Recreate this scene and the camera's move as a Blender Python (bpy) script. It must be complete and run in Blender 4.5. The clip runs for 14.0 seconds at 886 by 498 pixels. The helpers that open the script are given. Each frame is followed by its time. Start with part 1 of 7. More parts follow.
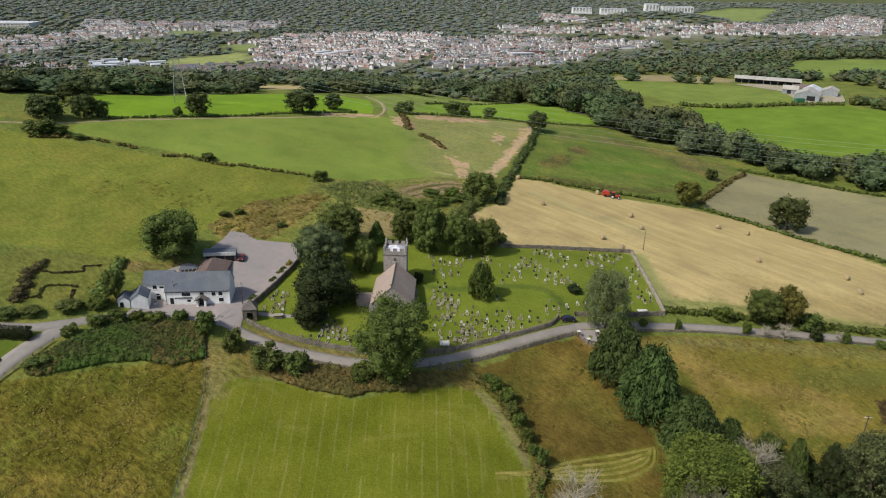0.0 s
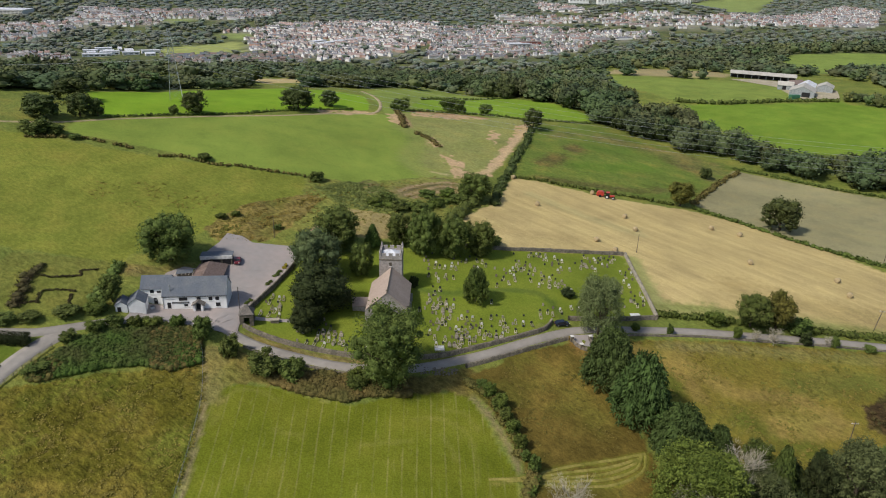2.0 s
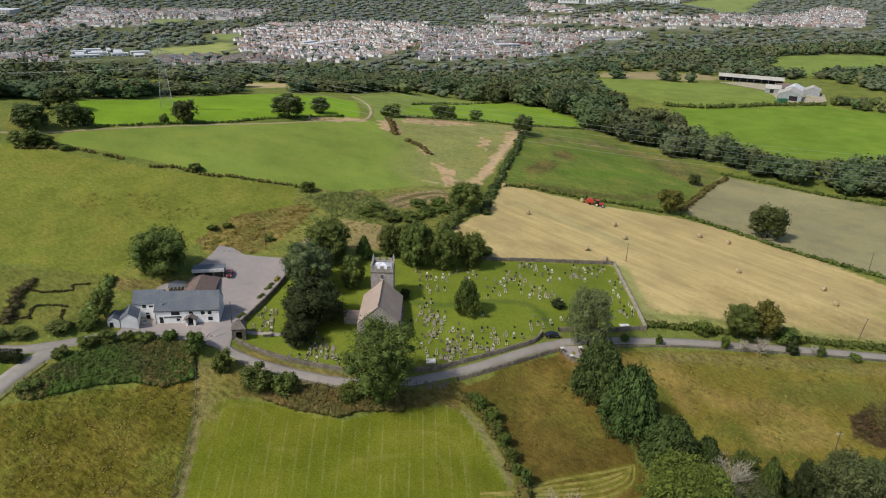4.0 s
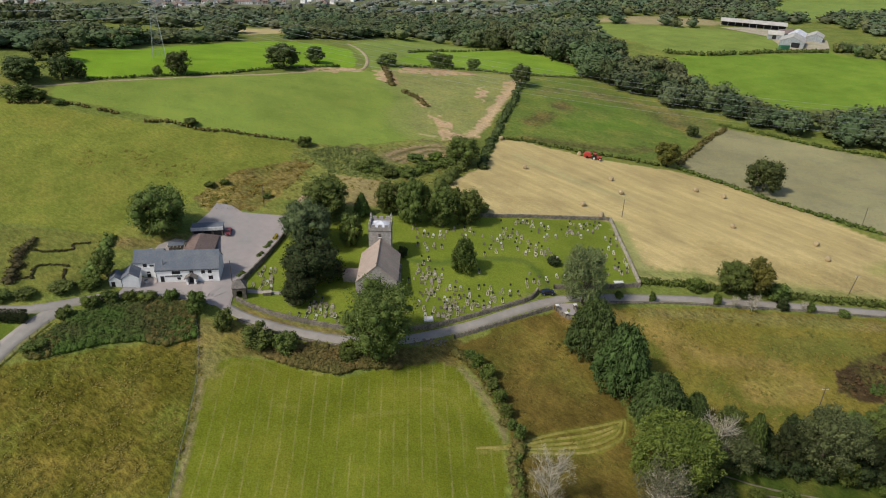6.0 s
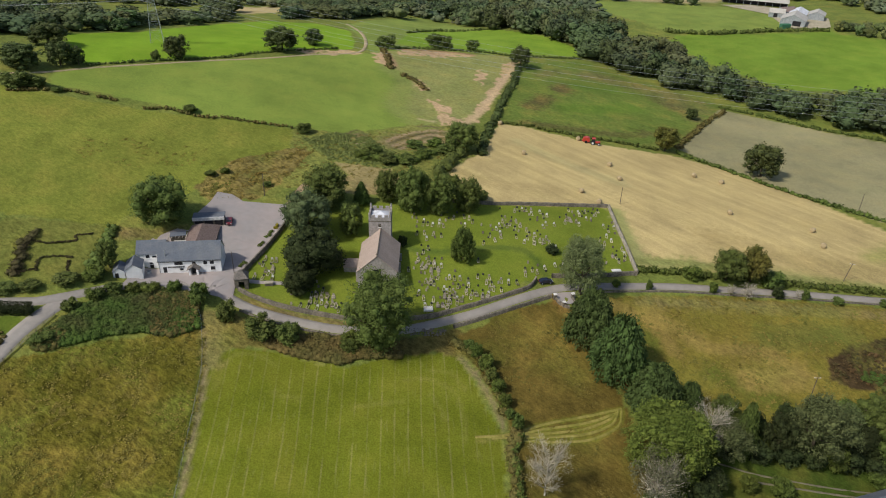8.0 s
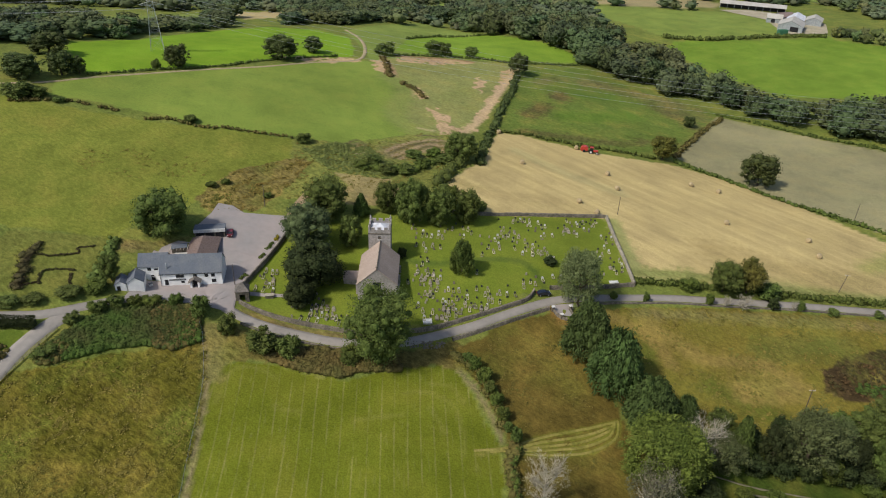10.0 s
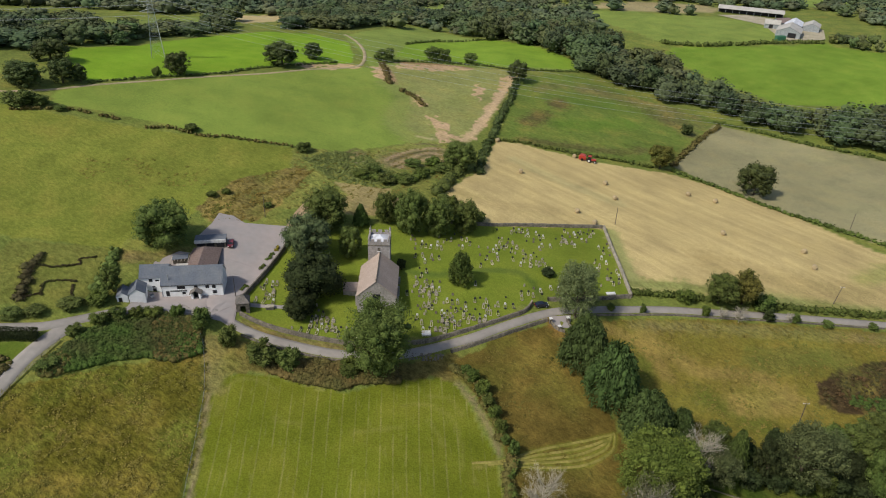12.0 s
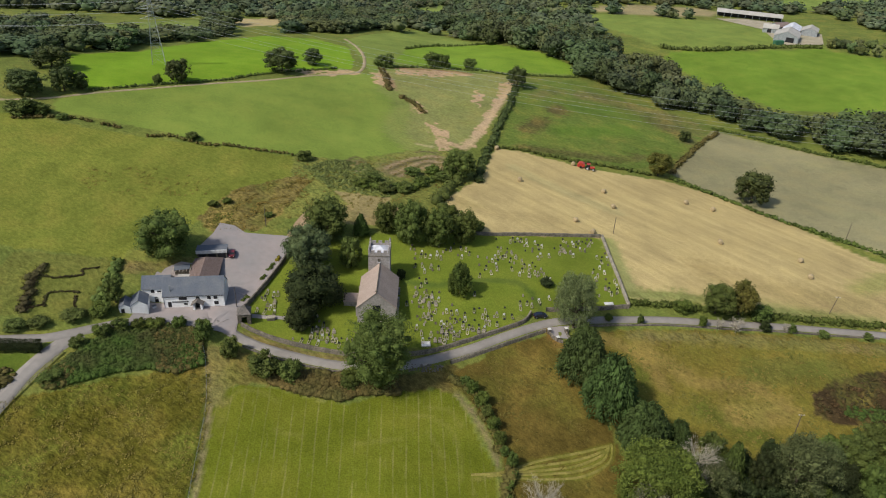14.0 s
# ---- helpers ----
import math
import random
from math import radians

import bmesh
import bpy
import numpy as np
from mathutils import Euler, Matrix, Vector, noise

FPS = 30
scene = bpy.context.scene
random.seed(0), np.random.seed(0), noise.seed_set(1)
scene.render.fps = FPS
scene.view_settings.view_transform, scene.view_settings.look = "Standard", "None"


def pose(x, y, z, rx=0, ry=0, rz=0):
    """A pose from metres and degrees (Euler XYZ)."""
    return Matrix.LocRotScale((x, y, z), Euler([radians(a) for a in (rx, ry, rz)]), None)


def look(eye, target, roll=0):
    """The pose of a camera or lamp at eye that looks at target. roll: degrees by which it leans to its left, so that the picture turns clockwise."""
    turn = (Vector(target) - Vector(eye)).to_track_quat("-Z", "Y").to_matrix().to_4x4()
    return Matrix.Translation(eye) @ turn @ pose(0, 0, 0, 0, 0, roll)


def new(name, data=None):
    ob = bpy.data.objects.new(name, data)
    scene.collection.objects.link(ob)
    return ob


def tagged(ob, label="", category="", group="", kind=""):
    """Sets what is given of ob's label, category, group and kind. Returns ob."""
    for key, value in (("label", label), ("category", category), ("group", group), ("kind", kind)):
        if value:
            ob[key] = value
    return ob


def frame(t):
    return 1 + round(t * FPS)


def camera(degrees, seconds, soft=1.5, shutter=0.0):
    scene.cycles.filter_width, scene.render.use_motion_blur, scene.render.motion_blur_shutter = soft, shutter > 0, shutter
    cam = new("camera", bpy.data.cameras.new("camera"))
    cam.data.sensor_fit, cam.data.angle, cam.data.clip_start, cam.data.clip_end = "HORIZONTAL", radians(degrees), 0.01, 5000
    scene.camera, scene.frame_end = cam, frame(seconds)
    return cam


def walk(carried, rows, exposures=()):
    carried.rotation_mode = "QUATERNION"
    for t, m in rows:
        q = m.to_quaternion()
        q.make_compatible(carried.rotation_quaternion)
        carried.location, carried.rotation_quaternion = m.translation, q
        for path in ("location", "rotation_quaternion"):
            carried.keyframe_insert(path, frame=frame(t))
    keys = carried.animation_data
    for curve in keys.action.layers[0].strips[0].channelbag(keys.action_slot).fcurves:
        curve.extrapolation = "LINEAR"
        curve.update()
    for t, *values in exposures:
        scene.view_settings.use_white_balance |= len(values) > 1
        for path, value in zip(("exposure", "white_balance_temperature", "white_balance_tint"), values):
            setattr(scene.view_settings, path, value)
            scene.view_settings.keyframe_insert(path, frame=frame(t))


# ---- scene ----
cam = camera(64.8, 14.0, 1.05)
PATH = [
    (0.0, pose(0.47, -0.62, 90.55, 67.946, -1.179, 2.278)),
    (0.5, pose(0.48, -0.59, 91.83, 67.128, -1.299, 2.301)),
    (1.0, pose(0.48, -0.56, 93.09, 67.070, -1.403, 2.312)),
    (1.5, pose(0.47, -0.52, 94.39, 67.022, -1.470, 2.283)),
    (2.0, pose(0.46, -0.49, 95.60, 67.010, -1.522, 2.026)),
    (2.5, pose(0.45, -0.45, 96.72, 67.022, -1.551, 1.757)),
    (3.0, pose(0.43, -0.41, 97.91, 66.988, -1.614, 1.502)),
    (5.3, pose(0.27, -0.20, 102.90, 66.391, -1.587, 1.090)),
    (5.5, pose(0.25, -0.18, 103.45, 65.363, -1.615, 1.054)),
    (6.0, pose(0.20, -0.13, 104.54, 62.339, -1.668, 1.039)),
    (6.5, pose(0.15, -0.07, 105.78, 60.573, -1.725, 0.986)),
    (7.0, pose(0.09, -0.01, 107.00, 60.385, -1.739, 0.985)),
    (7.5, pose(0.02, 0.04, 108.28, 60.297, -1.696, 0.972)),
    (8.0, pose(-0.04, 0.11, 109.45, 60.269, -1.630, 0.933)),
    (10.5, pose(-0.46, 0.45, 114.80, 60.218, -1.791, 0.829)),
    (11.0, pose(-0.56, 0.53, 116.01, 60.156, -1.853, 0.837)),
    (11.5, pose(-0.66, 0.60, 117.02, 60.140, -1.950, 0.834)),
    (12.0, pose(-0.77, 0.68, 118.01, 60.132, -2.030, 0.828)),
    (12.5, pose(-0.88, 0.76, 119.04, 60.099, -2.069, 0.815)),
    (13.0, pose(-1.00, 0.85, 120.24, 60.035, -2.130, 0.811)),
    (13.5, pose(-1.12, 0.94, 121.26, 60.013, -2.176, 0.794)),
    (14.0, pose(-1.25, 1.02, 122.29, 59.986, -2.185, 0.781)),
]
walk(cam, PATH)

# ---- light ----
world = bpy.data.worlds.new("sky")
scene.world = world
world.use_nodes = True
wn = world.node_tree
sky = wn.nodes.new("ShaderNodeTexSky")
sky.sky_type = "NISHITA"
sky.sun_disc = False
sky.sun_elevation, sky.sun_rotation = radians(49), radians(235.5)
sky.air_density, sky.dust_density = 1.0, 2.0
bg = wn.nodes["Background"]
bg.inputs["Strength"].default_value = 0.12
wn.links.new(sky.outputs["Color"], bg.inputs["Color"])
sun_data = bpy.data.lights.new("sun", "SUN")
sun_data.energy, sun_data.angle, sun_data.color = 3.4, radians(4.0), (1.0, 0.95, 0.86)
sun = new("sun", sun_data)
sun.matrix_world = look((-82.4, -56.6, 115), (0, 0, 0))
scene.view_settings.exposure = 0.03

# ---- materials ----
def material(name, colour, rough=0.9, vary=0.25, fine=3.0, broad=0.15, bump=0.3, metal=0.0, second=None, attr=None, rand=0.0, spec=0.2, haze_sheen=0.0):
    """A procedural surface: colour broken up by a fine and a broad noise, with relief. second: colour mixed in by patches."""
    m = bpy.data.materials.new(name)
    m.use_nodes = True
    nt = m.node_tree
    N, K = nt.nodes, nt.links.new
    b = N["Principled BSDF"]
    b.inputs["Roughness"].default_value, b.inputs["Metallic"].default_value = rough, metal
    b.inputs["Specular IOR Level"].default_value = spec
    b.inputs["Sheen Weight"].default_value, b.inputs["Sheen Roughness"].default_value = haze_sheen, 0.6
    co = N.new("ShaderNodeTexCoord").outputs["Object"]
    if attr or rand:
        co = N.new("ShaderNodeNewGeometry").outputs["Position"]
    n1, n2 = N.new("ShaderNodeTexNoise"), N.new("ShaderNodeTexNoise")
    n1.inputs["Scale"].default_value, n2.inputs["Scale"].default_value = fine, broad
    n1.inputs["Detail"].default_value, n2.inputs["Detail"].default_value = 6, 4
    K(co, n1.inputs["Vector"]), K(co, n2.inputs["Vector"])
    mix = N.new("ShaderNodeMix")
    mix.data_type = "RGBA"
    mix.inputs["A"].default_value = (*colour, 1)
    mix.inputs["B"].default_value = (*(second or [c * 0.7 for c in colour]), 1)
    ramp = N.new("ShaderNodeMapRange")
    ramp.inputs["From Min"].default_value, ramp.inputs["From Max"].default_value = 0.38, 0.66
    K(n2.outputs["Fac"], ramp.inputs["Value"]), K(ramp.outputs["Result"], mix.inputs["Factor"])
    last = mix.outputs["Result"]
    if attr:
        a = N.new("ShaderNodeAttribute")
        a.attribute_name = attr
        mul = N.new("ShaderNodeMix")
        mul.data_type, mul.blend_type = "RGBA", "MULTIPLY"
        mul.inputs["Factor"].default_value = 1
        K(last, mul.inputs["A"]), K(a.outputs["Color"], mul.inputs["B"])
        last = mul.outputs["Result"]
    hsv = N.new("ShaderNodeHueSaturation")
    K(last, hsv.inputs["Color"])
    value = N.new("ShaderNodeMapRange")
    value.inputs["From Min"].default_value, value.inputs["From Max"].default_value = 0.25, 0.75
    value.inputs["To Min"].default_value, value.inputs["To Max"].default_value = 1 - vary, 1 + vary
    K(n1.outputs["Fac"], value.inputs["Value"])
    if rand:
        info = N.new("ShaderNodeObjectInfo")
        r1 = N.new("ShaderNodeMapRange")
        r1.inputs["To Min"].default_value, r1.inputs["To Max"].default_value = 1 - rand, 1 + rand
        K(info.outputs["Random"], r1.inputs["Value"])
        geo = N.new("ShaderNodeNewGeometry")
        r2 = N.new("ShaderNodeMapRange")
        r2.inputs["To Min"].default_value, r2.inputs["To Max"].default_value = 0.84, 1.16
        K(geo.outputs["Random Per Island"], r2.inputs["Value"])
        p1, p2 = N.new("ShaderNodeMath"), N.new("ShaderNodeMath")
        p1.operation = p2.operation = "MULTIPLY"
        K(r1.outputs["Result"], p1.inputs[0]), K(r2.outputs["Result"], p1.inputs[1])
        K(p1.outputs["Value"], p2.inputs[0]), K(value.outputs["Result"], p2.inputs[1])
        K(p2.outputs["Value"], hsv.inputs["Value"])
        r3 = N.new("ShaderNodeMapRange")
        r3.inputs["To Min"].default_value, r3.inputs["To Max"].default_value = 0.485, 0.515
        K(info.outputs["Random"], r3.inputs["Value"]), K(r3.outputs["Result"], hsv.inputs["Hue"])
    else:
        K(value.outputs["Result"], hsv.inputs["Value"])
    K(hsv.outputs["Color"], b.inputs["Base Color"])
    if bump:
        bp = N.new("ShaderNodeBump")
        bp.inputs["Strength"].default_value, bp.inputs["Distance"].default_value = bump, 0.1
        K(n1.outputs["Fac"], bp.inputs["Height"]), K(bp.outputs["Normal"], b.inputs["Normal"])
    return m


def ground_material():
    """Grassland: the tone of each field from the sheet's attribute, broken up by tufts, dry patches and cutting lines."""
    m = bpy.data.materials.new("grassland")
    m.use_nodes = True
    nt = m.node_tree
    N, K = nt.nodes, nt.links.new
    b = N["Principled BSDF"]
    b.inputs["Roughness"].default_value = 0.95
    b.inputs["Specular IOR Level"].default_value = 0.08
    pos = N.new("ShaderNodeNewGeometry").outputs["Position"]
    tone, how = N.new("ShaderNodeAttribute"), N.new("ShaderNodeAttribute")
    tone.attribute_name, how.attribute_name = "tone", "how"
    sep = N.new("ShaderNodeSeparateColor")
    K(how.outputs["Color"], sep.inputs["Color"])
    rough, mow, hay = sep.outputs["Red"], sep.outputs["Green"], sep.outputs["Blue"]

    def noise_at(scale, detail, lo, hi, stretch=None):
        n = N.new("ShaderNodeTexNoise")
        n.inputs["Scale"].default_value, n.inputs["Detail"].default_value = scale, detail
        if stretch:
            mp = N.new("ShaderNodeMapping")
            sc = N.new("ShaderNodeMapping")
            mp.inputs["Rotation"].default_value = (0, 0, stretch[0])
            sc.inputs["Scale"].default_value = (stretch[1], stretch[2], 1)
            K(pos, mp.inputs["Vector"]), K(mp.outputs["Vector"], sc.inputs["Vector"])
            K(sc.outputs["Vector"], n.inputs["Vector"])
        else:
            K(pos, n.inputs["Vector"])
        r = N.new("ShaderNodeMapRange")
        r.inputs["From Min"].default_value, r.inputs["From Max"].default_value = 0.3, 0.7
        r.inputs["To Min"].default_value, r.inputs["To Max"].default_value = lo, hi
        K(n.outputs["Fac"], r.inputs["Value"])
        return n.outputs["Fac"], r.outputs["Result"]

    def calc(op, a, c):
        n = N.new("ShaderNodeMath")
        n.operation = op
        for k, v in enumerate((a, c)):
            if isinstance(v, (int, float)):
                n.inputs[k].default_value = v
            else:
                K(v, n.inputs[k])
        return n.outputs["Value"]

    def around(amount, by):
        # 1 + amount * by
        return calc("ADD", calc("MULTIPLY", amount, by), 1.0)

    f1, fine = noise_at(2.4, 7, -0.2, 0.2)
    f2, tuft = noise_at(0.62, 7, -0.5, 0.5, (0.5, 1.0, 1.6))
    f3, broad = noise_at(0.035, 5, -0.14, 0.14)
    f4, patch = noise_at(0.1, 6, -0.3, 0.3)
    _, lines = noise_at(0.3, 2, -0.05, 0.05, (radians(-4), 1.0, 0.02))
    cut, _ = noise_at(1.3, 2, 0, 1, (radians(-4), 1.0, 0.012))
    gaps, _ = noise_at(0.16, 5, 0, 1)
    turned = N.new("ShaderNodeMapping")
    turned.inputs["Rotation"].default_value = (0, 0, radians(-4))
    K(pos, turned.inputs["Vector"])
    swath = N.new("ShaderNodeTexWave")
    swath.wave_type, swath.bands_direction = "BANDS", "X"
    swath.inputs["Scale"].default_value, swath.inputs["Distortion"].default_value = 0.098, 0.9
    swath.inputs["Detail"].default_value, swath.inputs["Detail Scale"].default_value = 2, 0.4
    K(turned.outputs["Vector"], swath.inputs["Vector"])
    _, rows = noise_at(0.32, 5, -0.17, 0.12, (radians(40), 0.02, 1.0))
    value = calc("MULTIPLY", around(fine, 1.0), around(broad, 1.0))
    value = calc("MULTIPLY", value, around(tuft, rough))
    value = calc("MULTIPLY", value, around(patch, calc("ADD", calc("MULTIPLY", rough, 0.6), 0.4)))
    value = calc("MULTIPLY", value, around(lines, mow))
    value = calc("MULTIPLY", value, around(rows, hay))
    dry = N.new("ShaderNodeMix")
    dry.data_type = "RGBA"
    dry.inputs["B"].default_value = (0.188, 0.128, 0.031, 1)
    K(tone.outputs["Color"], dry.inputs["A"])
    r = N.new("ShaderNodeMapRange")
    r.inputs["From Min"].default_value, r.inputs["From Max"].default_value = 0.45, 0.75
    r.inputs["To Max"].default_value = 0.7
    K(f4, r.inputs["Value"])
    K(calc("MULTIPLY", r.outputs["Result"], calc("ADD", calc("MULTIPLY", rough, 0.8), 0.2)), dry.inputs["Factor"])

    def above(v, lo, hi, top):
        n = N.new("ShaderNodeMapRange")
        n.inputs["From Min"].default_value, n.inputs["From Max"].default_value = lo, hi
        n.inputs["To Max"].default_value = top
        K(v, n.inputs["Value"])
        return n.outputs["Result"]

    # dropped cuttings in thin broken lines
    straw = N.new("ShaderNodeMix")
    straw.data_type = "RGBA"
    straw.inputs["B"].default_value = (0.26, 0.235, 0.085, 1)
    K(dry.outputs["Result"], straw.inputs["A"])
    K(calc("MULTIPLY", calc("MULTIPLY", calc("ADD", above(cut, 0.58, 0.7, 0.16), calc("MULTIPLY", above(swath.outputs["Fac"], 0.93, 1.0, 0.34), above(cut, 0.3, 0.5, 1.0))), above(gaps, 0.32, 0.56, 1.0)), mow), straw.inputs["Factor"])
    # greener growth in the rough ground
    lush = N.new("ShaderNodeMix")
    lush.data_type = "RGBA"
    lush.inputs["B"].default_value = (0.1, 0.135, 0.02, 1)
    K(straw.outputs["Result"], lush.inputs["A"])
    f5, _ = noise_at(0.07, 5, 0, 1)
    K(calc("MULTIPLY", above(f5, 0.48, 0.64, 0.55), rough), lush.inputs["Factor"])
    hsv = N.new("ShaderNodeHueSaturation")
    K(lush.outputs["Result"], hsv.inputs["Color"]), K(value, hsv.inputs["Value"])
    K(hsv.outputs["Color"], b.inputs["Base Color"])
    bp = N.new("ShaderNodeBump")
    bp.inputs["Strength"].default_value, bp.inputs["Distance"].default_value = 0.8, 0.5
    K(calc("ADD", calc("MULTIPLY", f2, calc("MULTIPLY", rough, 1.6)), calc("MULTIPLY", f1, 0.3)), bp.inputs["Height"])
    K(bp.outputs["Normal"], b.inputs["Normal"])
    return m


GRASS = ground_material()
TARMAC = material("grey tarmac", (0.31, 0.268, 0.25), 0.9, 0.07, 0.5, 0.12, 0.04, second=(0.265, 0.245, 0.235))
LANE_TARMAC = material("worn lane tarmac", (0.235, 0.213, 0.188), 0.9, 0.1, 0.6, 0.1, 0.04, second=(0.285, 0.26, 0.23))
STONE = material("lichened stone", (0.175, 0.15, 0.115), 0.95, 0.5, 1.8, 0.5, 0.8, second=(0.1, 0.09, 0.07))
# the wall stone paled for the sunlight on the east wall
LIT_STONE = material("sunlit lichened stone", (0.31, 0.275, 0.215), 0.95, 0.4, 1.8, 0.5, 0.8, second=(0.2, 0.18, 0.14))
OLD_SLATE = material("old stone slates", (0.17, 0.15, 0.13), 0.95, 0.4, 2.2, 0.5, 0.6, second=(0.11, 0.1, 0.09))
DRY_GRASS = material("browning grass", (0.2, 0.176, 0.038), 0.95, 0.3, 0.5, 0.08, 0, rand=0.1, second=(0.15, 0.15, 0.026), spec=0.1)
CUT_GRASS = material("drying cut grass", (0.25, 0.215, 0.06), 0.95, 0.3, 1.2, 0.25, 0.3, second=(0.16, 0.155, 0.03), spec=0.1)
RUSSET_GRASS = material("russet grass", (0.125, 0.092, 0.024), 0.95, 0.3, 0.5, 0.1, 0, rand=0.1, second=(0.095, 0.085, 0.02), spec=0.1)
STRAW_GRASS = material("straw grass", (0.185, 0.146, 0.034), 0.95, 0.3, 0.5, 0.1, 0, rand=0.1, second=(0.135, 0.14, 0.03), spec=0.1)
ASHLAR = material("tower stone", (0.33, 0.30, 0.28), 0.95, 0.3, 1.6, 0.35, 0.7, second=(0.25, 0.23, 0.21))
SLATE = material("blue-grey slate", (0.105, 0.12, 0.145), 0.75, 0.18, 2.5, 0.3, 0.3, second=(0.14, 0.15, 0.165))
TILE = material("stone tiles", (0.33, 0.26, 0.215), 0.9, 0.15, 2.0, 0.2, 0.35, second=(0.38, 0.30, 0.25))
BROWN_TILE = material("brown roof tiles", (0.19, 0.145, 0.13), 0.9, 0.3, 2.0, 0.4, 0.4, second=(0.19, 0.14, 0.12))
BRICK = material("red brick", (0.3, 0.11, 0.08), 0.9, 0.2, 1.0, 0.2, 0.1, second=(0.24, 0.1, 0.08))
WHITE = material("white render", (0.8, 0.8, 0.79), 0.85, 0.07, 1.0, 0.4, 0.1, second=(0.72, 0.72, 0.7))
DARK_GLASS = material("dark window glass", (0.02, 0.022, 0.026), 0.15, 0.1, 1, 1, 0, spec=0.5)
BLACK = material("black paint", (0.025, 0.025, 0.027), 0.5, 0.1, 2, 1, 0)
BARK = material("bark", (0.1, 0.078, 0.055), 0.95, 0.35, 4, 1, 0.8)
PALE_BARK = material("bleached dead wood", (0.5, 0.45, 0.36), 0.95, 0.3, 4, 1, 0.5)
POLE_WOOD = material("weathered pole wood", (0.11, 0.09, 0.075), 0.9, 0.3, 3, 1, 0.3)
STEEL = material("galvanised steel", (0.42, 0.45, 0.46), 0.55, 0.1, 3, 1, 0, metal=0.5)
FIELD_LEAF = material("field tree leaves", (0.064, 0.081, 0.022), 0.7, 0.3, 0.6, 0.2, 0, rand=0.15, second=(0.048, 0.066, 0.016))
YEW_LEAF = material("yew leaves", (0.075, 0.092, 0.016), 0.85, 0.3, 0.6, 0.2, 0, rand=0.12, second=(0.055, 0.075, 0.014))
DEAD_TWIG = material("lichened dead twigs", (0.4, 0.36, 0.25), 0.95, 0.3, 4, 0.15, 0, second=(0.18, 0.175, 0.09))
SPRUCE_LEAF = material("spruce sprays", (0.065, 0.095, 0.018), 0.8, 0.3, 0.6, 0.2, 0, rand=0.12, second=(0.05, 0.075, 0.016))
YELLOW_LEAF = material("yellow shrub leaves", (0.3, 0.27, 0.02), 0.8, 0.3, 0.6, 0.2, 0, rand=0.12, second=(0.2, 0.2, 0.02))
OAK_LEAF = material("oak leaves", (0.096, 0.124, 0.027), 0.8, 0.3, 0.6, 0.2, 0, rand=0.15, second=(0.07, 0.098, 0.02))
DARK_LEAF = material("dark evergreen leaves", (0.031, 0.042, 0.011), 0.85, 0.3, 0.6, 0.2, 0, rand=0.12, second=(0.025, 0.036, 0.011))
LIGHT_LEAF = material("light green leaves", (0.083, 0.11, 0.018), 0.8, 0.3, 0.6, 0.2, 0, rand=0.15, second=(0.06, 0.084, 0.016))
CONIFER_LEAF = material("conifer sprays", (0.055, 0.083, 0.02), 0.8, 0.3, 0.6, 0.2, 0, rand=0.12, second=(0.04, 0.06, 0.014))
FRESH_LEAF = material("fresh green ash leaves", (0.122, 0.15, 0.026), 0.85, 0.3, 0.6, 0.2, 0, rand=0.1, second=(0.078, 0.106, 0.016))
SALLOW_LEAF = material("grey-green sallow leaves", (0.098, 0.116, 0.042), 0.85, 0.3, 0.6, 0.2, 0, rand=0.15, second=(0.075, 0.092, 0.032))
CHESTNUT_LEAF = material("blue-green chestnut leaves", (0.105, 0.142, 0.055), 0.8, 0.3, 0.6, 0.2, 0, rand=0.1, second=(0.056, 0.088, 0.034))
OLIVE_LEAF = material("yellowing maple leaves", (0.13, 0.125, 0.024), 0.8, 0.3, 0.6, 0.2, 0, rand=0.12, second=(0.09, 0.1, 0.02))
LICHEN_LEAF = material("lichened sparse leaves", (0.13, 0.13, 0.075), 0.9, 0.3, 0.6, 0.2, 0, rand=0.15, second=(0.085, 0.09, 0.042))
WILLOW_LEAF = material("grey-green willow leaves", (0.15, 0.172, 0.066), 0.85, 0.2, 0.6, 0.2, 0, rand=0.1, second=(0.12, 0.138, 0.054))
BRACKEN_LEAF = material("bracken and bramble", (0.085, 0.112, 0.022), 0.9, 0.3, 0.5, 0.12, 0, rand=0.1, second=(0.066, 0.085, 0.018))
BANK_LEAF = material("dark bracken", (0.06, 0.094, 0.016), 0.9, 0.3, 0.5, 0.12, 0, rand=0.1, second=(0.06, 0.062, 0.018))
FRESH_BRACKEN = material("fresh bracken", (0.165, 0.2, 0.055), 0.9, 0.3, 0.5, 0.12, 0, rand=0.1, second=(0.135, 0.16, 0.045))
BROWN_LEAF = material("browned bramble", (0.126, 0.098, 0.029), 0.85, 0.3, 0.5, 0.15, 0, rand=0.1, second=(0.086, 0.084, 0.022))
WOOD_LEAF = material("woodland leaves", (0.85, 0.85, 0.85), 0.9, 0.3, 0.4, 0.05, 0, attr="tint", second=(1.1, 1.1, 1.1), spec=0.15, haze_sheen=0.03)
# sheen pales these leaves to stand in for haze
HAZED_LEAF = material("hazed woodland leaves", (0.85, 0.85, 0.85), 0.9, 0.3, 0.4, 0.05, 0, attr="tint", second=(1.1, 1.1, 1.1), spec=0.15, haze_sheen=0.25)
SCORCHED = material("scorched bramble", (0.072, 0.04, 0.018), 0.9, 0.4, 0.5, 0.2, 0, rand=0.2, second=(0.052, 0.045, 0.016))
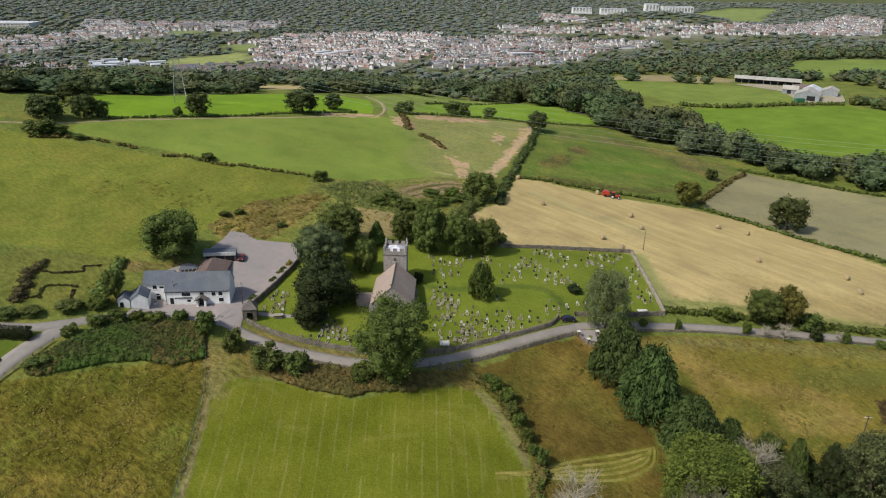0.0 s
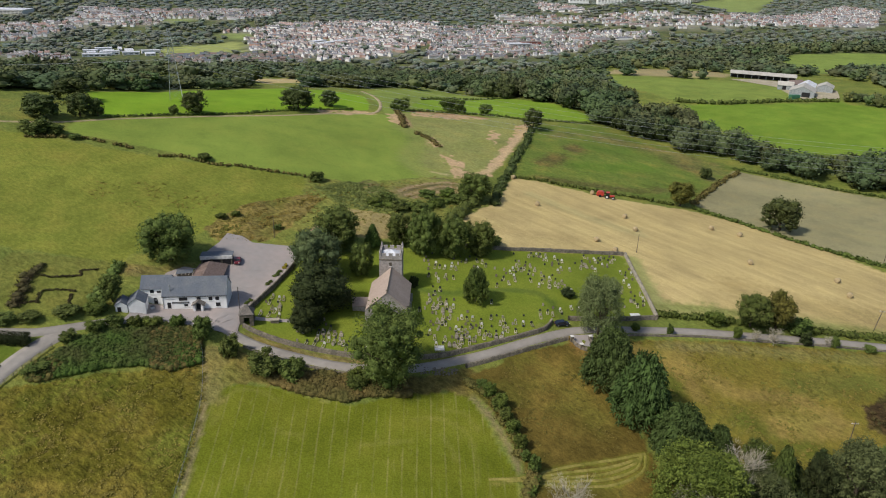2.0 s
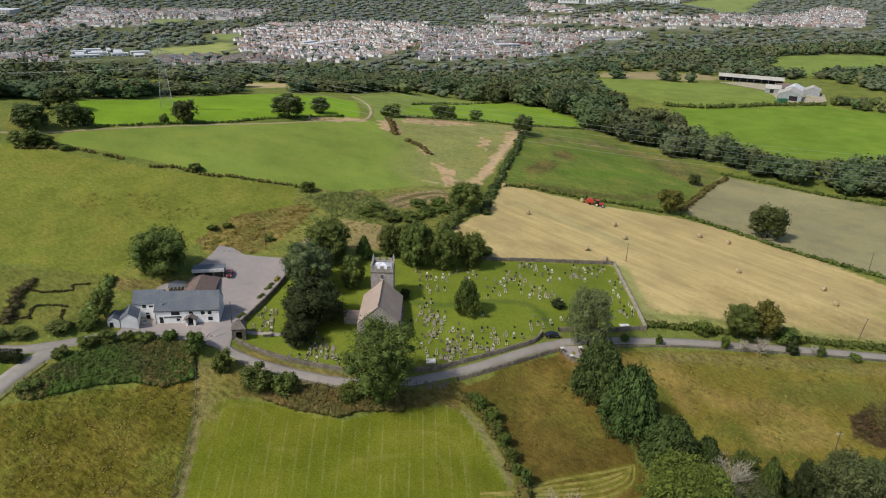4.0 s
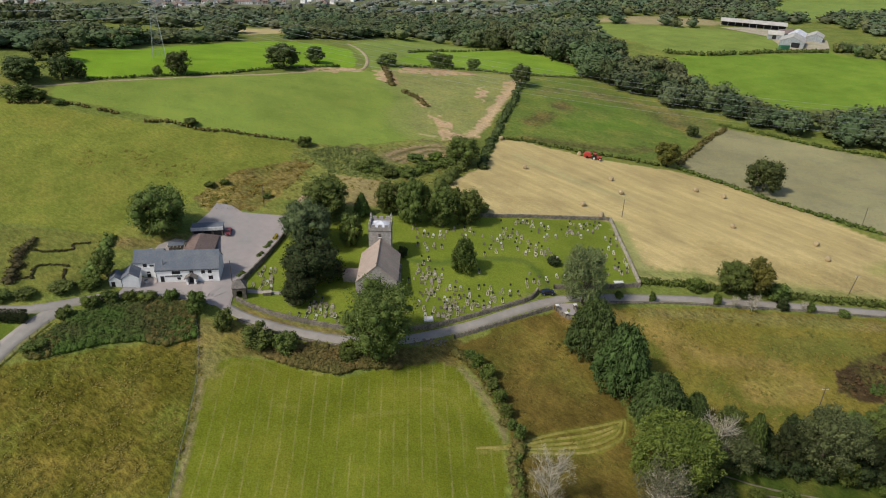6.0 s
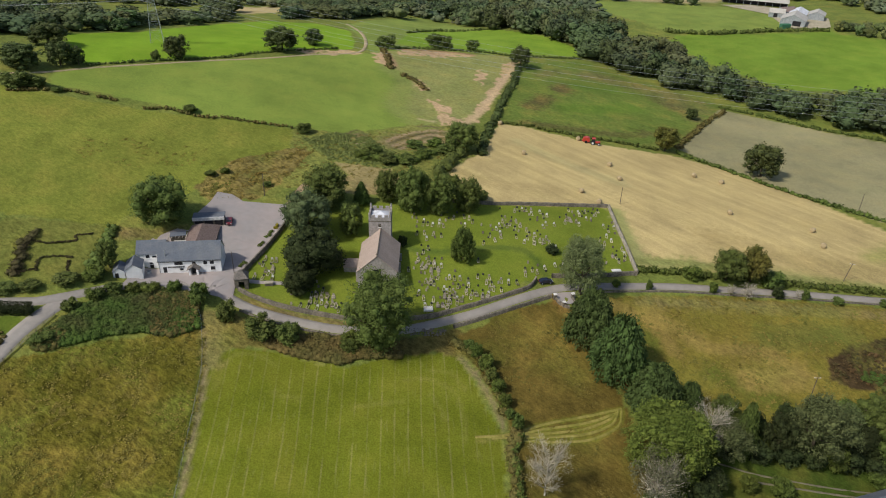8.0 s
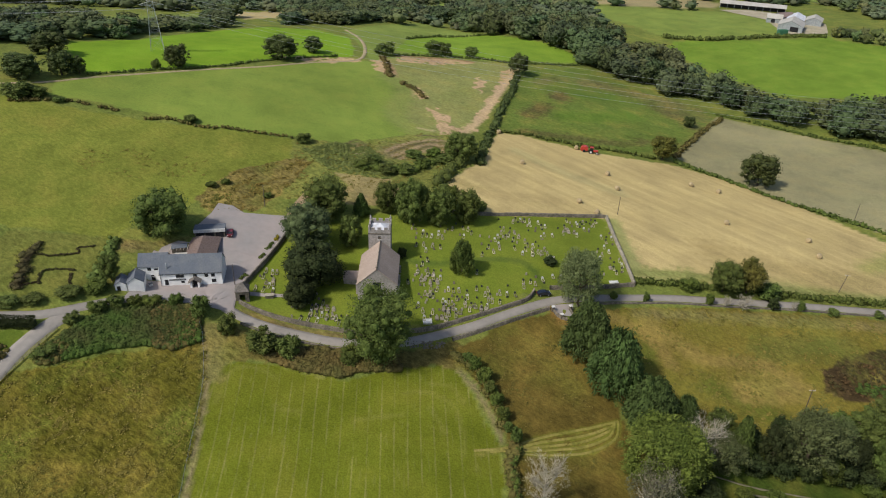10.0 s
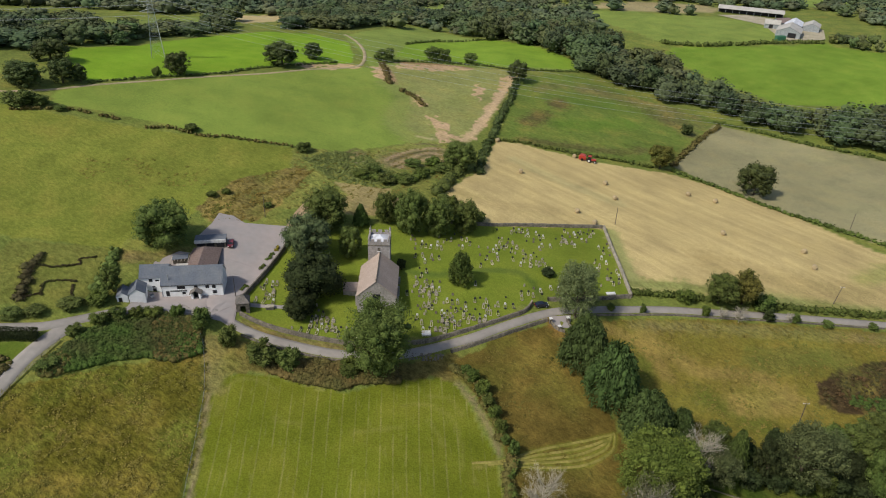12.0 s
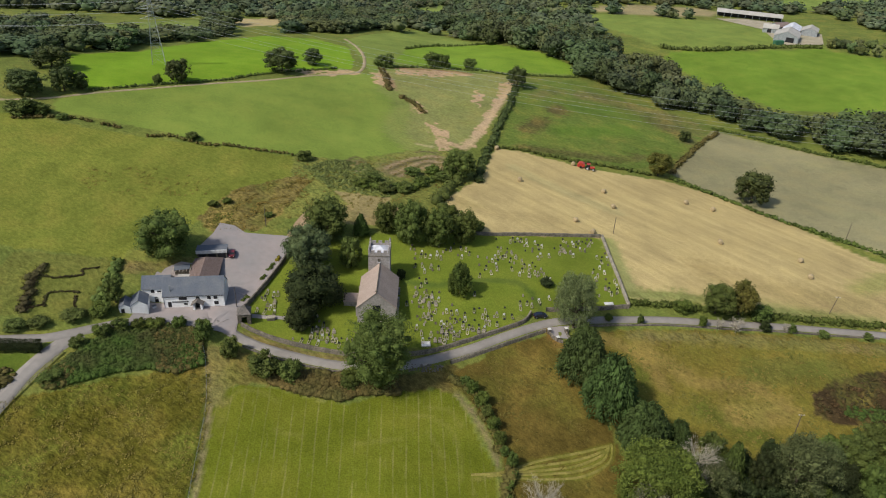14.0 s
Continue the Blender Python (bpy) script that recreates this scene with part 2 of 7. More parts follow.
RAIL_WOOD = material("weathered fence rails", (0.34, 0.31, 0.26), 0.9, 0.25, 4, 0.4, 0.2, second=(0.24, 0.22, 0.18))
HEATHER = material("dark heather and dead bracken", (0.062, 0.048, 0.022), 0.9, 0.35, 0.5, 0.15, 0, rand=0.12, second=(0.075, 0.072, 0.024))
HAY_BALE = material("pale straw", (0.4, 0.315, 0.18), 0.95, 0.25, 6, 1, 0.6)
GARDEN_GRAVEL = material("dull garden gravel", (0.15, 0.135, 0.09), 0.95, 0.25, 0.8, 0.15, 0.2, second=(0.13, 0.12, 0.07))
DIRT_TRACK = material("pale dirt track", (0.36, 0.28, 0.175), 0.95, 0.25, 0.8, 0.15, 0.4, second=(0.25, 0.22, 0.11))
EARTH = material("bare earth", (0.36, 0.25, 0.15), 0.95, 0.25, 0.8, 0.15, 0.6, second=(0.26, 0.19, 0.11))
TRACK_EARTH = material("pale gravel track", (0.38, 0.33, 0.24), 0.95, 0.25, 0.8, 0.15, 0.4, second=(0.3, 0.27, 0.18))
RED_PAINT = material("red paint", (0.45, 0.045, 0.03), 0.4, 0.1, 2, 1, 0, spec=0.5)
DARK_CAR = material("dark blue car paint", (0.012, 0.016, 0.028), 0.25, 0.1, 2, 1, 0, spec=0.6)
MAROON = material("maroon car paint", (0.16, 0.02, 0.025), 0.3, 0.1, 2, 1, 0, spec=0.6)
GREEN_PAINT = material("green paint", (0.05, 0.16, 0.09), 0.6, 0.1, 1, 1, 0)
RUBBER = material("black rubber", (0.02, 0.02, 0.02), 0.9, 0.2, 5, 1, 0)
HOUSE_WALL = material("painted house walls", (0.97, 0.97, 0.97), 0.9, 0.08, 0.3, 0.05, 0, attr="tint", second=(0.88, 0.88, 0.88))
HOUSE_ROOF = material("house roofs", (1, 1, 1), 0.9, 0.15, 0.3, 0.05, 0, attr="tint", second=(0.85, 0.85, 0.85))
GRAVE = material("gravestone", (0.38, 0.34, 0.265), 0.85, 0.35, 4, 0.4, 0.4, second=(0.19, 0.17, 0.135))
KERB_STONE = material("pale kerb stone", (0.42, 0.365, 0.27), 0.85, 0.35, 4, 0.4, 0.3, rand=0.35, second=(0.22, 0.2, 0.14))
GRAVE_BED = material("earth and moss on graves", (0.11, 0.1, 0.05), 0.95, 0.3, 4, 0.6, 0.3, second=(0.1, 0.12, 0.03))
DARK_GRAVE = material("dark granite", (0.035, 0.037, 0.04), 0.35, 0.2, 6, 2, 0, spec=0.5)
PALE_GRAVE = material("pale marble", (0.62, 0.61, 0.58), 0.6, 0.12, 4, 1, 0.1)
CABLE = material("dull cable", (0.36, 0.38, 0.39), 0.6, 0.1, 3, 1, 0, metal=0.3)
SHEET = material("weathered sheet roof", (0.42, 0.40, 0.36), 0.7, 0.12, 1, 0.2, 0.1, second=(0.35, 0.33, 0.29))
LEAD = material("pale lead sheet", (0.62, 0.63, 0.67), 0.6, 0.1, 2, 0.5, 0.1)

RELIEF = [
    [46.6, 62.1, 72.2, 71.2, 55.8, 31.6, 12.5, 3.4, 14.6, 77.5],
    [18.6, 33.5, 45.2, 49.0, 47.6, 20.1, -8.7, 2.2, 24.7, 60.5],
    [-3.9, 5.3, 15.6, 18.7, 34.6, 19.8, -8.0, -4.5, 16.5, 48.4],
    [-12.8, -12.1, -0.9, 5.7, 18.4, 18.4, -4.2, -19.7, -3.8, 46.7],
    [-12.1, -10.6, -3.2, 8.0, 3.2, 13.9, -17.1, -34.4, -20.2, 49.7],
    [-19.6, -22.1, -12.0, 0.3, -2.2, 9.7, -3.1, -26.3, -14.6, 41.2],
    [-31.3, -30.6, -20.3, -8.1, -10.0, -19.8, 6.7, -8.2, -1.7, 44.6],
    [-43.6, -39.4, -34.5, -24.9, -19.8, -10.1, 0.8, -14.3, -6.9, 63.4],
    [-57.1, -52.0, -45.8, -33.6, -13.5, 6.5, 3.4, -10.7, -20.9, 59.4],
]

# ---- the lie of the land ----
def spread(x, n, lo, hi):
    """Cubic weights of a value along n even knots from lo to hi."""
    s = np.clip((x - lo) / (hi - lo) * (n - 1), 0, n - 1)
    i = np.minimum(np.floor(s).astype(int), n - 2)
    t = s - i
    w = np.stack([(1 - t) ** 3, 3 * t**3 - 6 * t**2 + 4, -3 * t**3 + 3 * t**2 + 3 * t + 1, t**3], -1) / 6
    out = np.zeros((len(s), n))
    for k in range(4):
        np.add.at(out, (np.arange(len(s)), np.clip(i + k - 1, 0, n - 1)), w[:, k])
    return out


def heights(x, y):
    x, y = np.atleast_1d(np.asarray(x, float)), np.atleast_1d(np.asarray(y, float))
    u = spread(np.arcsinh(x / 80), 9, -2.75, 2.75)
    v = spread(np.log(np.maximum(np.minimum(y, 900) - 25, 45)), 10, math.log(60), math.log(1700))
    near = np.einsum("ni,nj,ij->n", u, v, np.array(RELIEF))
    # the levelled yard on which the inn stands
    pad = np.exp(-(((x + 71) / 14) ** 4) - ((y - 167) / 11) ** 4)
    near = near + (4.25 - near) * pad
    # beyond the ridge the ground falls to a broad valley and rises again to far hills
    r = np.hypot(x, y)
    far = -85 + 0.028 * np.maximum(r - 1600, 0) + 45 * np.exp(-(((x - 560) / 260) ** 2) - ((y - 2150) / 300) ** 2)
    k = np.clip((r - 600 - 0.95 * np.maximum(x, 0)) / 480, 0, 1)
    k = k * k * (3 - 2 * k)
    return near * (1 - k) + far * k


def ground_z(x, y):
    return float(heights(x, y)[0])


def inside(x, y, poly):
    """Which points lie inside a closed outline."""
    hit = np.zeros(len(x), bool)
    for (x0, y0), (x1, y1) in zip(poly, poly[1:] + poly[:1]):
        cross = (y0 > y) != (y1 > y)
        with np.errstate(divide="ignore", invalid="ignore"):
            hit ^= cross & (x < (x1 - x0) * (y - y0) / (y1 - y0) + x0)
    return hit


def wavy(x, y, size, seed):
    """Smooth uneven values from -1 to 1."""
    r = np.random.RandomState(seed)
    out = np.zeros(len(x))
    for k in range(6):
        a, p = r.uniform(0, 6.28), r.uniform(0, 6.28)
        s = 6.28 / size * r.uniform(0.5, 1.8)
        out += np.sin((x * math.cos(a) + y * math.sin(a)) * s + p)
    return out / 4


def smooth_line(points, gap):
    """A rounded line through points, as points about gap apart."""
    p = [Vector((*q, 0)) for q in points]
    out = []
    for i in range(len(p) - 1):
        a, b, c, d = p[max(i - 1, 0)], p[i], p[i + 1], p[min(i + 2, len(p) - 1)]
        n = max(1, int((c - b).length / gap))
        for k in range(n):
            t = k / n
            out.append(0.5 * (2 * b + (c - a) * t + (2 * a - 5 * b + 4 * c - d) * t * t + (3 * b - a - 3 * c + d) * t**3))
    return [(v.x, v.y) for v in out] + [tuple(points[-1])]


MOWN = [(-56.9, 133.3), (-55.8, 122.3), (-53.5, 103.9), (-50, 70), (17, 70), (15.5, 106), (15.6, 119.4), (14.5, 126.2), (10.5, 133), (7, 141.1), (4, 145.3), (-2.6, 145.3), (-14.1, 141.7), (-22.5, 139), (-30.9, 138.5), (-39.8, 140.6), (-48.5, 141.3), (-55.1, 139.2)]
PADDOCK = [(5, 152), (20, 165), (33, 170), (40, 158), (47, 140), (55, 122), (40, 100), (30, 70), (18, 70), (17, 106), (18, 124), (13, 137)]
ROUGH_LEFT = [(-140, 60), (-53, 60), (-57, 134), (-62, 147), (-75, 141), (-90, 134), (-103, 127), (-140, 120)]
ROUGH_RIGHT = [(40, 172), (60, 178), (92, 183), (130, 186), (180, 188), (180, 140), (110, 138), (80, 136), (62, 138), (46, 150)]
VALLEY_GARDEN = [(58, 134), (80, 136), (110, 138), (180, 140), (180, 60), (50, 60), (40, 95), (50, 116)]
STUBBLE = [(113, 678), (178, 706), (229, 713), (258, 700), (240, 660), (162, 648)]
YARD_LAWN = [(-56, 160), (-40, 155.5), (-20, 154.6), (6, 162.8), (19, 170.5), (28, 179), (61, 188), (60, 229), (15, 218), (-10, 217), (-35, 205), (-49, 196), (-53, 180), (-57, 165)]
HAY = [(23, 300), (16, 267), (2, 244), (0, 233), (15, 217), (59, 229), (59, 214), (62, 192), (81, 195), (113, 193), (146, 193), (200, 190), (200, 218), (168, 240), (143, 266), (119, 286), (100, 293), (64, 293), (35, 300)]
GREY_FIELD = [(150, 378), (173, 368), (197, 354), (226, 340), (260, 300), (200, 225), (158, 256), (143, 266), (119, 288), (106, 304), (129, 342)]
DARK_FIELD = [(41, 397), (82, 435), (104, 416), (133, 398), (156, 384), (132, 352), (108, 316), (87, 301), (66, 297), (35, 302), (24, 305), (32, 350)]
SOIL_FIELD = [(-36, 385), (-12, 403), (18, 410), (36, 412), (32, 380), (21, 329), (13, 304), (2, 289), (-12, 285), (-23, 300), (-20, 333), (-30, 351)]
SHEEP_FIELD = [(-151, 256), (-137, 257), (-105, 256), (-90, 254), (-74, 257), (-54, 258), (-38, 262), (-12, 284), (-23, 300), (-20, 333), (-30, 351), (-38, 373), (-50, 372), (-67, 355), (-88, 334), (-112, 309), (-146, 278), (-154, 267)]
LEFT_PASTURE = [(-62, 212), (-50, 240), (-40, 258), (-75, 255), (-115, 249), (-150, 249), (-250, 245), (-250, 160), (-120, 178), (-97, 180), (-92, 195), (-78, 207)]
BRIGHT = [(-181, 332), (-158, 362), (-155, 385), (-142, 431), (-122, 472), (-88, 468), (-62, 440), (-54, 400), (-52, 378), (-90, 343), (-117, 310), (-149, 283), (-163, 298)]
BRIGHT_RIGHT = [(152, 501), (166, 525), (247, 539), (289, 550), (330, 520), (330, 400), (261, 405), (242, 418), (208, 418), (195, 430), (174, 455)]
FIELD_TWO = [(-41, 374), (-60, 440), (-70, 470), (-60, 510), (-23, 590), (1, 560), (33, 511), (59, 490), (76, 473), (82, 439), (36, 415), (18, 414), (-12, 406)]
FIELD_STRIP = [(-31, 412), (-27, 471), (-11, 499), (9, 513), (31, 526), (50, 506), (68, 489), (82, 466), (84, 444), (61, 433), (39, 423), (18, 421), (-9, 412)]
FARM_FIELD = [(100, 640), (139, 650), (233, 640), (285, 620), (255, 552), (247, 545), (193, 532), (160, 534), (130, 590)]
FAR_RIGHT = [(407, 924), (557, 984), (620, 900), (444, 777), (333, 724), (345, 800)]
RUIN_PLOT = [(-125, 150), (-100, 152), (-90, 163), (-97, 180), (-125, 176)]
SPORT = [(-583, 1350), (-505, 1441), (-457, 1472), (-415, 1342), (-486, 1263), (-528, 1240)]
GREEN_A = [(-539, 1597), (-491, 1629), (-454, 1525), (-499, 1494)]
GREEN_B = [(-754, 1798), (-698, 1841), (-660, 1754), (-724, 1689)]
BURNT = [(109.5, 154), (112, 161), (122, 168.5), (142, 174.5), (165, 177), (162, 158), (131, 153.5), (118, 150.5)]
GREEN_C = [(796, 2686), (1035, 3011), (1239, 3017), (953, 2433), (752, 2120)]
GREEN_D = [(-340, 1530), (-301, 1581), (-273, 1463), (-314, 1435)]
STRIP_A = [(-247, 485), (-229, 514), (-190, 550), (-175, 510), (-206, 478), (-232, 454)]
STRIP_B = [(-171, 560), (-129, 580), (-125, 542), (-149, 520)]
STRIP_C = [(-58, 1051), (-9, 1086), (-8, 999), (-46, 930)]
HILLSIDE = [(-60, 262), (-40, 258), (-12, 284), (0, 290), (14, 262), (0, 245), (-5, 228), (-40, 215), (-55, 215), (-58, 240)]

SLOPE_STRAW = [(-81.8, 207.0), (-74.8, 226.5), (-56.2, 241.9), (-49.5, 240.9), (-55.9, 216.8), (-62.1, 204.9), (-76.7, 201.1)]
BARE_SLOPE = [(-44, 216), (-36, 226), (-26, 232), (-16, 230), (-14, 221), (-24, 216)]
CAR_PARK = [(-80, 158), (-86, 157), (-85, 165.5), (-78.3, 167.5), (-70, 168.2), (-64, 168.2), (-66.4, 176.7), (-68.6, 185.4), (-75.4, 186.6), (-77.1, 192.2), (-74.8, 200.3), (-74.2, 206.1), (-69.4, 205.8), (-65.1, 202.9), (-51.8, 204.1), (-48.8, 203.1), (-49.9, 195.9), (-51.2, 189.5), (-53.6, 180.4), (-55.9, 172.7), (-57.6, 166), (-56.6, 156.3), (-63, 158)]
LANE = [(-135, 136), (-110, 143.8), (-103.1, 145.9), (-97.6, 149), (-92, 152.5), (-83.7, 157.3), (-74.2, 159.9), (-64, 159.6), (-54.3, 155.9), (-45.4, 153.3), (-33, 151.1), (-26.9, 150.6), (-17.9, 150.8), (-9, 152.6), (0, 156.3), (9.4, 161), (19.3, 167.2), (29.7, 173.4), (36.8, 176.7), (45.8, 179), (56.6, 181.3), (73.3, 184.3), (91.9, 186.1), (110.9, 188), (130, 189.3), (160, 191), (230, 194)]
SIDE_ROAD = [(-107.2, 112), (-103.9, 130), (-101.9, 137.3), (-99.2, 143.6), (-95.6, 149.6)]

TOWN_A = [(-1025, 1549), (-897, 1345), (-847, 1392), (-854, 1511), (-856, 1609), (-720, 1653), (-745, 1782), (-591, 1832), (-501, 1994), (-544, 2101), (-821, 1972), (-1042, 1946), (-948, 1710), (-994, 1603)]
TOWN_B = [(-546, 1605), (-448, 1487), (-399, 1317), (-272, 1267), (-225, 1227), (-138, 1334), (-86, 1524), (-61, 1630), (-73, 1925), (-270, 1901), (-464, 1786)]
TOWN_C = [(-539, 1247), (-469, 1145), (-395, 1206), (-290, 1214), (-277, 1289), (-396, 1309), (-397, 1278)]
TOWN_D = [(-807, 1204), (-754, 1166), (-662, 1138), (-626, 1159), (-703, 1212), (-775, 1234)]
TOWN_E = [(-69, 1831), (-80, 1300), (21, 1335), (134, 1385), (205, 1447), (264, 1554), (290, 1643), (431, 1707), (471, 1764), (238, 1844), (98, 1884)]
TOWN_F = [(76, 2140), (86, 1977), (246, 1919), (333, 1913), (395, 1938), (262, 2060)]
TOWN_G = [(347, 2008), (355, 1876), (514, 1828), (658, 1847), (851, 1976), (1112, 2021), (1386, 2522), (1336, 2676), (918, 2221), (620, 1960), (485, 2021)]
TOWN_H = [(230, 2621), (216, 2244), (354, 2051), (309, 2454)]
TOWNS = [(TOWN_A, 0.2, 25), (TOWN_B, -0.3, 22), (TOWN_C, 0.1, 20), (TOWN_D, 0.3, 22), (TOWN_E, 0.35, 22), (TOWN_F, 0.1, 30), (TOWN_G, 0.15, 28), (TOWN_H, -0.2, 32)]

# outline, tone, and how rough, how far lined by mowing and how far by haymaking
FIELDS = [
    (ROUGH_LEFT, (0.112, 0.102, 0.014), 0.9, 0.0, 0.0),
    (LEFT_PASTURE, (0.168, 0.19, 0.031), 0.35, 0.0, 0.0),
    (RUIN_PLOT, (0.15, 0.16, 0.035), 0.5, 0.0, 0.0),
    (ROUGH_RIGHT, (0.158, 0.132, 0.024), 0.38, 0.0, 0.0),
    ([(-65, 152), (-62, 145), (-57.6, 133), (-54.5, 139.5), (-48, 142), (-38, 141.5), (-36, 147), (-46, 150), (-55, 152.5)], (0.152, 0.132, 0.036), 0.75, 0.0, 0.0),
    ([(-18, 147.5), (-10, 142.5), (-2, 145.8), (6, 145), (12, 139), (14, 146), (5, 154.5), (-6, 150.5)], (0.12, 0.102, 0.03), 0.8, 0.0, 0.0),
    (PADDOCK, (0.106, 0.079, 0.017), 0.45, 0.0, 0.0),
    (HILLSIDE, (0.172, 0.19, 0.045), 0.7, 0.0, 0.0),
    (BARE_SLOPE, (0.25, 0.2, 0.09), 0.6, 0.0, 0.0),
    (SLOPE_STRAW, (0.2, 0.16, 0.05), 0.9, 0.0, 0.0),
    ([(-40.6, 235.5), (-31.1, 236.7), (-19.7, 236.6), (-20.3, 225.1), (-29.5, 223.0)], (0.27, 0.22, 0.095), 0.35, 0.0, 0.0),
    (SHEEP_FIELD, (0.175, 0.235, 0.042), 0.1, 0.0, 0.0),
    (BRIGHT, (0.162, 0.275, 0.018), 0.05, 0.0, 0.0),
    (FIELD_TWO, (0.18, 0.235, 0.05), 0.15, 0.0, 0.0),
    (FIELD_STRIP, (0.165, 0.262, 0.026), 0.05, 0.0, 0.0),
    (SOIL_FIELD, (0.222, 0.232, 0.076), 0.4, 0.0, 0.0),
    (DARK_FIELD, (0.122, 0.168, 0.032), 0.55, 0.0, 0.0),
    (GREY_FIELD, (0.262, 0.24, 0.128), 0.15, 0.0, 0.0),
    (STRIP_A, (0.17, 0.22, 0.05), 0.1, 0.0, 0.0),
    (STRIP_B, (0.4, 0.32, 0.16), 0.1, 0.0, 0.0),
    (STRIP_C, (0.17, 0.23, 0.05), 0.1, 0.0, 0.0),
    (HAY, (0.445, 0.348, 0.157), 0.08, 0.0, 0.9),
    (BRIGHT_RIGHT, (0.135, 0.215, 0.025), 0.08, 0.0, 0.0),
    (FARM_FIELD, (0.168, 0.222, 0.046), 0.1, 0.0, 0.0),
    (FAR_RIGHT, (0.17, 0.23, 0.05), 0.1, 0.0, 0.0),
    (SPORT, (0.27, 0.3, 0.1), 0.05, 0.0, 0.0),
    (GREEN_A, (0.2, 0.25, 0.08), 0.05, 0.0, 0.0),
    (GREEN_B, (0.2, 0.25, 0.08), 0.05, 0.0, 0.0),
    (GREEN_D, (0.24, 0.22, 0.1), 0.1, 0.0, 0.0),
    (GREEN_C, (0.2, 0.25, 0.08), 0.2, 0.0, 0.0),
    (MOWN, (0.117, 0.136, 0.012), 0.1, 1.0, 0.0),
    (YARD_LAWN, (0.14, 0.18, 0.021), 0.12, 0.0, 0.0),
    # dark lawn, its tone lowered further to paint the trees' shade
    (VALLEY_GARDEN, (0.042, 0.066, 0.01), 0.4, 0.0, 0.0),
    (STUBBLE, (0.3, 0.25, 0.13), 0.3, 0.0, 0.0),
    ([(-126, 126), (-104.5, 128), (-102.8, 138.5), (-104, 140.5), (-126, 136)], (0.085, 0.125, 0.016), 0.15, 0.0, 0.0),
    (BURNT, (0.062, 0.042, 0.019), 0.9, 0.0, 0.0),
]
SOILS = [
    [(-37, 385), (-31, 372), (-27, 349), (-30, 346), (-37, 358), (-40, 375)],
    [(-25, 345), (-14, 340), (-9, 328), (-14, 324), (-22, 332)],
    [(-10, 318), (-2, 314), (3, 302), (8, 293), (-2, 287), (-5, 300)],
    [(37, 402), (31, 373), (22, 333), (13, 299), (8, 296), (15, 318), (24, 355), (31, 395)],
    [(17, 377), (20, 358), (16, 346), (13, 361)],
    [(-32, 393), (1, 410), (17, 404), (1, 394), (-29, 382)],
    [(-90, 352), (-50, 376), (-46, 370), (-64, 355)],
]

FADED = (0.146, 0.154, 0.023)
TRODDEN, LUSH = (0.22, 0.18, 0.09), (0.085, 0.125, 0.02)
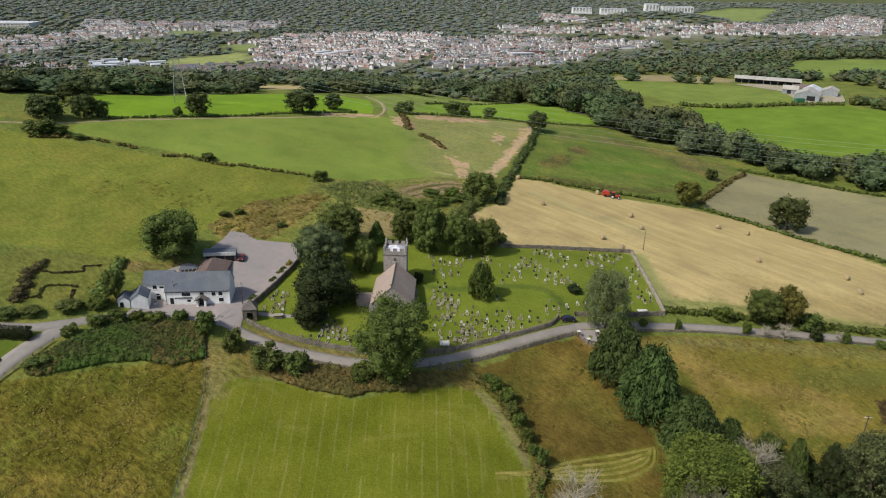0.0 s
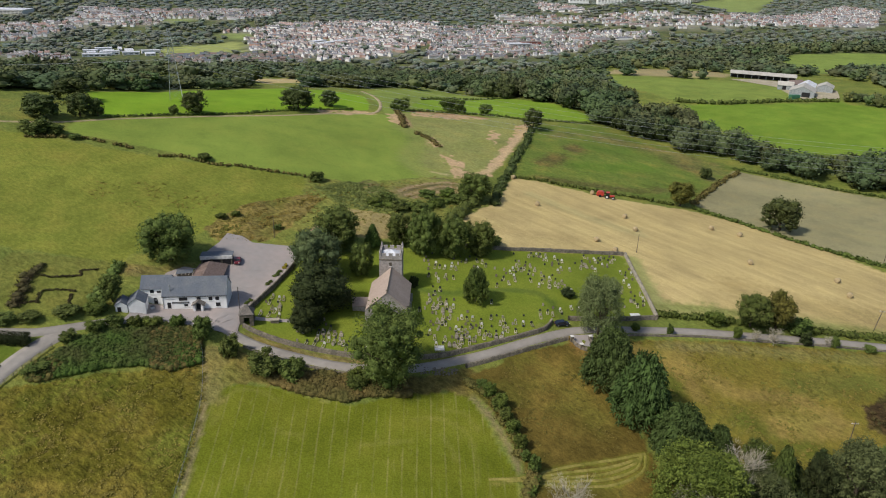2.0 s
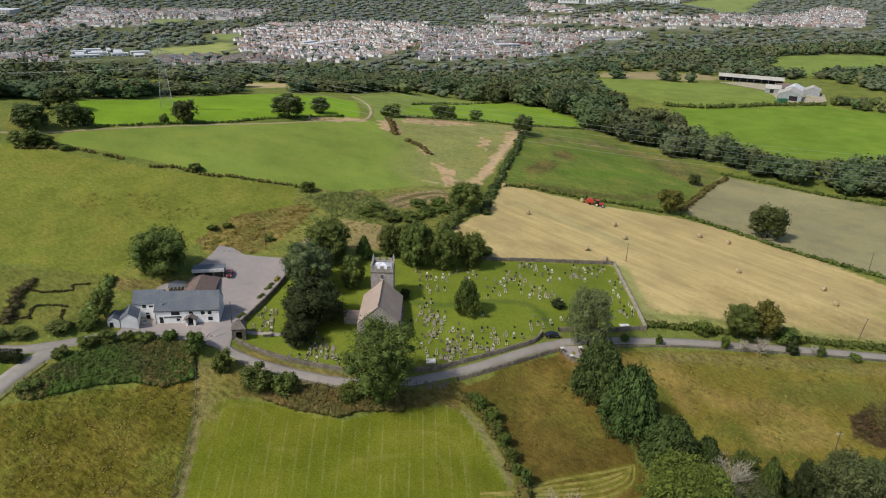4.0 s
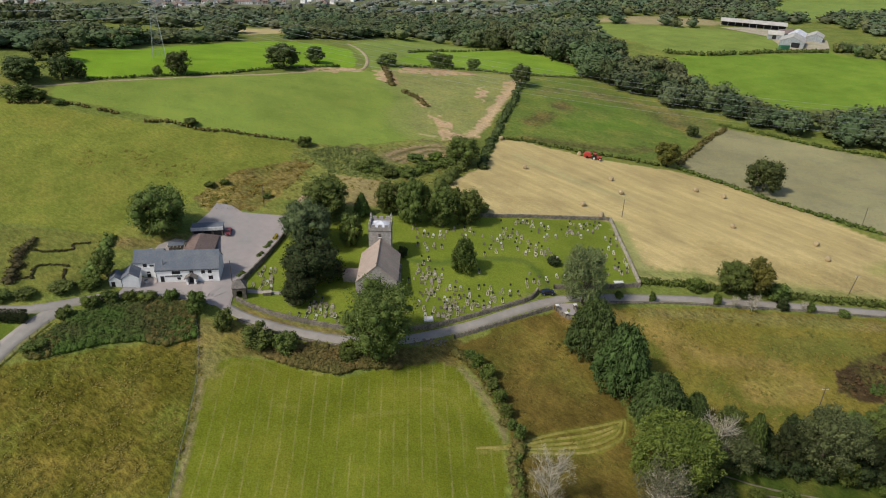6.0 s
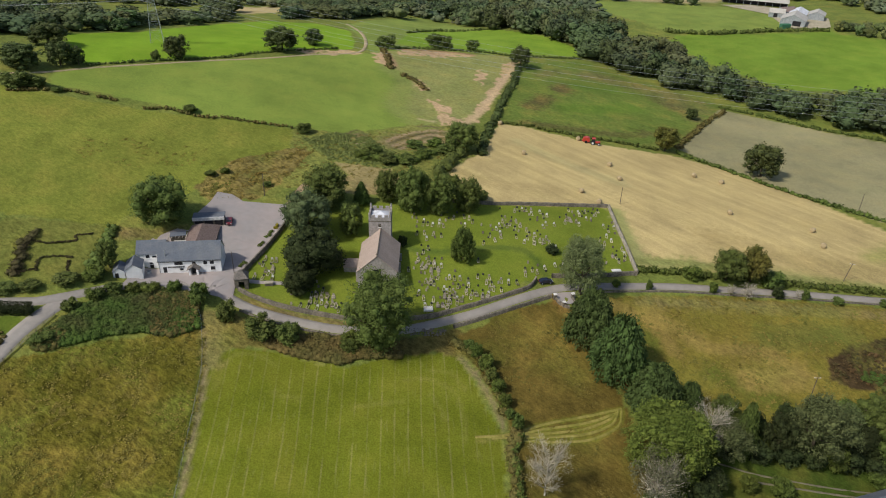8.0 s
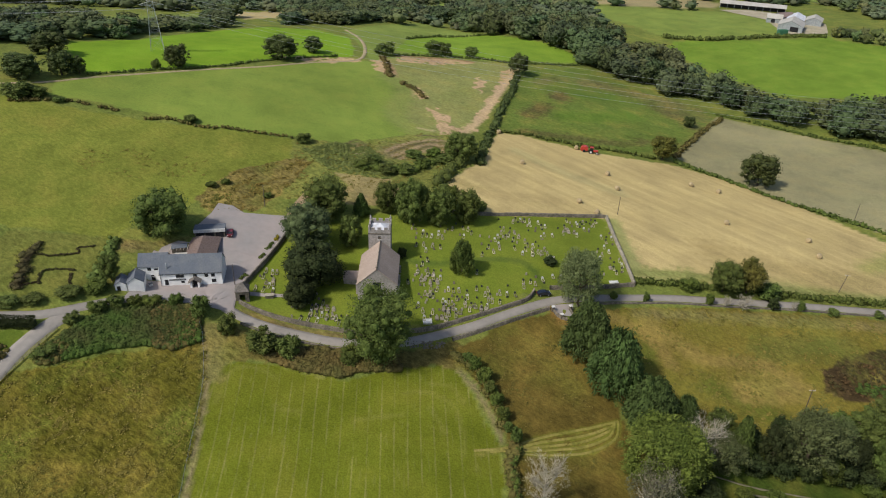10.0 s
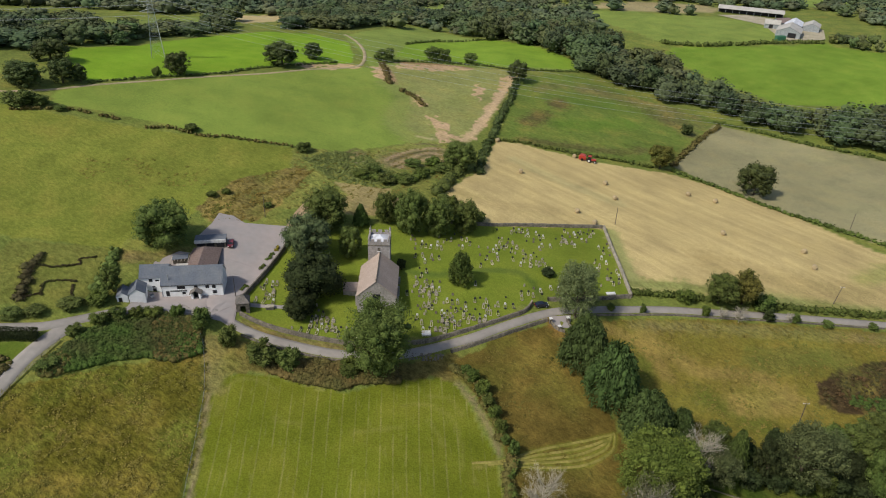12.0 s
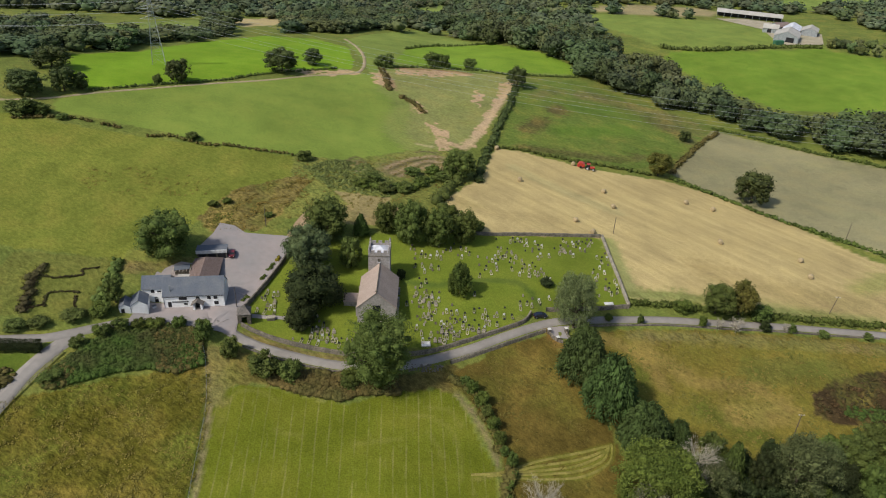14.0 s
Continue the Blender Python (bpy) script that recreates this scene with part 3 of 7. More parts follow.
# worn, mown, cut and differently toned lines: line, half width, tone, roughness
STREAKS = [
    ([(17, 123.4), (25.7, 127.6), (39, 132.6), (47, 135.8)], 0.5, FADED, 0.1),
    ([(17, 123), (26, 126), (36, 129.2), (44, 133.4)], 0.5, FADED, 0.1),
    ([(17, 122.8), (26, 124.4), (36, 127), (43.5, 131.4), (46, 135)], 0.5, FADED, 0.1),
    ([(17.5, 122.4), (26, 122.8), (37, 125.2), (45, 130.4), (47, 135)], 0.6, FADED, 0.1),
    ([(10, 120.6), (17, 123)], 0.7, (0.18, 0.172, 0.035), 0.2),
    # a narrow darker strip beside the fence line
    ([(-64, 150), (-59.2, 134.8), (-57.4, 122.2), (-56.1, 110.6), (-54.1, 94)], 0.5, (0.062, 0.078, 0.012), 0.6),
    ([(-63, 150), (-57.8, 134.8), (-55.9, 122.2), (-54.6, 110.6), (-52.6, 94)], 0.6, TRODDEN, 0.6),
    ([(5.6, 144.5), (10.2, 138.5), (13.8, 131.5), (16.2, 125)], 0.7, TRODDEN, 0.5),
    ([(-8.9, 136), (-1.8, 136.8), (3.8, 133.8), (6.2, 127.9), (7, 120)], 0.5, FADED, 0.1),
    ([(-2.7, 140), (3, 139.3), (6.6, 135.1)], 0.5, FADED, 0.1),
    ([(-2, 132.2), (0.4, 128.9), (2, 125.6)], 0.5, FADED, 0.1),
    ([(-41.2, 137.2), (-44.8, 139.2), (-50.3, 139.4), (-53.4, 136.1), (-54, 128)], 0.6, FADED, 0.1),
    ([(-40.4, 129.2), (-36.4, 128.3), (-33.3, 127.8)], 0.5, FADED, 0.1),
    ([(-20.3, 126.8), (-15.2, 128.1), (-8.4, 129.7)], 0.5, FADED, 0.1),
    ([(60, 175), (76, 177.5), (95, 179.5), (120, 181.5), (150, 183.5)], 2.2, (0.19, 0.155, 0.055), 0.7),
    # darker green patches in the rough pasture
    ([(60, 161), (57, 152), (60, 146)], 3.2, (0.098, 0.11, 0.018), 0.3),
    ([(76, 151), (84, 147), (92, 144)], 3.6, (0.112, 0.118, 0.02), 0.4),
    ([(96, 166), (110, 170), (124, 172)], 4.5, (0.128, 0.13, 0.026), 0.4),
    ([(50, 173), (57, 170), (63, 164), (66, 157)], 2.2, (0.225, 0.165, 0.046), 0.4),
    ([(78, 160), (88, 161), (97, 160)], 2.4, (0.2, 0.152, 0.042), 0.45),
    ([(62, 171), (68, 166), (75, 161)], 3.0, (0.225, 0.17, 0.046), 0.4),
    ([(86, 151), (94, 152.5), (101, 154.5)], 4.2, (0.24, 0.18, 0.05), 0.5),
    ([(-56.5, 136), (-58, 144), (-61, 150)], 2.2, (0.17, 0.155, 0.05), 0.7),
    ([(38, 402), (35, 385), (29, 362), (22, 336), (14, 308), (8, 294)], 1.9, (0.5, 0.36, 0.21), 0.4),
    ([(-33, 394), (-15, 403), (2, 408), (14, 406)], 1.6, (0.3, 0.19, 0.1), 0.4),
    ([(-36, 386), (-31, 370), (-27, 352)], 1.8, (0.3, 0.2, 0.11), 0.4),
    ([(-31, 350), (-21, 333), (-23, 300), (-13, 285)], 5.0, (0.198, 0.234, 0.06), 0.25),
    ([(-22, 260), (-12, 268), (-3, 274)], 6.0, (0.2, 0.17, 0.075), 0.6),
    ([(-37, 259), (-34, 261)], 2.6, (0.21, 0.165, 0.085), 0.5),
    # ruts in the dug earth; the darkest lines paint the shade in them
    ([(-39, 257.5), (-38.2, 262.5), (-35.1, 265.4), (-31, 261.5)], 0.7, (0.12, 0.1, 0.045), 0.6),
    ([(-39.5, 254), (-35.1, 253.6), (-31, 256)], 0.7, (0.34, 0.29, 0.17), 0.4),
    ([(-23.5, 260.5), (-17.7, 269.2), (-10, 276.6), (-1.9, 281.3)], 0.9, (0.3, 0.22, 0.125), 0.5),
    ([(-22, 259.3), (-16.3, 267.4), (-9, 275), (-1.5, 278.6)], 0.7, (0.12, 0.1, 0.045), 0.6),
    ([(-20.8, 256.9), (-14.3, 265), (-8.2, 273.4), (-0.9, 275)], 0.9, (0.31, 0.23, 0.13), 0.5),
    ([(-19, 256.3), (-13.4, 263.6), (-6.5, 272.4), (-0.5, 272)], 0.7, (0.12, 0.105, 0.045), 0.6),
    ([(-17.6, 255.4), (-12.5, 262), (-4.9, 270.6), (-0.4, 268.8)], 0.8, (0.3, 0.225, 0.13), 0.5),
    ([(-12.5, 280.5), (-7.8, 283.4), (-3, 283.7)], 0.7, (0.13, 0.115, 0.05), 0.6),
    ([(-12.4, 290), (-9, 289.6), (-5.6, 290)], 0.8, (0.4, 0.33, 0.18), 0.4),
    ([(64, 197), (73, 195), (82, 198)], 2.6, (0.3, 0.285, 0.1), 0.2),
    ([(110, 200.5), (130, 199.6), (152, 200.5)], 2.6, (0.33, 0.295, 0.11), 0.2),
    ([(152, 214), (160, 219), (168, 225)], 4.5, (0.31, 0.29, 0.1), 0.2),
    ([(96, 214), (128, 206), (165, 206)], 7.0, (0.37, 0.285, 0.125), 0.2),
    ([(8, 240), (22, 236), (40, 236)], 4.0, (0.385, 0.3, 0.135), 0.2),
    ([(30, 282), (46, 268), (70, 252)], 3.0, (0.4, 0.335, 0.155), 0.1),
    ([(61.8, 227), (62.3, 212), (63.5, 197)], 2.4, (0.27, 0.27, 0.1), 0.2),
    ([(63, 194.5), (80, 197), (110, 196), (150, 196.5)], 2.4, (0.22, 0.23, 0.075), 0.4),
    ([(-93, 178), (-86, 180), (-79, 183.5)], 2.4, (0.17, 0.135, 0.05), 0.9),
    ([(84, 404), (104, 398), (124, 386), (138, 374)], 8.0, (0.15, 0.155, 0.05), 0.8),
    ([(118, 378), (128, 366), (130, 356)], 6.0, (0.145, 0.14, 0.048), 0.8),
    ([(40, 328), (46, 336), (50, 344)], 5.0, (0.105, 0.095, 0.032), 0.8),
    ([(58, 360), (64, 369)], 5.0, (0.12, 0.105, 0.038), 0.8),
    ([(78, 398), (100, 400), (122, 397), (141, 387)], 5.0, (0.185, 0.17, 0.06), 0.8),
    ([(36, 305), (61, 307.5), (84, 311), (96, 320)], 3.5, (0.12, 0.12, 0.035), 0.8),
    ([(50, 380), (57, 390), (68, 400)], 4.0, (0.15, 0.155, 0.05), 0.7),
    ([(60, 334), (76, 342), (96, 356)], 7.0, (0.112, 0.178, 0.026), 0.4),
    ([(70, 372), (92, 382)], 6.0, (0.118, 0.18, 0.03), 0.4),
    ([(-11, 186), (0, 186.5), (12, 190.5), (24, 192.5), (29, 188), (31.5, 181)], 1.3, LUSH, 0.05),
    ([(33, 172), (44, 154), (50, 142), (57, 128)], 1.6, (0.17, 0.1, 0.03), 0.5),
    ([(-12, 155), (-26, 153), (-40, 154), (-54, 158)], 1.0, (0.15, 0.12, 0.05), 0.8),
    ([(-21.5, 166), (-22, 161), (-23, 156)], 0.5, (0.2, 0.19, 0.15), 0.1),
]


def steps(lo, hi, fine_lo, fine_hi, fine, grow):
    """Grid lines: even within a stretch, wider and wider beyond it."""
    mid = list(np.arange(fine_lo, fine_hi + 0.01, fine))
    up, down = [], []
    v, s = fine_hi, fine
    while v < hi:
        s *= grow
        v += s
        up.append(v)
    v, s = fine_lo, fine
    while v > lo:
        s *= grow
        v -= s
        down.append(v)
    return np.array(down[::-1] + mid + up)


def sheet_mesh(name, verts, quads):
    me = bpy.data.meshes.new(name)
    quads = np.asarray(quads, np.int32)
    me.vertices.add(len(verts))
    me.vertices.foreach_set("co", np.asarray(verts, np.float32).ravel())
    me.loops.add(quads.size)
    me.loops.foreach_set("vertex_index", quads.ravel())
    me.polygons.add(len(quads))
    me.polygons.foreach_set("loop_start", np.arange(0, quads.size, quads.shape[1], dtype=np.int32))
    me.update(calc_edges=True)
    return me


def build_ground():
    xs = steps(-3600, 3600, -130, 140, 0.9, 1.06)
    ys = steps(-400, 4800, 96, 412, 0.95, 1.04)
    gx, gy = np.meshgrid(xs, ys)
    x, y = gx.ravel(), gy.ravel()
    z = heights(x, y)
    tone = np.tile([0.145, 0.175, 0.038, 1.0], (len(x), 1))
    how = np.tile([0.5, 0.0, 0.0, 1.0], (len(x), 1))
    wx, wy = x + 0.7 * wavy(x, y, 9, 3), y + 0.7 * wavy(x, y, 9, 4)
    # leaf-covered floor of the valley woods, and gardens and streets in the town
    valley = np.hypot(x, y - 60) > 760 + 0.5 * np.maximum(x, 0)
    tone[valley, :3] = 0.085, 0.105, 0.05
    for poly, _, _ in TOWNS:
        hit = inside(x, y, poly)
        tone[hit, :3] = 0.2, 0.2, 0.165
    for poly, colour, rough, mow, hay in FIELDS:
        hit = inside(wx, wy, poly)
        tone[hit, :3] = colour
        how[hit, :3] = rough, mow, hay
    for k, poly in enumerate(SOILS):
        hit = inside(x + 2.5 * wavy(x, y, 11, 20 + k), y + 2.5 * wavy(x, y, 11, 30 + k), poly) & (wavy(x, y, 7, 40 + k) > -0.5)
        tone[hit, :3] = 0.46, 0.32, 0.185
        how[hit, :3] = 0.5, 0, 0
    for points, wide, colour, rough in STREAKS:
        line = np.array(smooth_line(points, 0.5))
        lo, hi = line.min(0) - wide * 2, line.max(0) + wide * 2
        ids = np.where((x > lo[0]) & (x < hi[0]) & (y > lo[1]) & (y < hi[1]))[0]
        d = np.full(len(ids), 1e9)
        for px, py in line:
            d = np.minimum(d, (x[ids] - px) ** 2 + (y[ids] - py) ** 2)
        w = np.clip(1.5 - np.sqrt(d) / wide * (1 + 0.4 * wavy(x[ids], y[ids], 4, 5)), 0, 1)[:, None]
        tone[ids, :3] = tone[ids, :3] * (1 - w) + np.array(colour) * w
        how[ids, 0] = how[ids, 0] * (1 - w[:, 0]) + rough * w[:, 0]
    near = np.clip((400 - np.hypot(x, y)) / 100, 0, 1)
    near[inside(x, y, CAR_PARK)] = 0
    for points in (LANE, SIDE_ROAD):
        for px, py in smooth_line(points, 2.0):
            near[(x - px) ** 2 + (y - py) ** 2 < 16] = 0
    z = z + how[:, 0] * near * 0.25 * (wavy(x, y, 3.2, 7) + wavy(x, y, 7, 8))
    nx, ny = len(xs), len(ys)
    i = np.arange(nx * ny).reshape(ny, nx)
    quads = np.stack([i[:-1, :-1], i[:-1, 1:], i[1:, 1:], i[1:, :-1]], -1).reshape(-1, 4)
    me = sheet_mesh("ground", np.stack([x, y, z], 1), quads)
    for name, data in (("tone", tone), ("how", how)):
        me.color_attributes.new(name, "FLOAT_COLOR", "POINT").data.foreach_set("color", data.astype(np.float32).ravel())
    me.polygons.foreach_set("use_smooth", np.ones(len(quads), bool))
    me.materials.append(GRASS)
    return tagged(new("ground", me), "rolling green and yellow farmland of grass fields", "ground", kind="structure")


build_ground()

# ---- kit ----
def finish(bm, name, mat, smooth=False):
    me = bpy.data.meshes.new(name)
    bmesh.ops.recalc_face_normals(bm, faces=bm.faces)
    bm.to_mesh(me)
    bm.free()
    for m in mat if isinstance(mat, (list, tuple)) else [mat]:
        me.materials.append(m)
    if smooth:
        me.polygons.foreach_set("use_smooth", np.ones(len(me.polygons), bool))
    return me


def part(name, bm, mat, parent, label="", smooth=False):
    """One mesh object under a thing or a part."""
    ob = new(name, finish(bm, name, mat, smooth) if isinstance(bm, bmesh.types.BMesh) else bm)
    ob.parent = parent
    return tagged(ob, label)


def thing(name, m, label, category, group="", kind=""):
    ob = new(name)
    ob.empty_display_size = 0.3
    ob.matrix_world = m
    return tagged(ob, label, category, group, kind)


def box(bm, x0, x1, y0, y1, z0, z1, m=Matrix(), bevel=0.0):
    v = [bm.verts.new(m @ Vector(p)) for p in ((x0, y0, z0), (x1, y0, z0), (x1, y1, z0), (x0, y1, z0), (x0, y0, z1), (x1, y0, z1), (x1, y1, z1), (x0, y1, z1))]
    fs = [bm.faces.new([v[i] for i in f]) for f in ((0, 3, 2, 1), (4, 5, 6, 7), (0, 1, 5, 4), (1, 2, 6, 5), (2, 3, 7, 6), (3, 0, 4, 7))]
    if bevel:
        edges = {e for f in fs for e in f.edges}
        bmesh.ops.bevel(bm, geom=list(edges), offset=bevel, segments=1, affect="EDGES")
    return bm


def prism(bm, outline, depth, m=Matrix()):
    """An outline in x and z drawn out along y from 0 to depth."""
    a = [bm.verts.new(m @ Vector((x, 0, z))) for x, z in outline]
    b = [bm.verts.new(m @ Vector((x, depth, z))) for x, z in outline]
    n = len(a)
    bm.faces.new(a)
    bm.faces.new(b[::-1])
    for i in range(n):
        bm.faces.new((a[i], b[i], b[(i + 1) % n], a[(i + 1) % n]))
    return bm


def rod(bm, p, q, r0, r1=None, n=6):
    """A tapered round bar from p to q."""
    p, q = Vector(p), Vector(q)
    r1 = r0 if r1 is None else r1
    t = (q - p).to_track_quat("Z", "Y").to_matrix()
    rings = []
    for c, r in ((p, r0), (q, r1)):
        rings.append([bm.verts.new(c + t @ Vector((r * math.cos(k * 6.2832 / n), r * math.sin(k * 6.2832 / n), 0))) for k in range(n)])
    for k in range(n):
        bm.faces.new((rings[0][k], rings[0][(k + 1) % n], rings[1][(k + 1) % n], rings[1][k]))
    bm.faces.new(rings[0][::-1])
    bm.faces.new(rings[1])
    return bm


def across(line):
    """The unit sideways directions along a line."""
    out = []
    for i in range(len(line)):
        a, b = line[max(i - 1, 0)], line[min(i + 1, len(line) - 1)]
        d = Vector((b[0] - a[0], b[1] - a[1])).normalized()
        out.append((-d.y, d.x))
    return out


def ribbon(name, points, width, mat, label, category, lift=0.06, gap=1.5, level=True):
    """A strip laid over the ground along a line, with thickness down into it."""
    line = smooth_line(points, gap)
    side = across(line)
    verts, quads = [], []
    cuts = (-0.5, -0.17, 0.17, 0.5)
    for (x, y), (sx, sy) in zip(line, side):
        mid = ground_z(x, y)
        for k in cuts:
            px, py = x + sx * width * k, y + sy * width * k
            verts.append((px, py, (mid if level else ground_z(px, py)) + lift + 0.04 * (0.25 - k * k)))
        for k in (-0.5, 0.5):
            px, py = x + sx * (width + 0.6) * k, y + sy * (width + 0.6) * k
            verts.append((px, py, mid - 1.2))
    for i in range(len(line) - 1):
        a, b = 6 * i, 6 * i + 6
        for k in range(3):
            quads.append((a + k, b + k, b + k + 1, a + k + 1))
        quads.append((a + 4, b + 4, b, a))
        quads.append((a + 3, b + 3, b + 5, a + 5))
    me = sheet_mesh(name, verts, quads)
    me.materials.append(mat)
    return tagged(new(name, me), label, category, kind="structure")


def patch_mesh(outline, lift, gap=2.0):
    """A surface over the ground inside an outline, as a bmesh."""
    bm = bmesh.new()
    bmesh.ops.triangulate(bm, faces=[bm.faces.new([bm.verts.new((x, y, 0)) for x, y in outline])])
    for _ in range(6):
        long = [e for e in bm.edges if e.calc_length() > gap]
        if long:
            bmesh.ops.subdivide_edges(bm, edges=long, cuts=1)
    zs = heights([v.co.x for v in bm.verts], [v.co.y for v in bm.verts])
    for v, z in zip(bm.verts, zs):
        v.co.z = z + lift
    return bm


def patch(name, outline, mat, label, category, lift=0.06, gap=2.0):
    """A surface laid over the ground inside an outline."""
    bm = patch_mesh(outline, lift, gap)
    return tagged(new(name, finish(bm, name, mat)), label, category, kind="structure")


def wall_run(name, points, thick, tall, mat, label, sink=0.8, gap=1.2, kind="structure", lean=0.08):
    """A rough stone wall with an uneven top along a line."""
    line = smooth_line(points, gap)
    side = across(line)
    r = random.Random(name + str(points[0]))
    verts, quads = [], []
    for (x, y), (sx, sy) in zip(line, side):
        z, top = ground_z(x, y), tall + r.uniform(-0.1, 0.1)
        t = thick / 2
        for k, h in ((-t - lean, -sink), (-t, top - 0.12), (-t * 0.6, top), (t * 0.6, top), (t, top - 0.12), (t + lean, -sink)):
            j = r.uniform(-0.04, 0.04)
            verts.append((x + sx * (k + j), y + sy * (k + j), z + h))
    for i in range(len(line) - 1):
        a, b = 6 * i, 6 * i + 6
        for k in range(5):
            quads.append((a + k, a + k + 1, b + k + 1, b + k))
    n = 6 * (len(line) - 1)
    quads += [(0, 1, 2, 5), (2, 3, 4, 5), (n + 5, n + 2, n + 1, n), (n + 5, n + 4, n + 3, n + 2)]
    me = sheet_mesh(name, verts, quads)
    me.materials.append(mat)
    return tagged(new(name, me), label, "wall", kind=kind)


# ---- leaves ----
def leaf_cloud(r, centres, count, size, flat=0.0, spread_in=0.25, droop=0.0):
    """Small bent leaf clumps over a set of lobes (x, y, z, rx, rz): corner points, four a clump."""
    c = np.array(centres)
    area = c[:, 3] * (c[:, 3] + c[:, 4])
    pick = r.choice(len(c), count, p=area / area.sum())
    d = r.normal(size=(count, 3))
    d[:, 2] += 0.25
    d /= np.linalg.norm(d, axis=1)[:, None]
    rad = np.stack([c[pick, 3], c[pick, 3], c[pick, 4]], 1) * np.clip(1.02 - spread_in * r.uniform(0, 1, (count, 1)) ** 2 + np.where(r.uniform(0, 1, (count, 1)) < 0.35, 0.42, 0.14) * r.normal(size=(count, 1)), 0.4, 1.3)
    p = c[pick, :3] + d * rad
    n = d + 0.85 * r.normal(size=(count, 3))
    n[:, 2] -= flat
    n /= np.linalg.norm(n, axis=1)[:, None]
    a = np.cross(n, r.normal(size=(count, 3)))
    if droop:
        # sprays hang along the slope of the crown
        a = (d + 0.35 * r.normal(size=(count, 3))) * [1, 1, 0] + [0, 0, -0.8]
        n = np.cross(a, np.cross(n, a))
        n /= np.linalg.norm(n, axis=1)[:, None]
    a /= np.linalg.norm(a, axis=1)[:, None]
    b = np.cross(n, a)
    s = size * r.uniform(0.6, 1.4, (count, 1))
    a = a * (1 + droop)
    quad = np.stack([p - a * s - b * s * 0.6, p + a * s * 0.9 - b * s * 0.5 - n * s * 0.35, p + a * s + b * s * 0.7, p - a * s * 0.8 + b * s * 0.6 - n * s * 0.35], 1)
    return quad


ICO = None


def ico():
    global ICO
    if ICO is None:
        bm = bmesh.new()
        bmesh.ops.create_icosphere(bm, subdivisions=1, radius=1)
        ICO = (np.array([v.co[:] for v in bm.verts]), np.array([[v.index for v in f.verts] for f in bm.faces]))
        bm.free()
    return ICO


def cloud_mesh(name, quads, lobes, mat, core=0.82):
    """Leaf clumps with a solid lumpy heart inside each lobe."""
    iv, itri = ico()
    v = [quads.reshape(-1, 3)]
    f = [np.arange(len(quads) * 4).reshape(-1, 4)]
    base = len(quads) * 4
    tri = []
    for x, y, z, rx, rz in lobes:
        if rx < 0.07:
            continue
        v.append(iv * [rx * core, rx * core, rz * core] + [x, y, z])
        tri.append(itri + base)
        base += len(iv)
    f = (f[0], np.concatenate(tri))
    verts = np.concatenate(v)
    me = bpy.data.meshes.new(name)
    me.vertices.add(len(verts))
    me.vertices.foreach_set("co", verts.astype(np.float32).ravel())
    loops = np.concatenate([f[0].ravel(), f[1].ravel()]).astype(np.int32)
    starts = np.concatenate([np.arange(0, f[0].size, 4), f[0].size + np.arange(0, f[1].size, 3)]).astype(np.int32)
    me.loops.add(len(loops))
    me.loops.foreach_set("vertex_index", loops)
    me.polygons.add(len(starts))
    me.polygons.foreach_set("loop_start", starts)
    me.update(calc_edges=True)
    me.materials.append(mat)
    return me


def dome_lobes(r, n, low=0.0):
    """Lobes of a simple woodland crown one wide and one tall."""
    mid = (low + 1) / 2
    out = [(0, 0, mid, 0.36, (1 - low) * 0.46)]
    for k in range(n):
        a = k * 2.4 + r.uniform(-0.3, 0.3)
        h = r.uniform(low + 0.3, 0.86)
        reach = 0.34 * math.sqrt(max(0.05, 1 - ((h - mid) / (1 - mid)) ** 2)) * r.uniform(0.75, 1.06)
        s = r.uniform(0.13, 0.2)
        out.append((reach * math.cos(a), reach * math.sin(a), h, s, s * r.uniform(0.85, 1.15)))
    return out


def full_lobes(r, n):
    """A crown that hangs close to the ground all round."""
    return round_lobes(r, n, 0.03, 0.85)


def round_lobes(r, n, low=0.14, foot=0.62, uneven=0.2, size=1.0):
    """A broad crown one wide and one tall: a heart with overlapping boughs of all sizes."""
    mid = (low + 1) / 2
    out = [(0, 0, mid + 0.04, 0.25, (1 - low) * 0.34)]
    skew, lean = r.uniform(0, 6.28), r.uniform(0.05, 0.2)
    for k in range(n):
        a = k * 2.4 + r.uniform(-0.5, 0.5)
        h = low + 0.06 + (0.86 - low) * ((k + r.uniform(0, 1)) / n) ** 0.85
        s = size * (0.045 + 0.105 * r.uniform(0, 1) ** 1.5)
        reach = (0.47 - s) * math.sqrt(max(0.04, 1 - ((h - mid) / (1.02 - mid)) ** 2)) * r.uniform(0.98 - 1.3 * uneven, 1 + 0.6 * uneven) * (1 + lean * math.cos(a - skew)) * min(1.0, foot + 1.2 * (h - low))
        out.append((reach * math.cos(a), reach * math.sin(a), h, s, s * r.uniform(0.7, 1.25)))
    for k in range(n // 4):
        # the crest
        a, reach, s = k * 2.4, 0.24 * r.uniform(0.05, 1) ** 0.5, r.uniform(0.05, 0.11)
        out.append((reach * math.cos(a), reach * math.sin(a), 0.93 - 1.9 * reach * reach - s * 0.7 + r.uniform(-0.03, 0.03), s, s * r.uniform(0.7, 1.1)))
    return out


def dense_lobes(r, n):
    """A low full dome of many boughs."""
    return round_lobes(r, n, 0.03, 0.85, 0.12, 0.65)


def tall_lobes(r, n):
    """A tall crown that narrows towards a low foot."""
    return round_lobes(r, n, 0.04, 0.42, 0.32, 0.78)


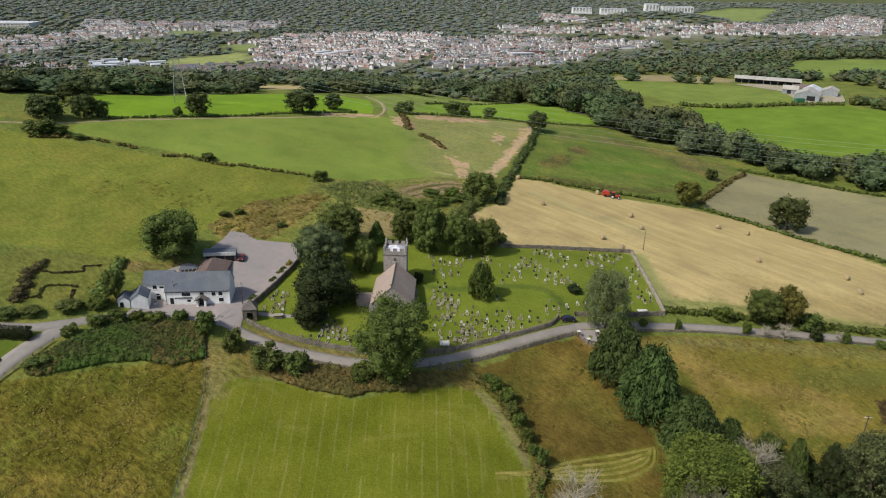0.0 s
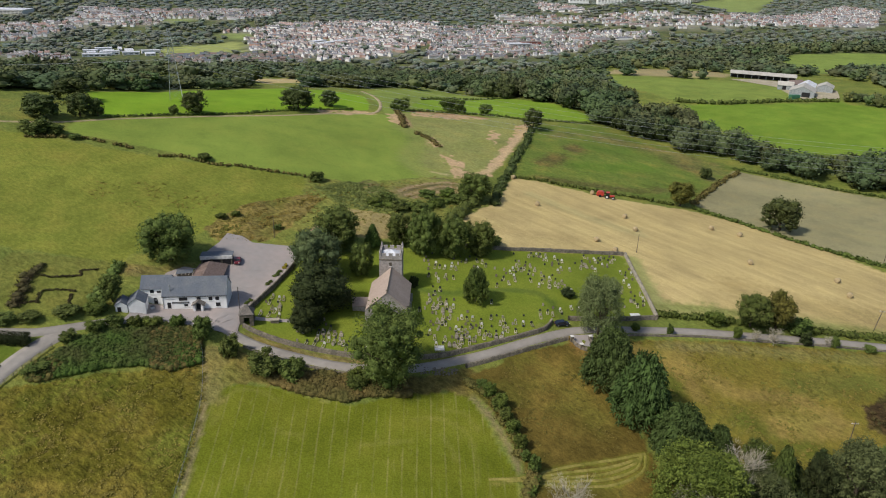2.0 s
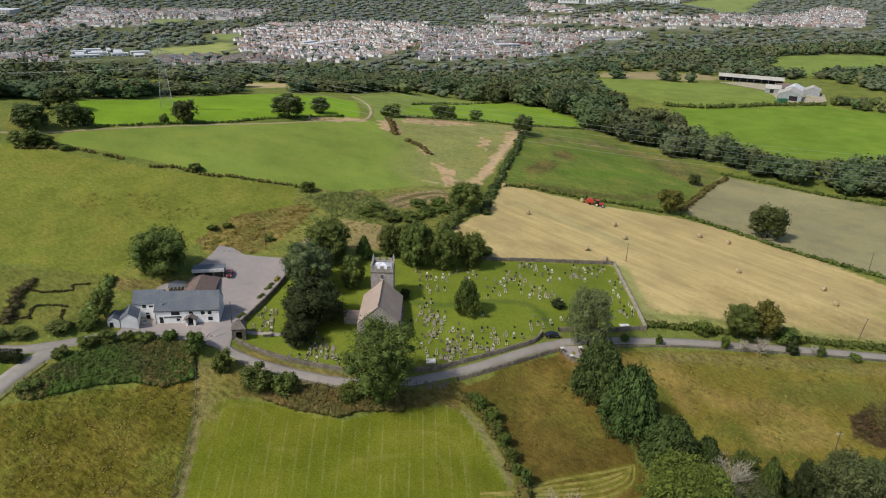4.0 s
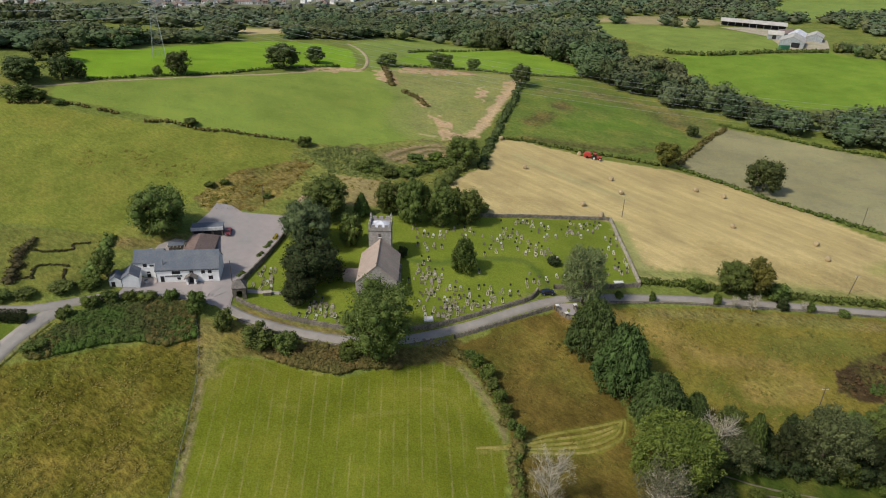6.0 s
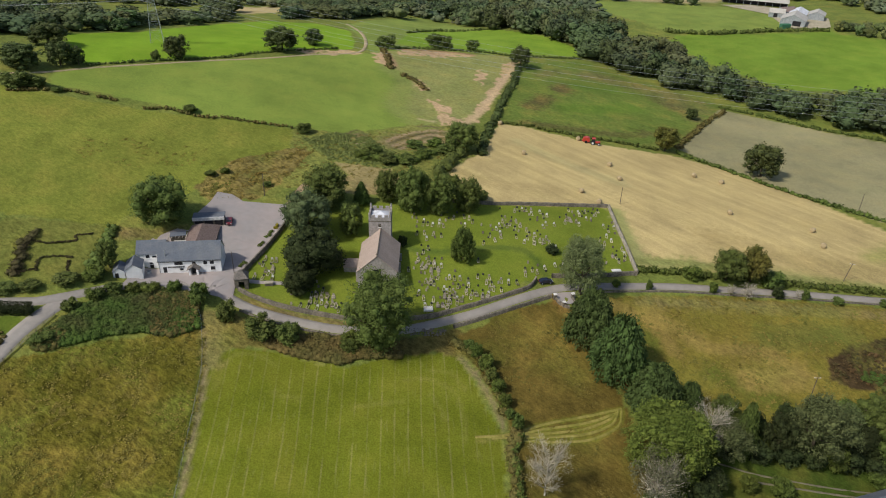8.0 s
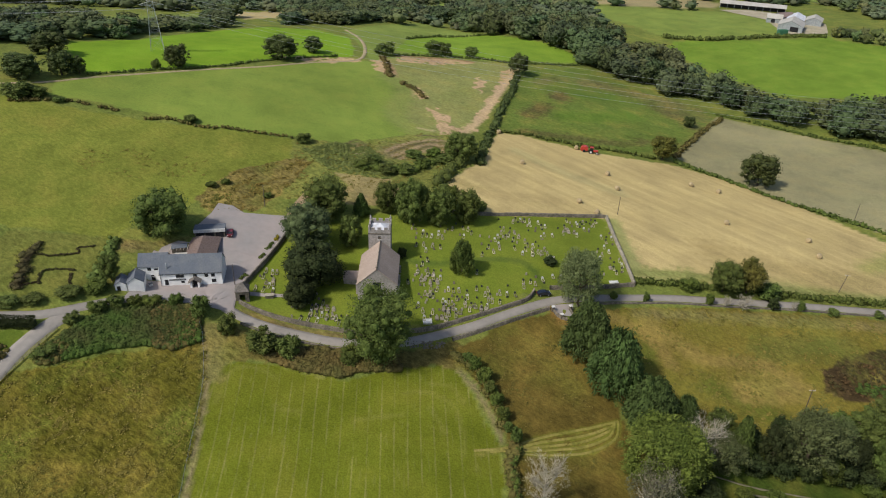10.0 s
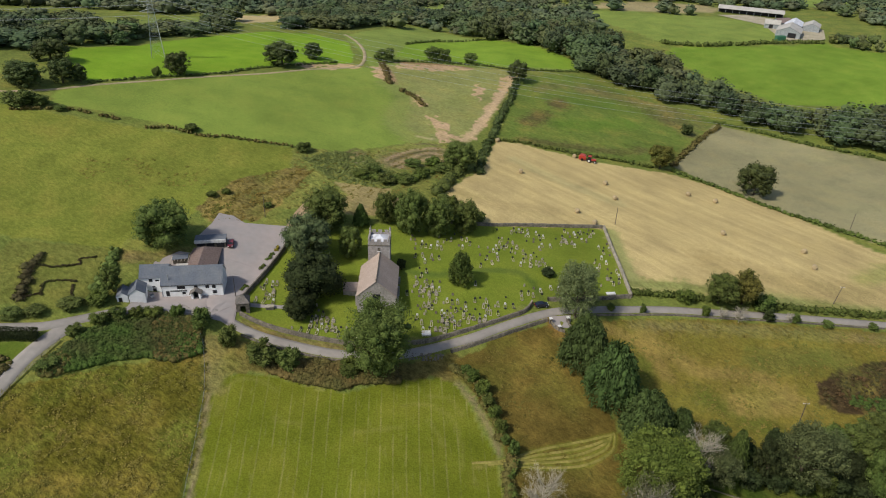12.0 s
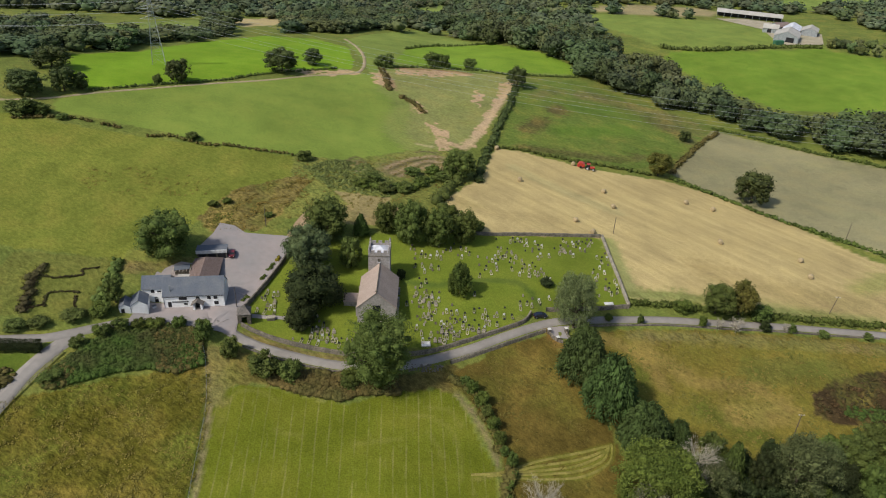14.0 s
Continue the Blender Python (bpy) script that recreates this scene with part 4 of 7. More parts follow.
def cone_lobes(r, n):
    out = []
    for k in range(n):
        h = 0.12 + 0.82 * (k / n) ** 0.9
        reach = 0.36 * (1 - h) ** 0.75 * r.uniform(0.8, 1.1)
        a = k * 2.4
        s = 0.05 + 0.17 * (1 - h) ** 0.8
        out.append((reach * math.cos(a), reach * math.sin(a), h, s, s * 0.8))
    out.append((0, 0, 0.4, 0.24, 0.34))
    out.append((0, 0, 0.72, 0.13, 0.22))
    return out


def column_lobes(r, n):
    """A full cypress: wide low down, with upright plumes that narrow to uneven tips."""
    out = [(0, 0, 0.36, 0.33, 0.36), (0, 0, 0.66, 0.2, 0.24), (0.03, 0.02, 0.86, 0.08, 0.14)]
    for k in range(n):
        h = 0.08 + 0.84 * (k + r.uniform(0, 1)) / n
        reach = 0.4 * min(1.0, 1.22 * (1.0 - h) ** 0.62) * r.uniform(0.82, 1.08)
        a = k * 2.4
        s = r.uniform(0.045, 0.085)
        out.append((reach * math.cos(a), reach * math.sin(a), h, s, s * r.uniform(1.3, 2.2)))
    return out


def cone_shrub_lobes(r, n):
    """A churchyard yew: egg-shaped, widest a third of the way up."""
    out = [(0, 0, 0.4, 0.36, 0.38), (0, 0, 0.7, 0.22, 0.22)]
    for k in range(n):
        h = 0.08 + 0.86 * (k + r.uniform(0, 1)) / n
        reach = 0.46 * min(1.0, 1.3 * (1.0 - h) ** 0.62) * r.uniform(0.66, 1.16)
        a = k * 2.4
        s = r.uniform(0.05, 0.1)
        out.append((reach * math.cos(a), reach * math.sin(a), h, s, s * r.uniform(1.0, 1.6)))
    return out


def bush_lobes(r, n):
    out = [(0, 0, 0.38, 0.34, 0.4)]
    for k in range(n):
        a = k * 2.4
        s = r.uniform(0.1, 0.18)
        h = r.uniform(0.15, 0.84)
        reach = 0.38 * math.sqrt(max(0.05, 1 - ((h - 0.4) / 0.6) ** 2)) * r.uniform(0.7, 1.02)
        out.append((reach * math.cos(a), reach * math.sin(a), h, s, s))
    return out


def crown(name, seed, shape, lobes, count, size, mat, flat=0.0, core=0.82, droop=0.0):
    r = np.random.RandomState(seed)
    c = shape(r, lobes)
    return cloud_mesh(name, leaf_cloud(r, c, count, size, flat, droop=droop), c, mat, core)


def trunk_mesh(name, seed, mat, limbs=7, low=0.22, top=0.62, thick=0.028, twigs=0):
    r = random.Random(seed)
    bm = bmesh.new()
    bend = Vector((r.uniform(-0.02, 0.02), r.uniform(-0.02, 0.02), 0))
    pts = [Vector((0, 0, -0.06)), Vector((0, 0, 0.06)), bend + Vector((0, 0, low + 0.12)), bend * 2 + Vector((0, 0, top))]
    for k, (w0, w1) in enumerate(((1.5, 1.0), (1.0, 0.8), (0.8, 0.4))):
        rod(bm, pts[k], pts[k + 1], thick * w0, thick * w1, 7)
    for k in range(limbs):
        a, h = k * 2.4 + r.uniform(-0.4, 0.4), r.uniform(low, top - 0.04)
        p = Vector((0, 0, h)) + bend
        q = p + Vector((0.2 * math.cos(a), 0.2 * math.sin(a), r.uniform(0.08, 0.2)))
        e = q + Vector((0.13 * math.cos(a + r.uniform(-0.6, 0.6)), 0.13 * math.sin(a), r.uniform(0.06, 0.16)))
        rod(bm, p, q, thick * 0.5, thick * 0.3, 5)
        rod(bm, q, e, thick * 0.3, thick * 0.12, 4)
        for _ in range(twigs):
            s = p.lerp(q, r.uniform(0.4, 1)) if r.random() < 0.5 else q.lerp(e, r.random())
            d = Vector((math.cos(a) * 0.5 + r.uniform(-1, 1), math.sin(a) * 0.5 + r.uniform(-1, 1), r.uniform(0.0, 1.3))).normalized() * r.uniform(0.08, 0.2)
            m = s + d * 0.6 + Vector((0, 0, 0.02))
            rod(bm, s, m, thick * 0.16, thick * 0.1, 3)
            rod(bm, m, s + d + Vector((r.uniform(-0.04, 0.04), r.uniform(-0.04, 0.04), r.uniform(0, 0.05))), thick * 0.1, thick * 0.05, 3)
    return finish(bm, name, mat, True)


def stock(n, seed, shape, lobes, count, size, leaf, limbs=7, bark=None, flat=0.0, low=0.22, top=0.62, thick=0.028, core=0.8, droop=0.0):
    return [(crown("crown", seed + k, shape, lobes, count, size, leaf, flat, core, droop), trunk_mesh("trunk", seed + k, bark or BARK, limbs, low, top, thick)) for k in range(n)]


TREES = {
    "oak": ("broadleaf_tree", stock(5, 10, round_lobes, 78, 9500, 0.0125, OAK_LEAF, core=0.74), "tree"),
    "full": ("broadleaf_tree", stock(3, 26, full_lobes, 84, 10000, 0.012, OAK_LEAF, core=0.76), "tree"),
    "big_oak": ("broadleaf_tree", stock(1, 18, tall_lobes, 180, 22000, 0.008, OAK_LEAF, core=0.6), "tree"),
    "dark": ("broadleaf_tree", stock(3, 20, round_lobes, 70, 8000, 0.0135, DARK_LEAF, core=0.74), "tree"),
    "light": ("broadleaf_tree", stock(2, 30, round_lobes, 66, 7500, 0.014, OLIVE_LEAF, core=0.74), "tree"),
    "big_light": ("broadleaf_tree", stock(1, 35, dense_lobes, 230, 26000, 0.0085, FRESH_LEAF, core=0.5), "tree"),
    "field": ("broadleaf_tree", stock(3, 15, full_lobes, 60, 4500, 0.018, FIELD_LEAF, core=0.8), "tree"),
    "willow": ("willow_tree", stock(1, 40, full_lobes, 70, 20000, 0.009, WILLOW_LEAF, 12, core=0.35), "tree"),
    "chestnut": ("chestnut_tree", stock(1, 49, round_lobes, 90, 12000, 0.011, CHESTNUT_LEAF, core=0.75), "tree"),
    "sallow": ("sallow_tree", stock(2, 44, tall_lobes, 150, 16000, 0.0095, SALLOW_LEAF, 10, core=0.45), "tree"),
    "lichened": ("dying_tree", stock(1, 47, round_lobes, 40, 3600, 0.0105, LICHEN_LEAF, 16, PALE_BARK, core=0.1, thick=0.02), "tree"),
    "yew": ("yew_tree", stock(2, 50, bush_lobes, 46, 9000, 0.0145, DARK_LEAF, low=0.05, top=0.4), "tree"),
    "conifer": ("cypress_tree", stock(3, 60, column_lobes, 150, 9500, 0.0125, CONIFER_LEAF, 3, low=0.05, top=0.5, droop=0.8), "tree"),
    "cone": ("yew_tree", stock(1, 65, cone_shrub_lobes, 110, 6500, 0.016, YEW_LEAF, 3, low=0.05, top=0.5), "tree"),
    "spruce": ("spruce_tree", stock(1, 70, cone_lobes, 80, 6000, 0.015, SPRUCE_LEAF, 3, low=0.05, top=0.9, droop=1.0), "tree"),
    "dark_bush": ("bush", stock(2, 83, bush_lobes, 24, 2300, 0.028, DARK_LEAF, 4, low=0.05, top=0.3), "bush"),
    "bush": ("bush", stock(4, 80, bush_lobes, 24, 2300, 0.028, OAK_LEAF, 4, low=0.05, top=0.3), "bush"),
    "pale_bush": ("bush", stock(2, 86, bush_lobes, 24, 3000, 0.024, LIGHT_LEAF, 4, low=0.05, top=0.3), "bush"),
}


def twig_cloud(seed, count):
    """Fine bare twigs: slender three-sided slivers that point out and up from boughs."""
    r = np.random.RandomState(seed)
    c = np.array(round_lobes(r, 22, 0.1))
    pick = r.choice(len(c), count)
    d = r.normal(size=(count, 3)) + [0, 0, 0.7]
    d /= np.linalg.norm(d, axis=1)[:, None]
    p = c[pick, :3] + d * c[pick, 3:4] * r.uniform(0.3, 1.0, (count, 1))
    side = np.cross(d, r.normal(size=(count, 3)))
    side /= np.linalg.norm(side, axis=1)[:, None]
    l = r.uniform(0.03, 0.075, (count, 1))
    return np.stack([p, p + side * 0.0028 + d * l * 0.4, p + d * l, p - side * 0.0028 + d * l * 0.4], 1)


BARE = [trunk_mesh("dead_crown", 90 + k, PALE_BARK, 26, 0.12, 0.8, 0.017, 30) for k in range(2)]
TWIGS = [cloud_mesh("twig_mass", twig_cloud(95 + k, 1300), [(0, 0, 0.4, 0.11, 0.2)], DEAD_TWIG, 0.3) for k in range(2)]


def plant(kind, x, y, wide, tall, label, group="", turn=None):
    name, variants, category = TREES[kind]
    r = random.Random(f"{kind}{x}{y}")
    leaves, wood = variants[r.randrange(len(variants))]
    if kind in ("oak", "full", "dark", "light"):
        wide, tall = wide * 0.9, tall * 1.1
    turn = r.uniform(0, 360) if turn is None else turn
    m = Matrix.Translation((x, y, ground_z(x, y) - 0.1)) @ pose(0, 0, 0, 0, 0, turn) @ Matrix.Diagonal((wide, wide, tall, 1))
    t = thing(name, m, label, category, group)
    part("trunk" if category == "tree" else "stem", wood, None, t)
    part("crown" if category == "tree" else "foliage", leaves, None, t)
    return t


def hedge(points, wide, tall, mat, label, per=26, size=0.3, name="hedge", gap=1.0):
    """A grown hedge: overlapping clumps of leaves along a line."""
    line = smooth_line(points, gap)
    r = np.random.RandomState(int(abs(points[0][0] * 7 + points[0][1] * 13)) % 9999)
    lobes = []
    for x, y in line:
        h = tall * r.uniform(0.65, 1.15)
        lobes.append((x + r.uniform(-0.3, 0.3) * wide, y + r.uniform(-0.3, 0.3) * wide, ground_z(x, y) + h * 0.4, wide * r.uniform(0.42, 0.62), h * 0.6))
    q = leaf_cloud(r, lobes, per * len(lobes), size)
    return tagged(new(name, cloud_mesh(name, q, lobes, mat)), label, "hedge")


def thicket(name, outline, count, size, tall, mat, label, category="undergrowth", lobe=1.2):
    """Low growth filling an outline."""
    r = np.random.RandomState(count)
    xs, ys = [p[0] for p in outline], [p[1] for p in outline]
    x, y = r.uniform(min(xs), max(xs), 6 * count), r.uniform(min(ys), max(ys), 6 * count)
    ok = inside(x, y, outline)
    x, y = x[ok][:count], y[ok][:count]
    z = heights(x, y)
    s = lobe * r.uniform(0.6, 1.4, len(x))
    lobes = [(a, b, c + tall * 0.25 * k / lobe, k, tall * 0.6 * k / lobe) for a, b, c, k in zip(x, y, z, s)]
    q = leaf_cloud(r, lobes, len(lobes) * (16 if lobe > 1 else 24), size)
    return tagged(new(name, cloud_mesh(name, q, lobes, mat)), label, category, kind="stuff")

# ---- roads and yards ----
ribbon("road", LANE, 2.8, LANE_TARMAC, "narrow grey tarmac country lane", "road", 0.14, level=False)
ribbon("road", SIDE_ROAD, 3.9, LANE_TARMAC, "pale grey side road joining the lane", "road", 0.1, level=False)
patch("car_park", CAR_PARK, TARMAC, "grey tarmac car park beside the inn", "car park", 0.2, 1.0)
patch("inn_forecourt", [(-86, 156.5), (-84.6, 161.6), (-76, 164), (-62, 165.6), (-57.6, 164), (-57, 156.4), (-64, 157), (-74, 157.4)], TARMAC, "grey tarmac forecourt between inn and lane", "forecourt", 0.26, 1.0)
patch("dirt_track", [(-51.8, 204.1), (-50.6, 212.4), (-47.7, 222.5), (-43.7, 215.8), (-46.7, 206.2), (-48.8, 203.1)], EARTH, "bare brown earth above the car park", "track", 0.1)
ribbon("farm_track", [(-185, 252), (-160, 265), (-145, 279), (-128, 294), (-109, 312), (-88, 331), (-70, 351), (-55, 364), (-47, 377), (-48.5, 408), (-57, 445), (-70, 480)], 1.9, DIRT_TRACK, "pale gravel farm track across the fields", "track", 0.1, 4)
ribbon("church_path", [(-54.5, 165.2), (-47, 166), (-40, 166.6)], 1.6, TARMAC, "narrow grey path into the churchyard", "path", 0.1)
patch("farmyard", [(240, 652), (268, 660), (300, 640), (312, 600), (296, 562), (262, 556), (262, 580), (266, 612)], TRACK_EARTH, "grey concrete farmyard", "yard", 0.3, 12)
ribbon("garden_path", [(68.9, 123.8), (77, 122.1), (86.6, 121.2), (97.7, 120.5), (112, 120.2)], 0.4, GARDEN_GRAVEL, "narrow gravel garden path under trees", "path", 0.1)
ribbon("garden_path", [(76.3, 119.9), (85.9, 119.4), (97, 118.9), (112, 118.4)], 0.45, GARDEN_GRAVEL, "narrow gravel garden path under trees", "path", 0.1)

# ---- walls of the churchyard and lane ----
wall_run("wall_south", [(-56, 160.6), (-47.8, 157.7), (-39.8, 155.9), (-30.5, 154.7), (-19.8, 154.2), (-4.7, 157.1), (6.4, 162.4), (19.7, 170.1), (25.8, 174.2), (28.2, 178.3)], 0.6, 1.3, STONE, "lichened grey rubble stone churchyard wall")
wall_run("wall_south_east", [(33.2, 180.6), (37.3, 181.4), (48.2, 184), (61.1, 187.8)], 0.6, 1.3, STONE, "lichened grey rubble stone churchyard wall")
wall_run("wall_east", [(61.2, 188), (60.5, 200), (59.7, 214.5), (59.5, 228.6)], 0.7, 1.3, LIT_STONE, "lichened grey rubble stone churchyard wall")
wall_run("wall_north", [(59.2, 228.8), (42.9, 225), (28.4, 221.5), (15.8, 218.2), (0, 216.5), (-20, 216)], 0.6, 1.2, STONE, "dark rubble stone churchyard wall beside the hay field")
wall_run("wall_west", [(-56.6, 167.5), (-55, 173), (-52.7, 180.4), (-50.3, 189.5), (-49, 196), (-46, 203)], 0.55, 1.5, STONE, "dark rubble stone wall between car park and churchyard")
wall_run("lane_wall", [(3.5, 154.8), (10.5, 158.6), (20.5, 164.6), (31, 170.9), (32.2, 171.6)], 0.55, 1.15, STONE, "low rubble stone wall along the lane", 1.6)
wall_run("lane_wall", [(41, 175), (46.6, 176.6), (57, 178.9), (73.6, 181.9), (92, 183.6), (111, 185.6), (130, 186.9), (146, 188.3)], 0.45, 0.55, STONE, "low tumbled stone wall along the lane", 1.0)
wall_run("lane_wall", [(-54, 153.6), (-46, 151.2), (-33.5, 148.9), (-27, 148.4), (-18, 148.5)], 0.5, 0.5, STONE, "low stone wall on the lane's verge", 0.8)

# ---- buildings ----
def gable_roof(bm, x0, x1, y0, y1, eaves, ridge, over=0.3, thick=0.14, m=Matrix()):
    """A pitched roof with its ridge along x."""
    mid = (y0 + y1) / 2
    s = (ridge - eaves) / (mid - y0)
    lo = eaves - over * s
    out = [(y0 - over, lo), (mid, ridge), (y1 + over, lo), (y1 + over, lo + thick), (mid, ridge + thick * 1.2), (y0 - over, lo + thick)]
    a = [bm.verts.new(m @ Vector((x0 - over * 0.6, y, z))) for y, z in out]
    b = [bm.verts.new(m @ Vector((x1 + over * 0.6, y, z))) for y, z in out]
    n = len(out)
    for i in range(n):
        bm.faces.new((a[i], b[i], b[(i + 1) % n], a[(i + 1) % n]))
    for ring in (a[::-1], b):
        bm.faces.new((ring[0], ring[1], ring[4], ring[5]))
        bm.faces.new((ring[1], ring[2], ring[3], ring[4]))
    return bm


def gable_walls(bm, x0, x1, y0, y1, eaves, ridge, base=-1.0):
    mid = (y0 + y1) / 2
    a = [bm.verts.new((x0, y, z)) for y, z in ((y0, base), (y1, base), (y1, eaves), (mid, ridge), (y0, eaves))]
    b = [bm.verts.new((x1, y, z)) for y, z in ((y0, base), (y1, base), (y1, eaves), (mid, ridge), (y0, eaves))]
    bm.faces.new(a[::-1])
    bm.faces.new(b)
    for i in range(5):
        bm.faces.new((a[i], a[(i + 1) % 5], b[(i + 1) % 5], b[i]))
    return bm


def opening(parent, x, z, w, h, y=0.0, door=False, m=Matrix()):
    """A window or door set in a wall that faces -y, with frame, sill and glazing bar."""
    fr = bmesh.new()
    for x0, x1, z0, z1 in ((-w / 2, -w / 2 + 0.09, 0, h), (w / 2 - 0.09, w / 2, 0, h), (-w / 2 + 0.09, w / 2 - 0.09, h - 0.09, h), (-w / 2 + 0.09, w / 2 - 0.09, 0, 0.09)):
        box(fr, x + x0, x + x1, y - 0.05, y + 0.08, z + z0, z + z1, m)
    if not door:
        box(fr, x - 0.03, x + 0.03, y - 0.04, y + 0.06, z + 0.09, z + h - 0.09, m)
    w_ob = part("door" if door else "window", fr, BLACK, parent)
    pane = bmesh.new()
    box(pane, x - w / 2 + 0.05, x + w / 2 - 0.05, y - 0.025, y + 0.05, z + 0.05, z + h - 0.05, m)
    part("leaf" if door else "pane", pane, BLACK if door else DARK_GLASS, w_ob)
    if not door:
        sill = bmesh.new()
        box(sill, x - w / 2 - 0.1, x + w / 2 + 0.1, y - 0.16, y - 0.01, z - 0.12, z - 0.004, m)
        part("sill", sill, WHITE, w_ob)
    return w_ob


def build_inn():
    z = 4.2
    t = thing("inn", pose(-78.9, 165.0, z, 0, 0, 8.2), "long two-storey white-rendered inn with a blue-grey slate roof", "building")
    L, D, E, R = 16.8, 7.6, 4.3, 8.1
    part("wall", gable_walls(bmesh.new(), 0, L, 0, D, E, R), WHITE, t)
    part("roof", gable_roof(bmesh.new(), 0, L, 0, D, E, R, 0.22), SLATE, t, "blue-grey slate roof")
    for x, zz, w, h in ((5.4, 2.75, 2.2, 0.95), (9.5, 2.7, 1.0, 1.0), (12.6, 2.7, 1.0, 1.0), (14.4, 2.7, 1.0, 1.0), (6.0, 1.0, 0.95, 0.7), (14.5, 0.85, 1.2, 1.1)):
        opening(t, x, zz, w, h)
    opening(t, 1.6, 0.5, 0.95, 1.75, door=True)
    sign = box(bmesh.new(), 2.4, 6.9, -0.12, -0.02, 2.0, 2.35)
    part("sign_board", sign, BLACK, t, "long dark sign board over the ground floor")
    bars = bmesh.new()
    for k in range(7):
        box(bars, 2.8 + k * 0.55, 3.2 + k * 0.55, -0.135, -0.115, 2.12, 2.23)
    part("lettering", bars, PALE_GRAVE, t)
    porch = part("porch", box(bmesh.new(), 8.2, 10.8, -1.75, -0.02, -1, 0.05), STONE, t, "small gabled porch with a tiled roof")
    for x0, x1 in ((8.2, 8.75), (10.25, 10.8)):
        part("pillar", box(bmesh.new(), x0, x1, -1.7, -0.02, -1, 2.0), WHITE, porch)
    bm = bmesh.new()
    for s in (-1, 1):
        pts = [(9.5, 3.1), (9.5 + s * 1.75, 1.95), (9.5 + s * 1.75, 2.1), (9.5, 3.25)]
        prism(bm, pts, 2.1, Matrix.Translation((0, -2.1, 0)))
    part("porch_roof", bm, OLD_SLATE, porch)
    part("porch_door", box(bmesh.new(), 8.8, 10.2, -0.4, -0.3, -1, 2.0), BLACK, porch)
    part("flue", rod(bmesh.new(), (2.0, 0.9, 5.0), (2.0, 0.9, 7.2), 0.12, 0.12, 8), STEEL, t)
    part("drainpipe", rod(bmesh.new(), (0.15, -0.07, -1), (0.15, -0.07, 3.9), 0.05), BLACK, t)
    part("gutter", rod(bmesh.new(), (-0.2, -0.3, 4.0), (L + 0.2, -0.3, 4.0), 0.07), BLACK, t)
    # the wing set back at the upper end
    w = thing("inn_wing", pose(-85.3, 166.6, z + 1.1, 0, 0, 8.2), "white two-storey wing with a slate roof behind the inn", "building")
    part("wall", gable_walls(bmesh.new(), 0, 7.8, 0, 5.6, 4.4, 6.9, -2), WHITE, w)
    part("roof", gable_roof(bmesh.new(), 0, 7.8, 0, 5.6, 4.4, 6.9, 0.3), SLATE, w)
    for x, zz, ww, h in ((2.9, 2.85, 1.0, 1.0), (4.7, 2.95, 1.1, 0.55), (3.5, 0.9, 0.8, 0.5)):
        opening(w, x, zz, ww, h)
    opening(w, 3.6, -0.5, 1.0, 1.6, door=True)
    # two small sheds with their gables to the lane
    for x, y, wd, ln, e, r in ((-88.9, 159.0, 2.9, 4.2, 2.2, 3.3), (-85.9, 159.9, 4.2, 5.2, 2.4, 3.9)):
        s = thing("outhouse", pose(x, y, 5.9, 0, 0, 16.5), "small white outhouse with a dark slate gable roof", "outhouse", "outhouses by the inn")
        bm = gable_walls(bmesh.new(), 0, ln, 0, wd, e, r)
        turned = Matrix(((0, 1, 0, 0), (1, 0, 0, 0), (0, 0, 1, 0), (0, 0, 0, 1)))
        bmesh.ops.transform(bm, matrix=turned, verts=bm.verts)
        part("wall", bm, WHITE, s)
        bm = gable_roof(bmesh.new(), 0, ln, 0, wd, e, r, 0.2, 0.1)
        bmesh.ops.transform(bm, matrix=turned, verts=bm.verts)
        part("roof", bm, SLATE, s)
        if wd < 3:
            opening(s, 0.9, 0.1, 0.9, 1.7, door=True)
    # brown-tiled range running back from the inn
    b = thing("tiled_outbuilding", pose(-72.6, 171.2, 5.2, 0, 0, 98), "low outbuilding with a hipped brown tile roof behind the inn", "building")
    part("wall", box(bmesh.new(), 0, 16, -6.4, 2.0, -1, 2.9), STONE, b)
    bm = bmesh.new()
    v = [bm.verts.new(p) for p in ((-0.3, 2.3, 2.8), (16.3, 2.3, 2.8), (16.3, -6.7, 2.8), (-0.3, -6.7, 2.8), (-0.3, -2.2, 5.5), (12.4, -2.2, 5.5))]
    for f in ((0, 4, 5, 1), (1, 5, 2), (2, 5, 4, 3), (0, 3, 4), (0, 1, 2, 3)):
        bm.faces.new([v[i] for i in f])
    part("roof", bm, BROWN_TILE, b, "brown roof tiles with a hipped end")
    for k in range(32):
        x = 0.1 + k * 0.5
        for side in (-1, 1):
            y1 = -2.2 + side * 4.5
            top = min(1.0, (16.3 - x) / 3.9) if x > 12.4 else 1.0
            part("tile_roll", rod(bmesh.new(), (x, y1, 2.83), (x, y1 + (-2.2 - y1) * top, 2.83 + 2.7 * top), 0.06, 0.06, 4), BROWN_TILE, b)
    # lean-to roofs and yard clutter between wing and outbuilding
    c = thing("lean_to", pose(-78.2, 174.4, 5.6, 0, 0, 8.2), "grey sheet-roofed lean-to behind the inn", "lean-to")
    part("roof", box(bmesh.new(), 0, 5.2, 0, 2.6, 2.7, 2.8), SHEET, c)
    for x in (0.1, 2.5, 5.0):
        part("post", box(bmesh.new(), x, x + 0.12, 0.05, 0.17, -1, 2.69), WHITE, c)
